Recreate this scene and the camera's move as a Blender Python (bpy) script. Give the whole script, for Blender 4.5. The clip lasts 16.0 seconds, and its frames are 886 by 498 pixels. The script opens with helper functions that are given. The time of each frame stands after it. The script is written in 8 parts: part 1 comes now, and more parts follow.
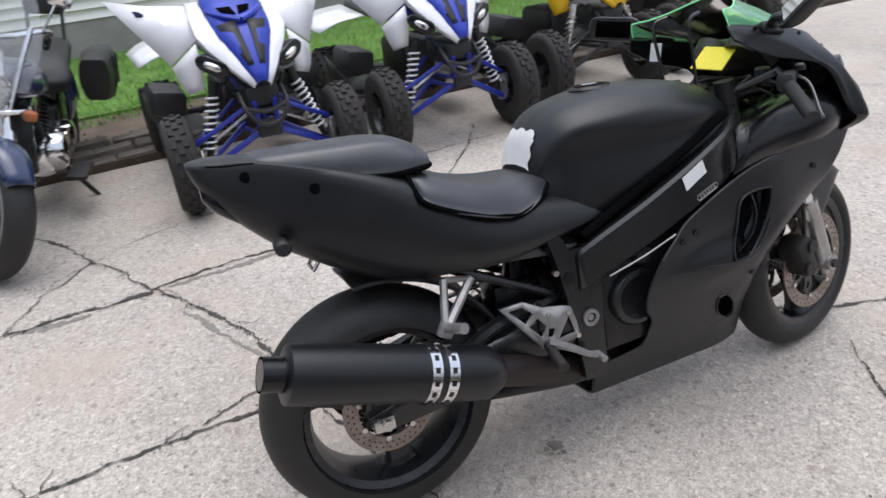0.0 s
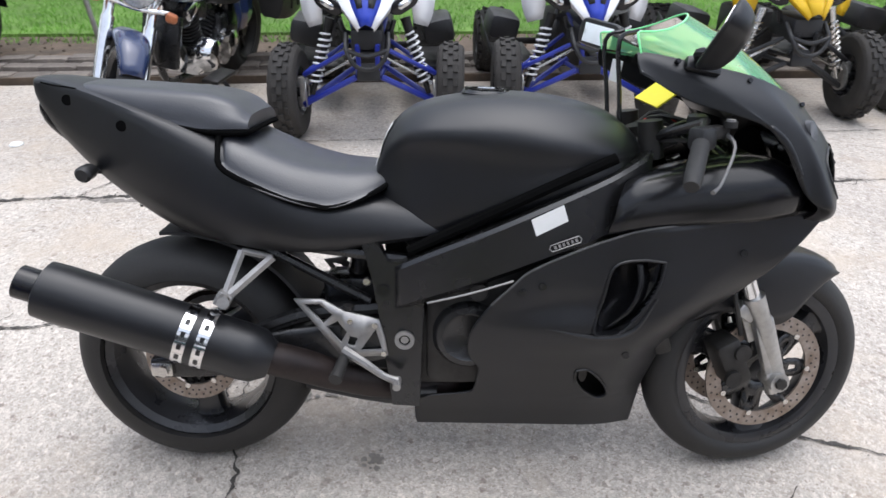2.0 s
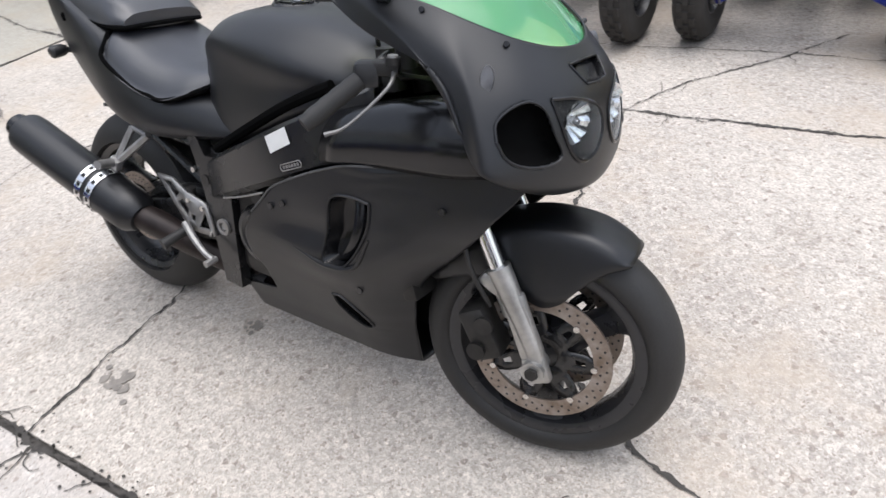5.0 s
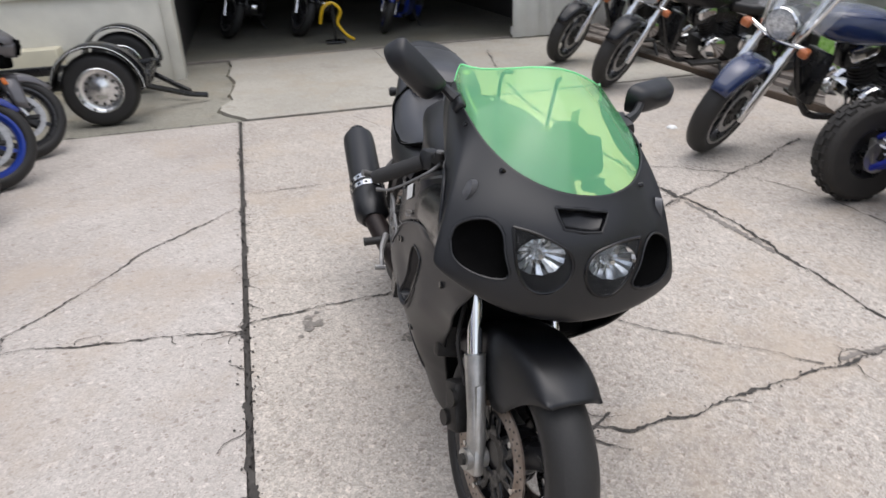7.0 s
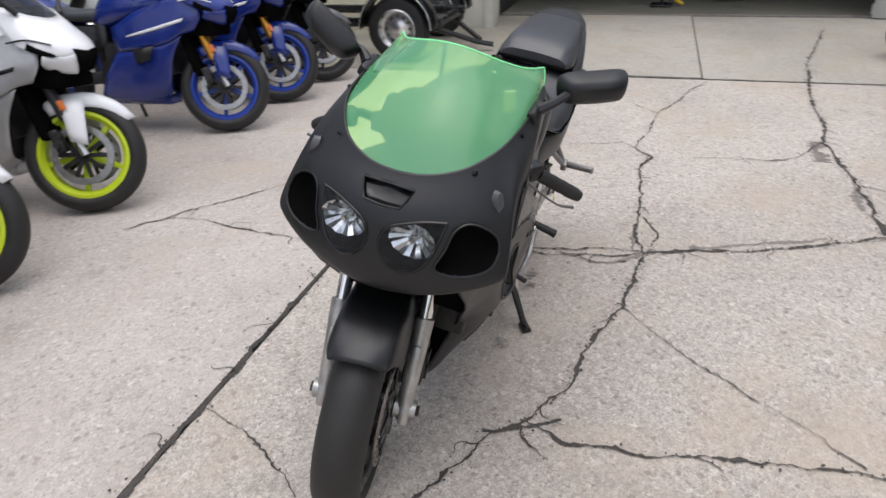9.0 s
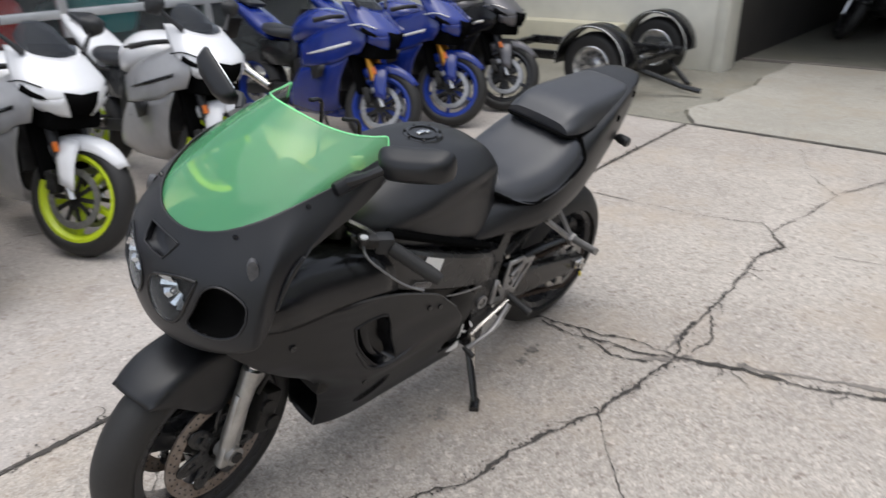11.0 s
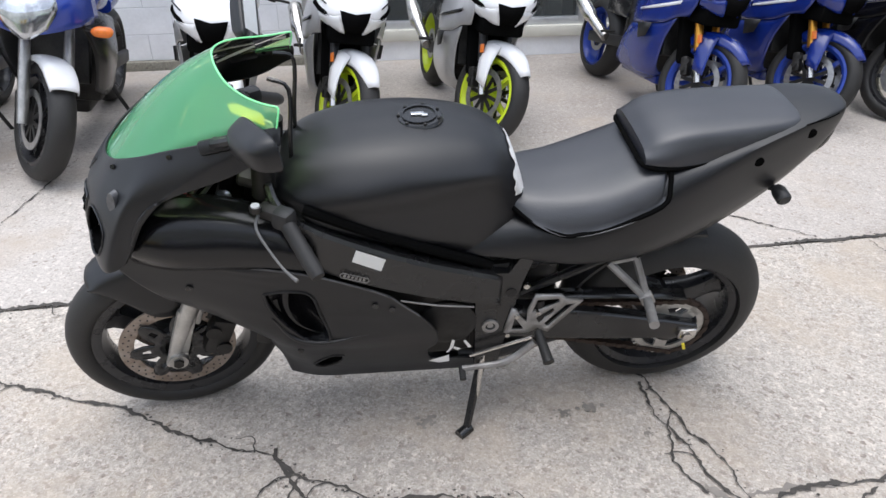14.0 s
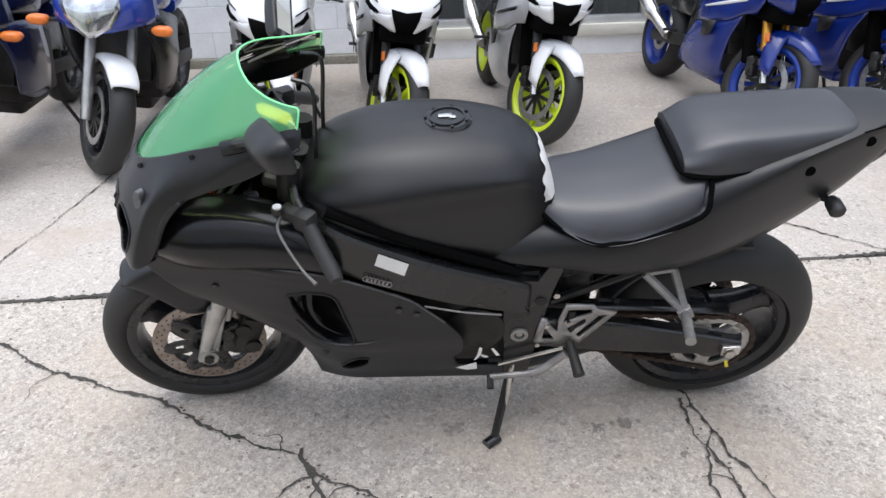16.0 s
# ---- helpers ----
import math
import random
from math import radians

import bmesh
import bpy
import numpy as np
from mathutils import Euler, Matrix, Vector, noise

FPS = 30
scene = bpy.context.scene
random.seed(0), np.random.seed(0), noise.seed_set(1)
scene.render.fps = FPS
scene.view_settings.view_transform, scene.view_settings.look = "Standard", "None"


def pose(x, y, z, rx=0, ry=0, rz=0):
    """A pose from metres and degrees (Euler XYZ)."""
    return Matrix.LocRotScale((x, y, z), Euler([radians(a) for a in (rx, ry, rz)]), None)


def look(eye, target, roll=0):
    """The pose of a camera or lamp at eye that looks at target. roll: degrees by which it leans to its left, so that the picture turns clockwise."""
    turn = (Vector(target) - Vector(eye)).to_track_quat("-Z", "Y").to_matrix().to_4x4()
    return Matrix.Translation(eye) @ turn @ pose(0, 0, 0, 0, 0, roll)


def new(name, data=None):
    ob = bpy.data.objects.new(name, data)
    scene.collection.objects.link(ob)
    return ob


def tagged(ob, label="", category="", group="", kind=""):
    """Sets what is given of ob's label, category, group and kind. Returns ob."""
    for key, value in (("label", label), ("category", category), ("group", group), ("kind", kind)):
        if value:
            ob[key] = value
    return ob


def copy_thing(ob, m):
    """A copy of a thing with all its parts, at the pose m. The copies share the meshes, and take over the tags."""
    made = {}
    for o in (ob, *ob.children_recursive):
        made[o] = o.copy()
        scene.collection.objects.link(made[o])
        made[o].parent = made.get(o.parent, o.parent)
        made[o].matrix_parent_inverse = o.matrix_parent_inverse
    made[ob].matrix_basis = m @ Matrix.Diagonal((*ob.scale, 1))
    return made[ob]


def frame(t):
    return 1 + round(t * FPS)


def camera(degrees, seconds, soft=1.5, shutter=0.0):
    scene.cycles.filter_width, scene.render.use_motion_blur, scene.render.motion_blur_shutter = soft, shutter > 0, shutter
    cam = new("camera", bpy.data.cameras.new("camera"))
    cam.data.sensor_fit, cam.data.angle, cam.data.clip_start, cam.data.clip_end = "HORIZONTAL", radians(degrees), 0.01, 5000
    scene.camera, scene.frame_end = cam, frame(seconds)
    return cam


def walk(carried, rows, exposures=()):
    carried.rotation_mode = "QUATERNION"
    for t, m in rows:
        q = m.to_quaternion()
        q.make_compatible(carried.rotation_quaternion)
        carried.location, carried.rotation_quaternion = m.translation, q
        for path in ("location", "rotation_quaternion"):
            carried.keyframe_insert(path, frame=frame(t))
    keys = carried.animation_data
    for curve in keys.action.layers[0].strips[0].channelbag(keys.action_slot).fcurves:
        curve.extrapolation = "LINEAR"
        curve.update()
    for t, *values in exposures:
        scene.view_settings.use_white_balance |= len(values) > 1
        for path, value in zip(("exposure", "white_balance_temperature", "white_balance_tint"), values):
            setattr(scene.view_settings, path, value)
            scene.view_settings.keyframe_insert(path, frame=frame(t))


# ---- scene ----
from mathutils.bvhtree import BVHTree

cam = camera(66.16, 16.0, soft=1.5, shutter=0.35)
PATH = [
    (0, (-0.253, -1.270, 1.384), (0.342, 0.354, 0.487), -5.9),
    (0.5, (-0.001, -1.356, 1.383), (0.300, 0.359, 0.500), -7.1),
    (1, (0.217, -1.331, 1.368), (0.356, 0.414, 0.488), -4.7),
    (1.5, (0.429, -1.280, 1.353), (0.579, 0.397, 0.342), -1.3),
    (2, (0.692, -1.300, 1.354), (0.630, 0.412, 0.388), 0.3),
    (2.5, (0.919, -1.209, 1.354), (0.746, 0.491, 0.371), -0.1),
    (3, (1.172, -1.190, 1.357), (0.973, 0.467, 0.308), -1.8),
    (3.5, (1.408, -1.168, 1.352), (1.015, 0.471, 0.314), 0.6),
    (3.7, (1.466, -1.123, 1.348), (1.006, 0.480, 0.271), -0.1),
    (5.8, (2.332, -0.655, 1.330), (0.943, 0.283, 0.210), -7.8),
    (6, (2.415, -0.596, 1.343), (0.966, 0.256, 0.250), -6.2),
    (6.5, (2.460, -0.438, 1.361), (0.789, 0.101, 0.389), -3.1),
    (7, (2.576, -0.249, 1.366), (0.776, 0.049, 0.495), -2.4),
    (7.5, (2.652, -0.027, 1.369), (0.809, -0.038, 0.527), -3.4),
    (8, (2.587, 0.216, 1.364), (0.798, 0.101, 0.456), -1.0),
    (8.2, (2.593, 0.342, 1.362), (0.817, 0.138, 0.433), -1.4),
    (10.3, (2.192, 1.273, 1.372), (0.826, 0.117, 0.488), 0.2),
    (10.5, (2.103, 1.337, 1.378), (0.716, 0.194, 0.506), 1.2),
    (11, (1.889, 1.507, 1.393), (0.648, 0.183, 0.544), -1.7),
    (11.5, (1.658, 1.555, 1.404), (0.831, -0.064, 0.614), -2.2),
    (12, (1.419, 1.626, 1.386), (0.795, -0.070, 0.573), -2.1),
    (12.5, (1.172, 1.711, 1.410), (0.858, -0.059, 0.574), -0.8),
    (13, (1.039, 1.664, 1.407), (0.891, -0.096, 0.502), -1.7),
    (13.5, (0.827, 1.666, 1.396), (0.825, -0.089, 0.467), -1.6),
    (14, (0.797, 1.701, 1.403), (0.658, -0.025, 0.435), 0.2),
    (14.5, (0.794, 1.705, 1.410), (0.739, -0.027, 0.441), -1.2),
    (15, (0.714, 1.666, 1.403), (0.729, -0.061, 0.432), -1.8),
    (15.5, (0.701, 1.655, 1.395), (0.746, -0.069, 0.415), -1.8),
    (16, (0.712, 1.661, 1.398), (0.753, -0.063, 0.429), -1.1),
]
EXPOSURES = [(0, 0.85, 6250, 12), (1.0, 1.0, 6250, 11), (1.5, 1.15, 6250, 11), (2.5, 1.25, 6200, 11), (3.5, 1.25, 6250, 11), (6.0, 0.95, 6450, 11), (6.5, 0.8, 6480, 12), (7.0, 0.78, 6500, 12), (8.0, 0.77, 6500, 12), (10.5, 0.66, 6550, 11), (11.0, 0.7, 6500, 10), (12.0, 0.97, 6300, 10), (13.0, 1.02, 6250, 10), (14.5, 1.1, 6270, 10), (16.0, 1.1, 6270, 10)]
walk(cam, [(t, look(e, g, r)) for t, e, g, r in PATH], EXPOSURES)

# ---- world and light: a bright overcast day ----
world = bpy.data.worlds.new("sky")
world.use_nodes = True
scene.world = world
wn, wl = world.node_tree.nodes, world.node_tree.links
sky = wn.new("ShaderNodeTexSky")
sky.sky_type, sky.sun_disc = "NISHITA", False
sky.sun_elevation, sky.sun_rotation = radians(80), radians(30)
sky.air_density, sky.dust_density, sky.ozone_density = 1.0, 2.0, 2.0
grey = wn.new("ShaderNodeHueSaturation")
grey.inputs["Saturation"].default_value = 0.42
wl.new(sky.outputs[0], grey.inputs["Color"])
wl.new(grey.outputs[0], wn["Background"].inputs[0])
wn["Background"].inputs[1].default_value = 0.15
sun = new("sun", bpy.data.lights.new("sun", "SUN"))
sun.data.energy, sun.data.angle, sun.data.color = 0.9, radians(70), (1.0, 0.985, 0.96)
sun.matrix_world = look((0.3, -0.2, 8.0), (0, 0, 0))


# ---- materials ----
def mat(name, color, rough=0.5, metal=0.0, scale=8.0, vary=0.25, bump=0.0, fine=90.0, spec=0.5, tint=None, coat=0.0, random_tone=0.0):
    """A procedural surface: two scales of noise vary its tone and its gloss, and raise a fine relief."""
    m = bpy.data.materials.new(name)
    m.use_nodes = True
    n, l = m.node_tree.nodes, m.node_tree.links
    b = n["Principled BSDF"]
    co = n.new("ShaderNodeTexCoord")
    big, small = n.new("ShaderNodeTexNoise"), n.new("ShaderNodeTexNoise")
    big.inputs["Scale"].default_value, small.inputs["Scale"].default_value = scale, fine
    big.inputs["Detail"].default_value, small.inputs["Detail"].default_value = 5, 3
    for k in (big, small):
        l.new(co.outputs["Object"], k.inputs["Vector"])
    mix = n.new("ShaderNodeMixRGB")
    dark = tint or tuple(c * (1 - vary) for c in color)
    mix.inputs[1].default_value, mix.inputs[2].default_value = (*dark, 1), (*(min(1, c * (1 + vary * 0.4)) for c in color), 1)
    add = n.new("ShaderNodeMath")
    add.operation = "MULTIPLY_ADD"
    l.new(small.outputs["Fac"], add.inputs[0])
    add.inputs[1].default_value = 0.35
    l.new(big.outputs["Fac"], add.inputs[2])
    ramp = n.new("ShaderNodeMapRange")
    ramp.inputs["From Min"].default_value, ramp.inputs["From Max"].default_value = 0.45, 0.95
    l.new(add.outputs[0], ramp.inputs["Value"])
    l.new(ramp.outputs[0], mix.inputs[0])
    out = mix.outputs[0]
    if random_tone:
        info, hsv, rng = n.new("ShaderNodeObjectInfo"), n.new("ShaderNodeHueSaturation"), n.new("ShaderNodeMapRange")
        rng.inputs["To Min"].default_value, rng.inputs["To Max"].default_value = 1 - random_tone, 1 + random_tone
        l.new(info.outputs["Random"], rng.inputs["Value"])
        l.new(rng.outputs[0], hsv.inputs["Value"])
        l.new(out, hsv.inputs["Color"])
        out = hsv.outputs[0]
    l.new(out, b.inputs["Base Color"])
    rr = n.new("ShaderNodeMapRange")
    rr.inputs["To Min"].default_value, rr.inputs["To Max"].default_value = max(0.03, rough * 0.8), min(1, rough * 1.2)
    l.new(big.outputs["Fac"], rr.inputs["Value"])
    l.new(rr.outputs[0], b.inputs["Roughness"])
    b.inputs["Metallic"].default_value = metal
    b.inputs["Specular IOR Level"].default_value = spec
    b.inputs["Coat Weight"].default_value = coat
    b.inputs["Coat Roughness"].default_value = 0.06
    if bump:
        bp = n.new("ShaderNodeBump")
        bp.inputs["Strength"].default_value, bp.inputs["Distance"].default_value = bump, 0.004
        l.new(small.outputs["Fac"], bp.inputs["Height"])
        l.new(bp.outputs[0], b.inputs["Normal"])
    return m


def clear(name, color, cover=0.3, rough=0.05):
    """Tinted see-through plastic or glass: part of the light passes straight, the rest is gloss and colour."""
    m = bpy.data.materials.new(name)
    m.use_nodes = True
    n, l = m.node_tree.nodes, m.node_tree.links
    b = n["Principled BSDF"]
    b.inputs["Base Color"].default_value = (*color, 1)
    b.inputs["Roughness"].default_value = rough
    t = n.new("ShaderNodeBsdfTransparent")
    t.inputs[0].default_value = (*color, 1)
    fr = n.new("ShaderNodeFresnel")
    fr.inputs["IOR"].default_value = 1.35
    mx = n.new("ShaderNodeMath")
    mx.operation, mx.inputs[1].default_value, mx.use_clamp = "ADD", cover, True
    l.new(fr.outputs[0], mx.inputs[0])
    s = n.new("ShaderNodeMixShader")
    l.new(mx.outputs[0], s.inputs[0])
    l.new(t.outputs[0], s.inputs[1])
    l.new(b.outputs[0], s.inputs[2])
    l.new(s.outputs[0], n["Material Output"].inputs[0])
    return m


def acrylic(name, through_color, body_color, cover):
    """Fluorescent-tinted sheet plastic: light passes straight, some scatters in the tinted sheet, and the face is glossy."""
    m = bpy.data.materials.new(name)
    m.use_nodes = True
    n, l = m.node_tree.nodes, m.node_tree.links
    n.remove(n["Principled BSDF"])
    t, d, r, g = (n.new("ShaderNodeBsdf" + k) for k in ("Transparent", "Diffuse", "Translucent", "Glossy"))
    t.inputs[0].default_value = (*through_color, 1)
    for k in (d, r):
        k.inputs[0].default_value = (*body_color, 1)
    g.inputs["Roughness"].default_value = 0.07
    a, b, c = (n.new("ShaderNodeMixShader") for _ in range(3))
    a.inputs[0].default_value = 0.3
    l.new(d.outputs[0], a.inputs[1])
    l.new(r.outputs[0], a.inputs[2])
    b.inputs[0].default_value = cover
    l.new(t.outputs[0], b.inputs[1])
    l.new(a.outputs[0], b.inputs[2])
    fr = n.new("ShaderNodeFresnel")
    fr.inputs["IOR"].default_value = 1.45
    l.new(fr.outputs[0], c.inputs[0])
    l.new(b.outputs[0], c.inputs[1])
    l.new(g.outputs[0], c.inputs[2])
    l.new(c.outputs[0], n["Material Output"].inputs[0])
    return m


matte_black = mat("matte_black_paint", (0.006, 0.0064, 0.008), 0.4, scale=6, vary=0.35, bump=0.04, fine=400, spec=0.52)
gloss_black = mat("gloss_black_plastic", (0.008, 0.008, 0.009), 0.22, scale=10, vary=0.3, spec=0.4)
# gloss-free black: the shade in openings and gaps is put into the colour
shade_black = mat("opening_shade_black", (0.005, 0.005, 0.005), 0.9, scale=10, vary=0.2, spec=0.0)
frame_black = mat("black_frame_paint", (0.011, 0.011, 0.0115), 0.27, scale=8, vary=0.3, spec=0.6)
vinyl = mat("black_vinyl", (0.023, 0.024, 0.029), 0.38, scale=14, vary=0.25, bump=0.1, fine=300, spec=0.8)
rubber = mat("tyre_rubber", (0.019, 0.018, 0.017), 0.62, scale=10, vary=0.35, bump=0.1, fine=160)
dusty_rubber = mat("dusty_tyre_rubber", (0.03, 0.027, 0.024), 0.8, scale=12, vary=0.4, bump=0.15, fine=150)
black_plastic = mat("black_plastic", (0.017, 0.017, 0.018), 0.5, scale=12, vary=0.3, bump=0.05)
dark_metal = mat("dark_cast_metal", (0.04, 0.038, 0.036), 0.5, metal=0.6, scale=16, vary=0.5)
black_rim = mat("black_rim", (0.022, 0.022, 0.024), 0.28, scale=14, vary=0.3)
alu = mat("cast_aluminium", (0.5, 0.49, 0.47), 0.42, metal=0.85, scale=18, vary=0.3, bump=0.05)
bracket = mat("grey_bracket_alloy", (0.36, 0.35, 0.34), 0.45, metal=0.7, scale=18, vary=0.35)
chrome = mat("chrome", (0.8, 0.8, 0.8), 0.1, metal=1.0, scale=20, vary=0.1)
steel = mat("brushed_steel", (0.62, 0.6, 0.57), 0.25, metal=1.0, scale=25, vary=0.2)
rust_disc = mat("rusty_brake_disc", (0.34, 0.3, 0.27), 0.42, metal=0.7, scale=30, vary=0.4, tint=(0.2, 0.15, 0.115))
rust_chain = mat("rusty_chain", (0.05, 0.032, 0.023), 0.7, metal=0.4, scale=60, vary=0.5)
burnt_pipe = mat("burnt_header_pipe", (0.028, 0.019, 0.017), 0.5, metal=0.4, scale=9, vary=0.6)
worn_plate = mat("worn_grey_plate", (0.12, 0.12, 0.125), 0.4, metal=0.3, scale=40, vary=0.5)
paper = mat("white_paper_sticker", (0.78, 0.78, 0.76), 0.6, scale=30, vary=0.05)
bare_patch = mat("bare_white_primer", (0.75, 0.74, 0.72), 0.6, scale=40, vary=0.08)
green_screen = acrylic("green_acrylic", (0.84, 1.0, 0.45), (0.3, 1.0, 0.48), 0.36)
# brighter green stands in for light glowing at the sheet's edge
edge_glow = mat("painted_edge_glow", (0.3, 1.0, 0.42), 0.2, vary=0.1)
lens_glass = clear("lens_glass", (0.9, 0.92, 0.93), 0.0, 0.03)
reflector = mat("lamp_reflector", (0.78, 0.79, 0.8), 0.14, metal=1.0, scale=60, vary=0.5)
amber = mat("amber_lens", (0.8, 0.2, 0.03), 0.25, scale=30, vary=0.2)
dull_amber = mat("dull_amber_lens", (0.5, 0.16, 0.06), 0.3, scale=30, vary=0.3)
disc_steel = mat("brake_disc_steel", (0.42, 0.41, 0.4), 0.35, metal=0.8, scale=40, vary=0.3)
clear_lamp = mat("clear_lamp_unit", (0.7, 0.72, 0.75), 0.13, metal=0.85, scale=18, vary=0.5)
lamp_glass = mat("fluted_lamp_glass", (0.62, 0.64, 0.66), 0.22, metal=0.35, scale=45, vary=0.55)
polished = mat("polished_alloy", (0.78, 0.78, 0.77), 0.22, metal=0.9, scale=20, vary=0.2)
smoked_screen = clear("smoked_acrylic", (0.22, 0.24, 0.27), 0.1, 0.05)
hazy_screen = clear("hazy_acrylic", (0.9, 0.92, 0.93), 0.22, 0.08)
red_lens = mat("red_plastic", (0.55, 0.03, 0.03), 0.3, scale=30, vary=0.2)
yellow_label = mat("yellow_label", (0.75, 0.62, 0.03), 0.5, scale=30, vary=0.1)
mirror_glass = mat("mirror_glass", (0.85, 0.86, 0.87), 0.03, metal=1.0, vary=0.02)
white_paint = mat("white_bodywork", (0.8, 0.8, 0.81), 0.25, scale=8, vary=0.05, coat=0.5)
silver_paint = mat("silver_grey_bodywork", (0.52, 0.52, 0.53), 0.3, metal=0.35, scale=12, vary=0.12, coat=0.5)
blue_paint = mat("blue_bodywork", (0.008, 0.027, 0.22), 0.25, scale=8, vary=0.2, coat=0.6)
light_blue_paint = mat("bright_blue_bodywork", (0.018, 0.05, 0.34), 0.25, scale=8, vary=0.15, coat=0.6)
navy_paint = mat("navy_bodywork", (0.012, 0.018, 0.075), 0.25, scale=8, vary=0.2, coat=0.6)
cruiser_blue = mat("steel_blue_paint", (0.015, 0.028, 0.085), 0.22, scale=8, vary=0.15, coat=0.6)
grey_paint = mat("grey_bodywork", (0.12, 0.115, 0.12), 0.3, metal=0.3, scale=8, vary=0.15, coat=0.4)
yellow_rim = mat("acid_yellow_rim", (0.55, 0.68, 0.02), 0.4, scale=12, vary=0.1)
blue_rim = mat("blue_rim", (0.015, 0.045, 0.3), 0.35, scale=12, vary=0.15)
gold_fork = mat("gold_anodised_fork", (0.65, 0.3, 0.04), 0.3, metal=0.8, scale=20, vary=0.15)
yellow_paint = mat("yellow_bodywork", (0.75, 0.47, 0.01), 0.3, scale=8, vary=0.1)
blue_tube = mat("blue_painted_tube", (0.02, 0.035, 0.32), 0.35, scale=14, vary=0.2)
quad_blue = mat("quad_blue_plastic", (0.022, 0.05, 0.42), 0.35, scale=8, vary=0.15)
leather = mat("black_leather", (0.014, 0.013, 0.012), 0.45, scale=20, vary=0.3, bump=0.2, fine=200)


# ---- geometry helpers: each returns (vertices, faces) ----
def join(*geos):
    vs, fs = [], []
    for v, f in geos:
        k = len(vs)
        vs += [tuple(p) for p in v]
        fs += [tuple(i + k for i in q) for q in f]
    return vs, fs


def moved(geo, m):
    return [tuple(m @ Vector(p)) for p in geo[0]], geo[1]


def mirrored(geo):
    return [(x, -y, z) for x, y, z in geo[0]], [tuple(reversed(f)) for f in geo[1]]


def box(c, s, rot=None, bevel=0.0):
    bm = bmesh.new()
    bmesh.ops.create_cube(bm, size=1)
    for v in bm.verts:
        v.co = Vector((v.co.x * s[0], v.co.y * s[1], v.co.z * s[2]))
    if bevel:
        bmesh.ops.bevel(bm, geom=bm.edges[:], offset=bevel, segments=2, affect="EDGES", profile=0.5)
    bm.verts.index_update()
    m = Matrix.Translation(c) @ (rot.to_4x4() if rot else Matrix())
    out = [tuple(m @ v.co) for v in bm.verts], [tuple(v.index for v in f.verts) for f in bm.faces]
    bm.free()
    return out


def rot(rx=0, ry=0, rz=0):
    return Euler((radians(rx), radians(ry), radians(rz))).to_matrix()


def spline(pts, n):
    """Points on a smooth curve through pts, n steps to each span."""
    pts = [Vector(p) for p in pts]
    out = []
    for i in range(len(pts) - 1):
        a = pts[i - 1] if i else pts[0] * 2 - pts[1]
        b, c = pts[i], pts[i + 1]
        d = pts[i + 2] if i + 2 < len(pts) else pts[i + 1] * 2 - pts[i]
        for k in range(n):
            t = k / n
            out.append(0.5 * (2 * b + (c - a) * t + (2 * a - 5 * b + 4 * c - d) * t * t + (3 * b - a - 3 * c + d) * t ** 3))
    return out + [pts[-1]]


def tube(pts, r, n=8, smooth=0, caps=True):
    """A round bar along pts; r is one radius or one for each point."""
    if smooth:
        rs = [r] * len(pts) if not isinstance(r, (list, tuple)) else list(r)
        rs = [v.x for v in spline([(q, 0, 0) for q in rs], smooth)]
        pts = spline(pts, smooth)
    else:
        pts = [Vector(p) for p in pts]
        rs = [r] * len(pts) if not isinstance(r, (list, tuple)) else list(r)
    vs, fs = [], []
    up = None
    for i, p in enumerate(pts):
        d = (pts[min(i + 1, len(pts) - 1)] - pts[max(i - 1, 0)]).normalized()
        if up is None:
            up = d.orthogonal().normalized()
        up = (up - d * up.dot(d)).normalized()
        side = d.cross(up)
        for k in range(n):
            a = 2 * math.pi * k / n
            vs.append(tuple(p + (up * math.cos(a) + side * math.sin(a)) * rs[i]))
    for i in range(len(pts) - 1):
        for k in range(n):
            a, b = i * n + k, i * n + (k + 1) % n
            fs.append((a, b, b + n, a + n))
    if caps:
        fs.append(tuple(reversed(range(n))))
        fs.append(tuple(range(len(vs) - n, len(vs))))
    return vs, fs


def ring(profile, n=40, a0=0.0, a1=360.0, closed=True):
    """Turns a profile of (radius, side) about the y axis. closed: the profile is a loop."""
    full = abs(a1 - a0) >= 359.9
    steps = n if full else n + 1
    vs, fs, m = [], [], len(profile)
    for i in range(steps):
        a = radians(a0 + (a1 - a0) * i / n)
        for r, y in profile:
            vs.append((r * math.cos(a), y, r * math.sin(a)))
    for i in range(n):
        j = (i + 1) % steps
        for k in range(m if closed else m - 1):
            q = (k + 1) % m
            fs.append((i * m + k, j * m + k, j * m + q, i * m + q))
    if closed and not full:
        fs += [tuple(range(m)), tuple(reversed(range((steps - 1) * m, steps * m)))]
    return vs, fs


def disc(r0, r1, y, t, n=40):
    return ring([(r0, y - t / 2), (r1, y - t / 2), (r1, y + t / 2), (r0, y + t / 2)], n)


def sheet(rows, su=4, sv=4, both=False):
    """A smooth surface through a grid of points (rows of equal length). both: mirrored across the middle plane too."""
    fine = [spline(r, su) for r in rows]
    cols = [spline([r[i] for r in fine], sv) for i in range(len(fine[0]))]
    nu, nv = len(cols), len(cols[0])
    vs = [tuple(cols[i][j]) for i in range(nu) for j in range(nv)]
    fs = [(i * nv + j, (i + 1) * nv + j, (i + 1) * nv + j + 1, i * nv + j + 1) for i in range(nu - 1) for j in range(nv - 1)]
    return vs, fs


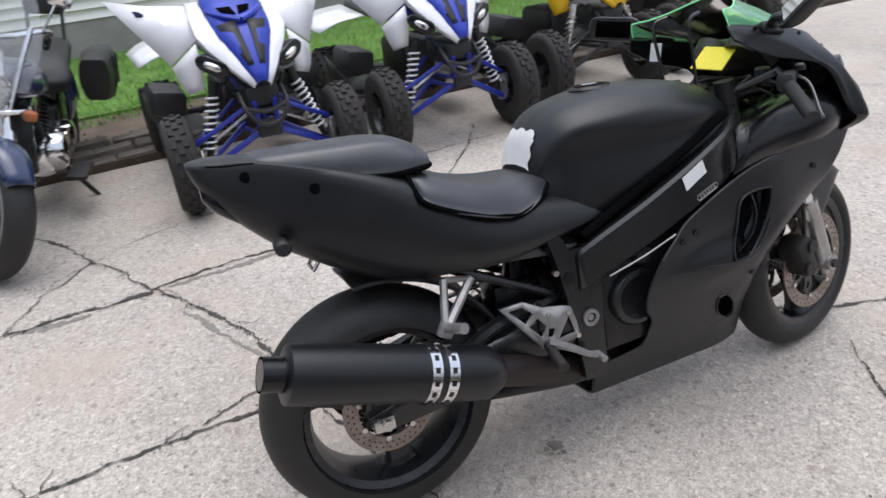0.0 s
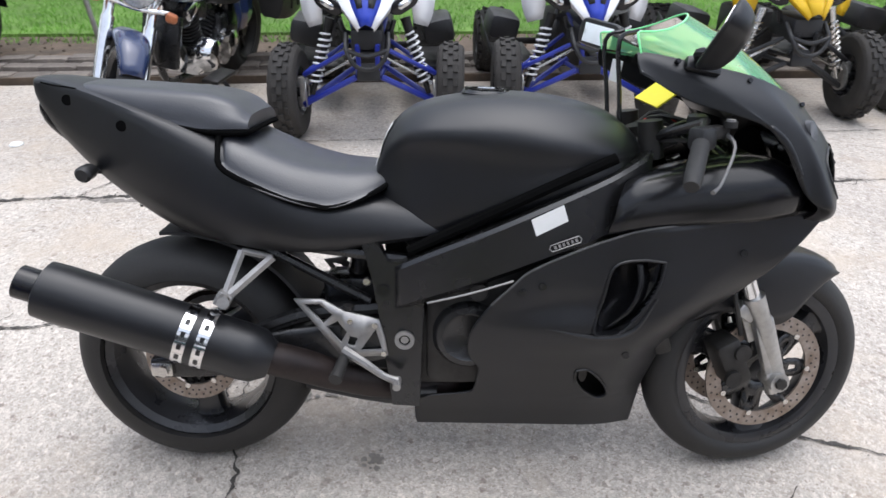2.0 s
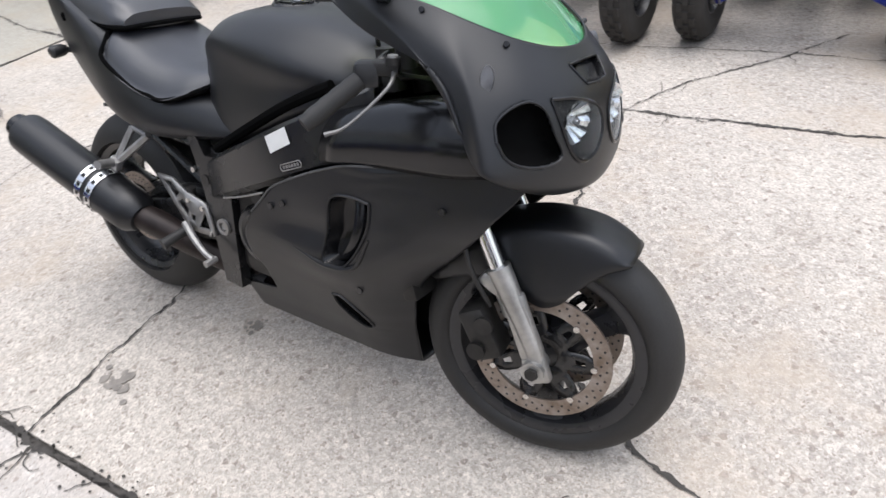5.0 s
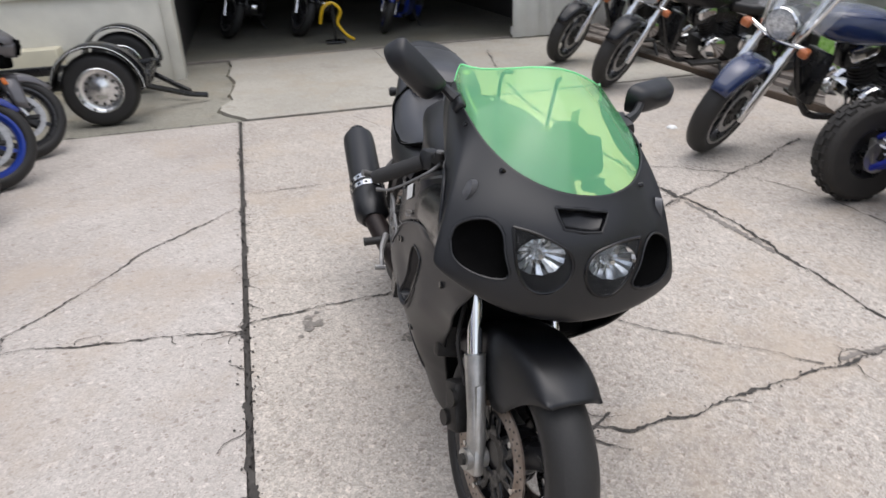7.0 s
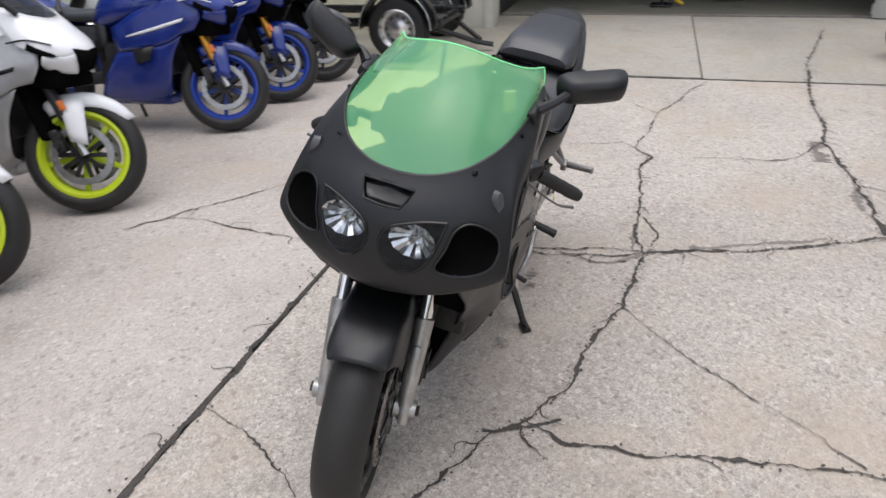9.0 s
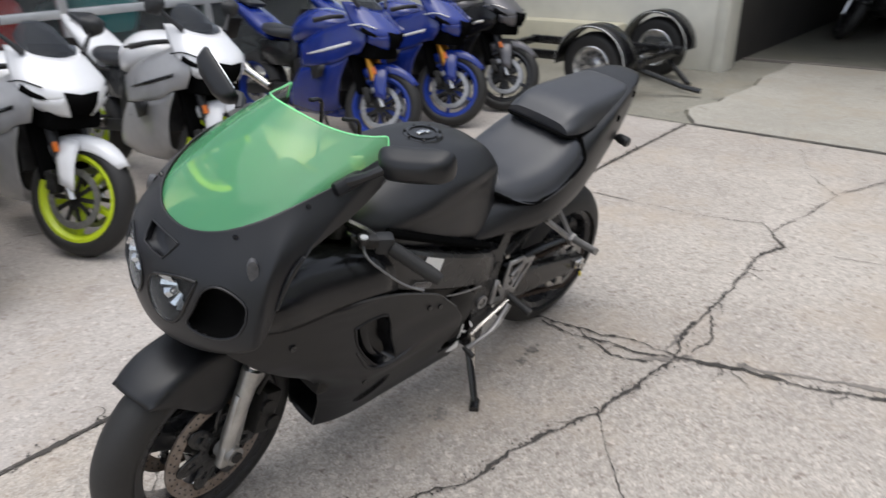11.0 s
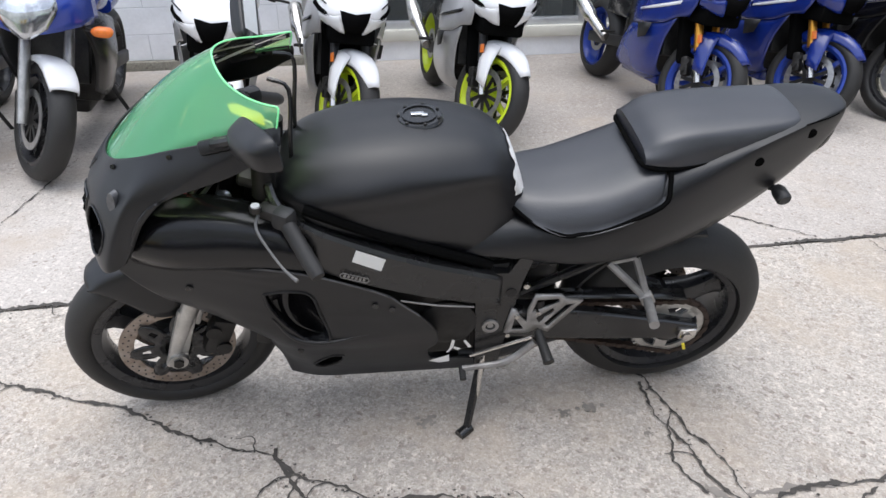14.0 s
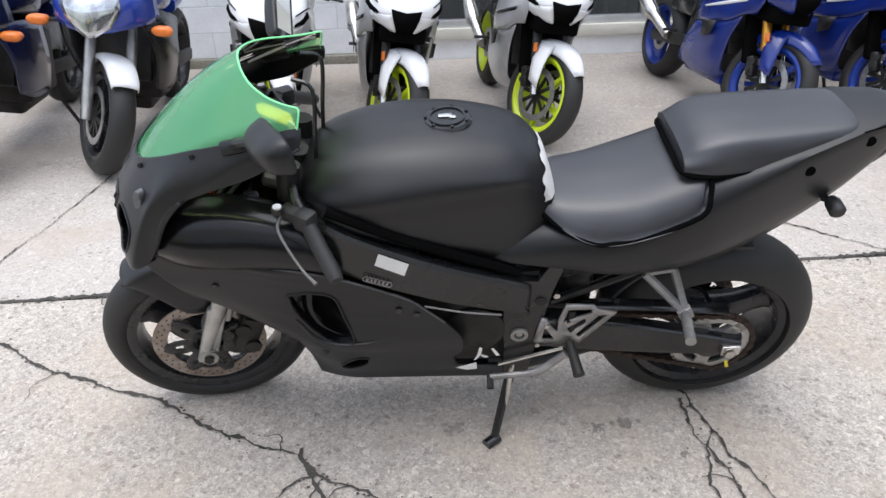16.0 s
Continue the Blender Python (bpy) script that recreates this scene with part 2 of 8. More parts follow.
def loft(stations, su=4, sr=4, caps=True):
    """A closed body through half sections. A station is (x, [(y, z), ...]) from the middle of its top round one side to the middle of its bottom."""
    loops = []
    for x, half in stations:
        pts = [(x, y, z) for y, z in half] + [(x, -y, z) for y, z in reversed(half[1:-1])]
        p = spline(pts + [pts[0]], sr)[:-1]
        loops.append(p)
    m = len(loops[0])
    tracks = [spline([lp[k] for lp in loops], su) for k in range(m)]
    n = len(tracks[0])
    vs = [tuple(tracks[k][i]) for i in range(n) for k in range(m)]
    fs = [(i * m + k, i * m + (k + 1) % m, (i + 1) * m + (k + 1) % m, (i + 1) * m + k) for i in range(n - 1) for k in range(m)]
    if caps:
        fs += [tuple(reversed(range(m))), tuple(range((n - 1) * m, n * m))]
    return vs, fs


def slab(outline, y0, y1):
    """A plate with an outline of (x, z), from side y0 to y1."""
    n = len(outline)
    vs = [(x, y0, z) for x, z in outline] + [(x, y1, z) for x, z in outline]
    fs = [tuple(range(n)), tuple(reversed(range(n, 2 * n)))] + [(i + n, (i + 1) % n + n, (i + 1) % n, i) for i in range(n)]
    return vs, fs


def pierced(outline, holes, y):
    """A flat sheet with openings, from outlines of (x, z) at a side y."""
    bm = bmesh.new()
    edges = []
    for loop in [outline] + holes:
        vs = [bm.verts.new((x, y, z)) for x, z in loop]
        edges += [bm.edges.new((a, b)) for a, b in zip(vs, vs[1:] + vs[:1])]
    bmesh.ops.triangle_fill(bm, edges=edges, use_beauty=True)
    bm.verts.index_update()
    out = [tuple(v.co) for v in bm.verts], [tuple(v.index for v in f.verts) for f in bm.faces]
    bm.free()
    return out


def part(name, geo, material, parent=None, label="", angle=40, solid=0.0):
    """One mesh object, under its thing or part."""
    me = bpy.data.meshes.new(name)
    me.from_pydata([tuple(v) for v in geo[0]], [], [f for f in geo[1]])
    bm = bmesh.new()
    bm.from_mesh(me)
    bmesh.ops.recalc_face_normals(bm, faces=bm.faces[:])
    bm.to_mesh(me)
    bm.free()
    me.polygons.foreach_set("use_smooth", [True] * len(me.polygons))
    me.set_sharp_from_angle(angle=radians(angle))
    me.materials.append(material)
    ob = new(name, me)
    if parent:
        ob.parent = parent
    if solid:
        s = ob.modifiers.new("thickness", "SOLIDIFY")
        s.thickness, s.offset = solid, -1
    if label:
        tagged(ob, label)
    return ob


def thing(name, m, label, category, group=""):
    ob = new(name)
    ob.empty_display_size = 0.1
    ob.matrix_world = m
    return tagged(ob, label, category, group)


# the yard's own direction: walls and joints run 5.1 degrees off the x axis
YARD = 5.1
YC, YS = math.cos(radians(YARD)), math.sin(radians(YARD))


def yard(a, b, z=0.0):
    return a * YC - b * YS, a * YS + b * YC, z


# ---- the yard: concrete slabs, joints and cracks ----
def concrete_mat(name, base, dark, speck, stain, grain=1.0):
    m = bpy.data.materials.new(name)
    m.use_nodes = True
    n, l = m.node_tree.nodes, m.node_tree.links
    b = n["Principled BSDF"]
    g = n.new("ShaderNodeNewGeometry")
    def noise_tex(scale, detail, rough=0.55):
        k = n.new("ShaderNodeTexNoise")
        k.inputs["Scale"].default_value, k.inputs["Detail"].default_value, k.inputs["Roughness"].default_value = scale, detail, rough
        l.new(g.outputs["Position"], k.inputs["Vector"])
        return k.outputs["Fac"]
    def mixc(fac, c1, c2, lo, hi):
        r = n.new("ShaderNodeMapRange")
        r.inputs["From Min"].default_value, r.inputs["From Max"].default_value = lo, hi
        l.new(fac, r.inputs["Value"])
        k = n.new("ShaderNodeMixRGB")
        l.new(r.outputs[0], k.inputs[0])
        for i, c in ((1, c1), (2, c2)):
            if isinstance(c, tuple):
                k.inputs[i].default_value = (*c, 1)
            else:
                l.new(c, k.inputs[i])
        return k.outputs[0]
    c = mixc(noise_tex(0.55, 7, 0.6), dark, base, 0.33, 0.6)
    c = mixc(noise_tex(3.1, 6, 0.68), stain, c, 0.28, 0.42)
    # exposed aggregate: cells of several sizes, each with its own tone
    for scale, low, high in ((70, 0.76, 1.16), (150, 0.72, 1.2), (260, 0.74, 1.18)):
        v = n.new("ShaderNodeTexVoronoi")
        v.inputs["Scale"].default_value = scale
        l.new(g.outputs["Position"], v.inputs["Vector"])
        sp = n.new("ShaderNodeSeparateColor")
        l.new(v.outputs["Color"], sp.inputs[0])
        r = n.new("ShaderNodeMapRange")
        r.inputs["To Min"].default_value, r.inputs["To Max"].default_value = low, high
        l.new(sp.outputs[0], r.inputs["Value"])
        k = n.new("ShaderNodeMixRGB")
        k.blend_type, k.inputs[0].default_value = "MULTIPLY", grain
        l.new(c, k.inputs[1])
        l.new(r.outputs[0], k.inputs[2])
        c = k.outputs[0]
        c = mixc(sp.outputs[1], c, speck, 0.93, 1.02)
        c = mixc(sp.outputs[2], c, tuple(min(0.8, q * 1.55) for q in base), 0.95, 1.08)
    c = mixc(noise_tex(1.3, 8, 0.7), tuple(q * w for q, w in zip(base, (0.84, 0.77, 0.69))), c, 0.3, 0.5)
    fine = noise_tex(210, 3)
    c = mixc(fine, dark, c, 0.15, 0.45)
    l.new(c, b.inputs["Base Color"])
    b.inputs["Roughness"].default_value = 0.85
    bp = n.new("ShaderNodeBump")
    bp.inputs["Strength"].default_value, bp.inputs["Distance"].default_value = 0.35, 0.004
    l.new(fine, bp.inputs["Height"])
    l.new(bp.outputs[0], b.inputs["Normal"])
    return m


concrete = concrete_mat("yard_concrete", (0.515, 0.468, 0.412), (0.385, 0.345, 0.305), (0.22, 0.18, 0.15), (0.33, 0.288, 0.248), 0.66)
aged_concrete = concrete_mat("aged_concrete", (0.43, 0.405, 0.35), (0.33, 0.31, 0.265), (0.25, 0.22, 0.19), (0.3, 0.28, 0.24), 0.4)
# darker copy of the concrete: the garage's indoor shade is in its tones
garage_concrete = concrete_mat("shaded_garage_concrete", (0.17, 0.165, 0.13), (0.1, 0.098, 0.08), (0.08, 0.07, 0.06), (0.06, 0.058, 0.05), 0.5)
smooth_concrete = concrete_mat("trowelled_concrete", (0.5, 0.46, 0.42), (0.36, 0.32, 0.285), (0.27, 0.23, 0.2), (0.31, 0.27, 0.24), 0.38)
old_concrete = concrete_mat("old_concrete", (0.3, 0.285, 0.235), (0.21, 0.2, 0.165), (0.15, 0.13, 0.11), (0.15, 0.145, 0.12), 0.5)
dirt_fill = mat("crack_dirt", (0.068, 0.061, 0.054), 0.95, scale=9, vary=0.5, bump=0.5, fine=60)
patch_fill = mat("crack_filler", (0.24, 0.215, 0.19), 0.9, scale=9, vary=0.3, bump=0.5, fine=60)
soil = mat("dark_soil", (0.13, 0.095, 0.068), 0.95, scale=4, vary=0.6, bump=0.9, fine=25)
grass_soil = mat("lawn_soil", (0.13, 0.24, 0.045), 0.95, scale=3, vary=0.5, bump=0.6, fine=20)
blade = mat("grass_blade", (0.2, 0.42, 0.06), 0.7, scale=2, vary=0.45)
paver_mat = mat("edging_stone", (0.2, 0.172, 0.148), 0.9, scale=5, vary=0.5, bump=0.6, fine=40, random_tone=0.18)
siding_mat = mat("cream_siding", (0.84, 0.82, 0.76), 0.6, scale=3, vary=0.08, random_tone=0.03)
foundation_mat = mat("grey_foundation", (0.33, 0.31, 0.29), 0.9, scale=3, vary=0.25, bump=0.4, fine=30)
block_mat = mat("white_painted_block", (0.87, 0.88, 0.9), 0.65, scale=5, vary=0.1, bump=0.35, fine=45, random_tone=0.03)
mortar_mat = mat("painted_joint", (0.72, 0.73, 0.75), 0.8, scale=6, vary=0.2)
white_wood = mat("white_painted_wood", (0.68, 0.66, 0.58), 0.6, scale=4, vary=0.12)
cream_panel = mat("cream_panel", (0.62, 0.58, 0.44), 0.6, scale=4, vary=0.12)
pale_glass = mat("dusty_window", (0.4, 0.45, 0.5), 0.15, scale=3, vary=0.15)
alu_frame = mat("window_frame_aluminium", (0.6, 0.61, 0.62), 0.35, metal=0.5, scale=10, vary=0.1)
corrugated_mat = mat("white_corrugated_metal", (0.84, 0.87, 0.88), 0.45, metal=0.2, scale=3, vary=0.12)
# near-black stands in for the dimness inside garage and showroom
room_shade = mat("painted_room_shade", (0.045, 0.04, 0.036), 0.9, scale=2, vary=0.4)
shop_glass = clear("shop_glass", (0.75, 0.8, 0.8), 0.06, 0.02)


def flat(name, pts, z, material, thick=0.12, parent=None):
    """A slab with its top at z over an outline in the yard's own directions."""
    n = len(pts)
    v = [yard(a, b, z) for a, b in pts] + [yard(a, b, z - thick) for a, b in pts]
    f = [tuple(range(n)), tuple(reversed(range(n, 2 * n)))] + [(i, i + n, (i + 1) % n + n, (i + 1) % n) for i in range(n)]
    return part(name, (v, f), material, parent, angle=30)


ground = part("ground", ([yard(a, b, -0.035) for a, b in ((-70, -70), (70, -70), (70, 70), (-70, 70))], [(0, 1, 2, 3)]), old_concrete)
tagged(ground, "weathered concrete ground under the yard", "ground", kind="structure")
pavement = new("pavement")
tagged(pavement, "worn pale concrete yard with joints and cracks", "pavement", kind="structure")
J = 0.012
for a0, a1, b0, b1, m in ((-3.06, 9, -4.3, -0.658, smooth_concrete), (-3.06, 9, -0.658, 3.5, concrete)):
    flat("slab", [(a0 + J, b0 + J), (a1 - J, b0 + J), (a1 - J, b1 - J), (a0 + J, b1 - J)], 0.0, m, 0.1, pavement)
flat("slab", [(9 + J, -8), (40, -8), (40, 12), (9 + J, 12)], 0.0, concrete, 0.1, pavement)
flat("slab", [(-6.02, -0.76), (-5.6, -0.73), (-5.1, -0.76), (-4.7, -0.69), (-4.36, -0.7), (-4.1, -0.74), (-3.87, -0.71), (-3.65, -0.8), (-3.48, -0.82), (-3.3, -0.74), (-3.15, -0.63), (-3.06 - J, -0.6), (-3.06 - J, 0.94), (-6.02, 0.94)], 0.012, aged_concrete, 0.1, pavement)
flat("slab", [(-6.02, 0.955), (-3.06 - J, 0.955), (-3.06 - J, 3.5), (-6.02, 3.5)], 0.004, aged_concrete, 0.1, pavement)
flat("slab", [(-6.2, -4.3), (-3.06 - J, -4.3), (-3.06 - J, -0.63), (-3.15, -0.66), (-3.3, -0.77), (-3.48, -0.85), (-3.65, -0.83), (-3.87, -0.74), (-4.1, -0.77), (-4.36, -0.73), (-4.7, -0.72), (-5.1, -0.79), (-5.6, -0.76), (-6.2, -0.79)], -0.006, old_concrete, 0.1, pavement)
# floor under the garage roof, its shade painted in
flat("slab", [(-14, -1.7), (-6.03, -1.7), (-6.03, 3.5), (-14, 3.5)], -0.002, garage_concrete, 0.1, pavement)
# dirt that lies in the joints
for a0, b0, a1, b1 in ((-3.06, -0.658, 9, -0.658), (-3.06, -4.3, -3.06, 3.5), (-6.02, 0.948, -3.06, 0.948)):
    la, lb = (0.012, 0) if a0 == a1 else (0, 0.012)
    part("joint_dirt", ([yard(a0 - la, b0 - lb, -0.012), yard(a1 - la, b1 - lb, -0.012), yard(a1 + la, b1 + lb, -0.012), yard(a0 + la, b0 + lb, -0.012)], [(0, 1, 2, 3)]), dirt_fill, pavement)


def crack(pts, width, seed, material=None, ragged=0.6, name="crack"):
    """A ragged crack filled with dirt along a line in plain coordinates."""
    r = random.Random(seed)
    lift = (0.0022 if name == "crack" else 0.0) + seed % 40 * 0.00004
    line = []
    for (x0, y0), (x1, y1) in zip(pts, pts[1:]):
        d = math.hypot(x1 - x0, y1 - y0)
        k = max(2, int(d / 0.011))
        for i in range(k):
            t = i / k
            line.append((x0 + (x1 - x0) * t, y0 + (y1 - y0) * t))
    line.append(pts[-1])
    vs, fs, wob, ww = [], [], 0.0, 1.0
    for i, (x, y) in enumerate(line):
        p, q = line[max(0, i - 1)], line[min(len(line) - 1, i + 1)]
        d = Vector((q[0] - p[0], q[1] - p[1])).normalized()
        nx, ny = -d.y, d.x
        wob = wob * 0.86 + r.uniform(-0.0055, 0.0055)
        ww = min(1.4, max(0.15, ww + r.uniform(-ragged, ragged)))
        w = width * max(0.4, ww) * (0.42 if width < 0.012 else 0.44)
        for s in (-1, 1):
            e = s * w * r.uniform(0.35, 1.4)
            vs.append((x + nx * (wob + e), y + ny * (wob + e), 0.002 + lift))
        if i:
            fs.append((2 * i - 2, 2 * i - 1, 2 * i + 1, 2 * i))
    # crumbs along the edges and short side cracks
    def chip(x, y, q):
        i0 = len(vs)
        k = r.randrange(4, 7)
        a0 = r.uniform(0, 6.28)
        vs.extend((x + q * r.uniform(0.5, 1.2) * math.cos(a0 + 6.28 * i / k), y + q * r.uniform(0.4, 1.0) * math.sin(a0 + 6.28 * i / k), 0.00202 + lift) for i in range(k))
        fs.append(tuple(range(i0, i0 + k)))
    for x, y in line if name == "crack" else []:
        for _ in range(2):
            if r.random() < width * (15 if width < 0.012 else 24):
                chip(x + r.gauss(0, width * 1.1), y + r.gauss(0, width * 1.1), r.uniform(0.0015, 0.0045) * (1 + width * 30))
        if width > 0.009 and r.random() < 0.03:
            a, q = r.uniform(0, 6.28), 0.0
            px, py = x, y
            for k in range(r.randrange(4, 12)):
                a += r.uniform(-0.7, 0.7)
                nx2, ny2 = px + 0.014 * math.cos(a), py + 0.014 * math.sin(a)
                w = 0.0022 * (1 - k / 13)
                i0 = len(vs)
                vs.extend([(px - w * math.sin(a), py + w * math.cos(a), 0.00198 + lift), (px + w * math.sin(a), py - w * math.cos(a), 0.00198 + lift), (nx2 + w * math.sin(a), ny2 - w * math.cos(a), 0.00198 + lift), (nx2 - w * math.sin(a), ny2 + w * math.cos(a), 0.00198 + lift)])
                fs.append((i0, i0 + 1, i0 + 2, i0 + 3))
                px, py = nx2, ny2
    return part(name, (vs, fs), material or dirt_fill, pavement)


CRACKS = [
    # from the junction beside the front wheel
    ([(1.12, 0.37), (0.93, 0.46), (0.853, 0.483), (0.642, 0.5), (0.375, 0.568), (0.167, 0.587), (-0.074, 0.59)], 0.015),
    ([(1.12, 0.37), (1.155, 0.322), (1.283, 0.29), (1.422, 0.221), (1.631, 0.106), (1.819, 0.037), (2.04, -0.045), (2.32, -0.22), (2.69, -0.378)], 0.013),
    ([(1.072, 0.403), (1.124, 0.533), (1.08, 0.776), (1.009, 1.115), (0.955, 1.405), (0.895, 1.69)], 0.013),
    ([(1.09, 0.39), (1.16, 0.43), (1.2, 0.5)], 0.008),
    ([(1.15, 0.3), (1.1, 0.4), (1.03, 0.5)], 0.011),
    ([(0.351, 0.56), (0.606, 0.821), (0.778, 1.07), (0.97, 1.27)], 0.005),
    # under the rear wheel and round the junction behind it
    ([(0.06, 0.04), (0.035, 0.085), (0.004, 0.212), (-0.034, 0.331), (-0.088, 0.461), (-0.074, 0.59)], 0.012),
    ([(0.05, 0.1), (0.06, 0.25), (0.0, 0.36), (-0.015, 0.48), (-0.06, 0.57)], 0.01),
    ([(-0.001, 0.246), (0.039, 0.337), (0.064, 0.427), (0.018, 0.54)], 0.008),
    ([(0.06, 0.05), (0.121, -0.084), (0.166, -0.38), (0.225, -0.64)], 0.009),
    ([(-0.074, 0.59), (-0.145, 0.758), (-0.195, 0.9), (-0.215, 0.99), (-0.372, 1.29), (-0.547, 1.575)], 0.018),
    ([(-0.074, 0.585), (-0.29, 0.528), (-0.428, 0.53), (-0.738, 0.5), (-1.106, 0.46), (-1.257, 0.5)], 0.014),
    ([(-0.064, 0.61), (-0.275, 0.63), (-0.435, 0.56)], 0.008),
    ([(-1.257, 0.5), (-1.367, 0.385), (-1.7, 0.42), (-2.122, 0.445), (-2.45, 0.54), (-2.773, 0.606), (-3.05, 0.72)], 0.009),
    ([(-1.257, 0.5), (-1.464, 0.311), (-1.329, -0.016), (-1.291, -0.382)], 0.005),
    ([(-2.852, -0.032), (-2.386, 0.194), (-2.122, 0.445)], 0.005),
    # the junction by the cruiser
    ([(-0.547, 1.55), (-0.7, 1.52), (-0.9, 1.53), (-1.114, 1.5), (-1.42, 1.46), (-1.82, 1.41), (-2.03, 1.45), (-2.6, 1.4), (-3.05, 1.42), (-3.83, 1.45), (-5.5, 1.72)], 0.022),
    ([(-1.29, 0.706), (-1.356, 0.918), (-1.365, 1.106), (-1.45, 1.25), (-1.8, 1.41)], 0.01),
    ([(-0.55, 1.56), (-0.655, 1.8), (-0.805, 2.015), (-0.94, 2.3), (-1.147, 2.56), (-1.3, 2.8)], 0.016),
    ([(-0.805, 2.015), (-0.995, 1.765), (-1.1, 1.504)], 0.007),
    ([(-1.114, 1.5), (-0.96, 1.9), (-0.62, 2.16), (-0.3, 2.28)], 0.006),
    ([(-0.547, 1.57), (-0.32, 1.63), (-0.042, 1.66), (0.239, 1.65), (0.437, 1.67), (0.895, 1.69), (1.62, 1.77), (2.34, 1.85), (3.25, 1.95)], 0.015),
    ([(0.895, 1.69), (1.05, 2.07), (1.34, 2.43), (1.55, 2.79)], 0.01),
    ([(-0.3, 2.28), (0.62, 2.38), (1.33, 2.5), (2.26, 2.54), (3.3, 2.67)], 0.008),
    ([(2.26, 2.54), (2.57, 2.44), (3.18, 2.29)], 0.006),
    # the slab on the shop's side
    ([(0.42, -1.74), (0.26, -1.64), (0.12, -1.56), (-0.12, -1.4), (-0.61, -1.15), (-0.81, -0.97), (-1.04, -0.79)], 0.009),
    ([(0.25, -1.63), (0.21, -1.49), (0.23, -1.15), (0.25, -0.87), (0.29, -0.63)], 0.01),
    ([(0.22, -1.53), (0.11, -1.55)], 0.007),
    ([(-1.25, -0.74), (-1.28, -0.53), (-1.29, -0.382)], 0.007),
    ([(1.32, -0.55), (1.38, -0.33), (1.53, -0.07)], 0.007),
    ([(2.6, -0.72), (2.56, -1.27), (2.52, -1.97)], 0.008),
    ([(1.95, -2.15), (1.24, -2.37), (0.63, -2.28)], 0.006),
]
# the slab joints have crumbled, uneven edges
for a0, b0, a1, b1 in ((-3.03, -0.658, 4.5, -0.658), (-3.06, -3.2, -3.06, 3.4)):
    CRACKS.append(([yard(a0 + (a1 - a0) * k / 20, b0 + (b1 - b0) * k / 20)[:2] for k in range(21)], 0.02))
for i, (pts, w) in enumerate(CRACKS):
    crack(pts, w, 20 + i)
# wide crumbled stretches filled with grey grit
for i, (pts, w) in enumerate([([(-0.185, 0.769), (-0.286, 1.01), (-0.439, 1.31)], 0.03), ([(-1.77, 1.36), (-1.59, 1.36), (-1.42, 1.36)], 0.09), ([(-1.09, 1.5), (-0.789, 1.48)], 0.04), ([(-0.484, 1.56), (-0.179, 1.59), (0.178, 1.63)], 0.03), ([(0.894, 1.61), (0.943, 1.35)], 0.02), ([(2.2, 1.86), (2.63, 1.91)], 0.035), ([(0.018, 0.517), (-0.053, 0.576), (-0.114, 0.646)], 0.05), ([(-0.083, 0.546), (-0.385, 0.523)], 0.022)]):
    crack(pts, w, 80 + i, patch_fill, 0.3, "crack_filler")
# oil spots and scraps on the concrete
rngo = random.Random(12)
oil = mat("oil_stain", (0.27, 0.243, 0.213), 0.6, scale=20, vary=0.4)
for x, y, r in ((0.726, 0.221, 0.018), (0.322, 0.218, 0.014), (0.241, 0.198, 0.018), (0.474, -0.032, 0.02), (0.277, -0.4, 0.035), (0.1, 0.317, 0.01)):
    # each spot is a swarm of small drips that thins outwards
    vs, fs = [], []
    for _ in range(26):
        d, a, q = abs(rngo.gauss(0, r * 0.8)), rngo.uniform(0, 6.28), rngo.uniform(0.2, 0.5) * r
        i0 = len(vs)
        vs += [(x + 1.4 * d * math.cos(a) + q * rngo.uniform(0.7, 1.2) * math.cos(6.28 * k / 9), y + d * math.sin(a) + q * rngo.uniform(0.7, 1.2) * math.sin(6.28 * k / 9), 0.003 + 0.00005 * _) for k in range(9)]
        fs.append(tuple(range(i0, i0 + 9)))
    part("oil_spot", (vs, fs), oil, pavement)
tagged(part("flattened_cup", moved(join(ring([(0, 0.014), (0.022, 0.014), (0.036, 0.005), (0.038, 0)], 14, closed=False)), Matrix.Translation((-1.79, 2.156, 0.002)) @ pose(0, 0, 0, 90, 0, 0)), paper), "small white flattened paper cup on the concrete", "litter")

# ---- edging stones, soil and lawn behind the quads ----
edging = new("edging")
tagged(edging, "low rows of weathered edging stones along the soil bed", "edging", kind="structure")
rnge = random.Random(3)
bm = bmesh.new()
stone_meshes = []
for k in range(4):
    g = box((0, 0, 0), (0.235 + 0.01 * k, 0.135, 0.075), None, 0.014)
    v = [(x + rnge.uniform(-0.005, 0.005), y + rnge.uniform(-0.005, 0.005), z + rnge.uniform(-0.004, 0.004)) for x, y, z in g[0]]
    me = bpy.data.meshes.new("stone")
    me.from_pydata(v, [], g[1])
    me.materials.append(paver_mat)
    stone_meshes.append(me)
for row in range(3):
    for k in range(58):
        ob = new("stone", stone_meshes[rnge.randrange(4)])
        ob.parent = edging
        a = -6.5 + 0.26 * k + 0.13 * (row % 2) + rnge.uniform(-0.008, 0.008)
        ob.matrix_basis = pose(*yard(a, 3.6 + 0.145 * row + rnge.uniform(-0.008, 0.008), 0.02 + 0.025 * row + rnge.uniform(-0.006, 0.006)), rnge.uniform(-2, 2), rnge.uniform(-2, 2), YARD + rnge.uniform(-2, 2))
tagged(flat("soil_bed", [(-8, 3.52), (30, 3.52), (30, 5.1), (-8, 5.1)], 0.045, soil, 0.1), "strip of dark bare soil", "soil", kind="structure")
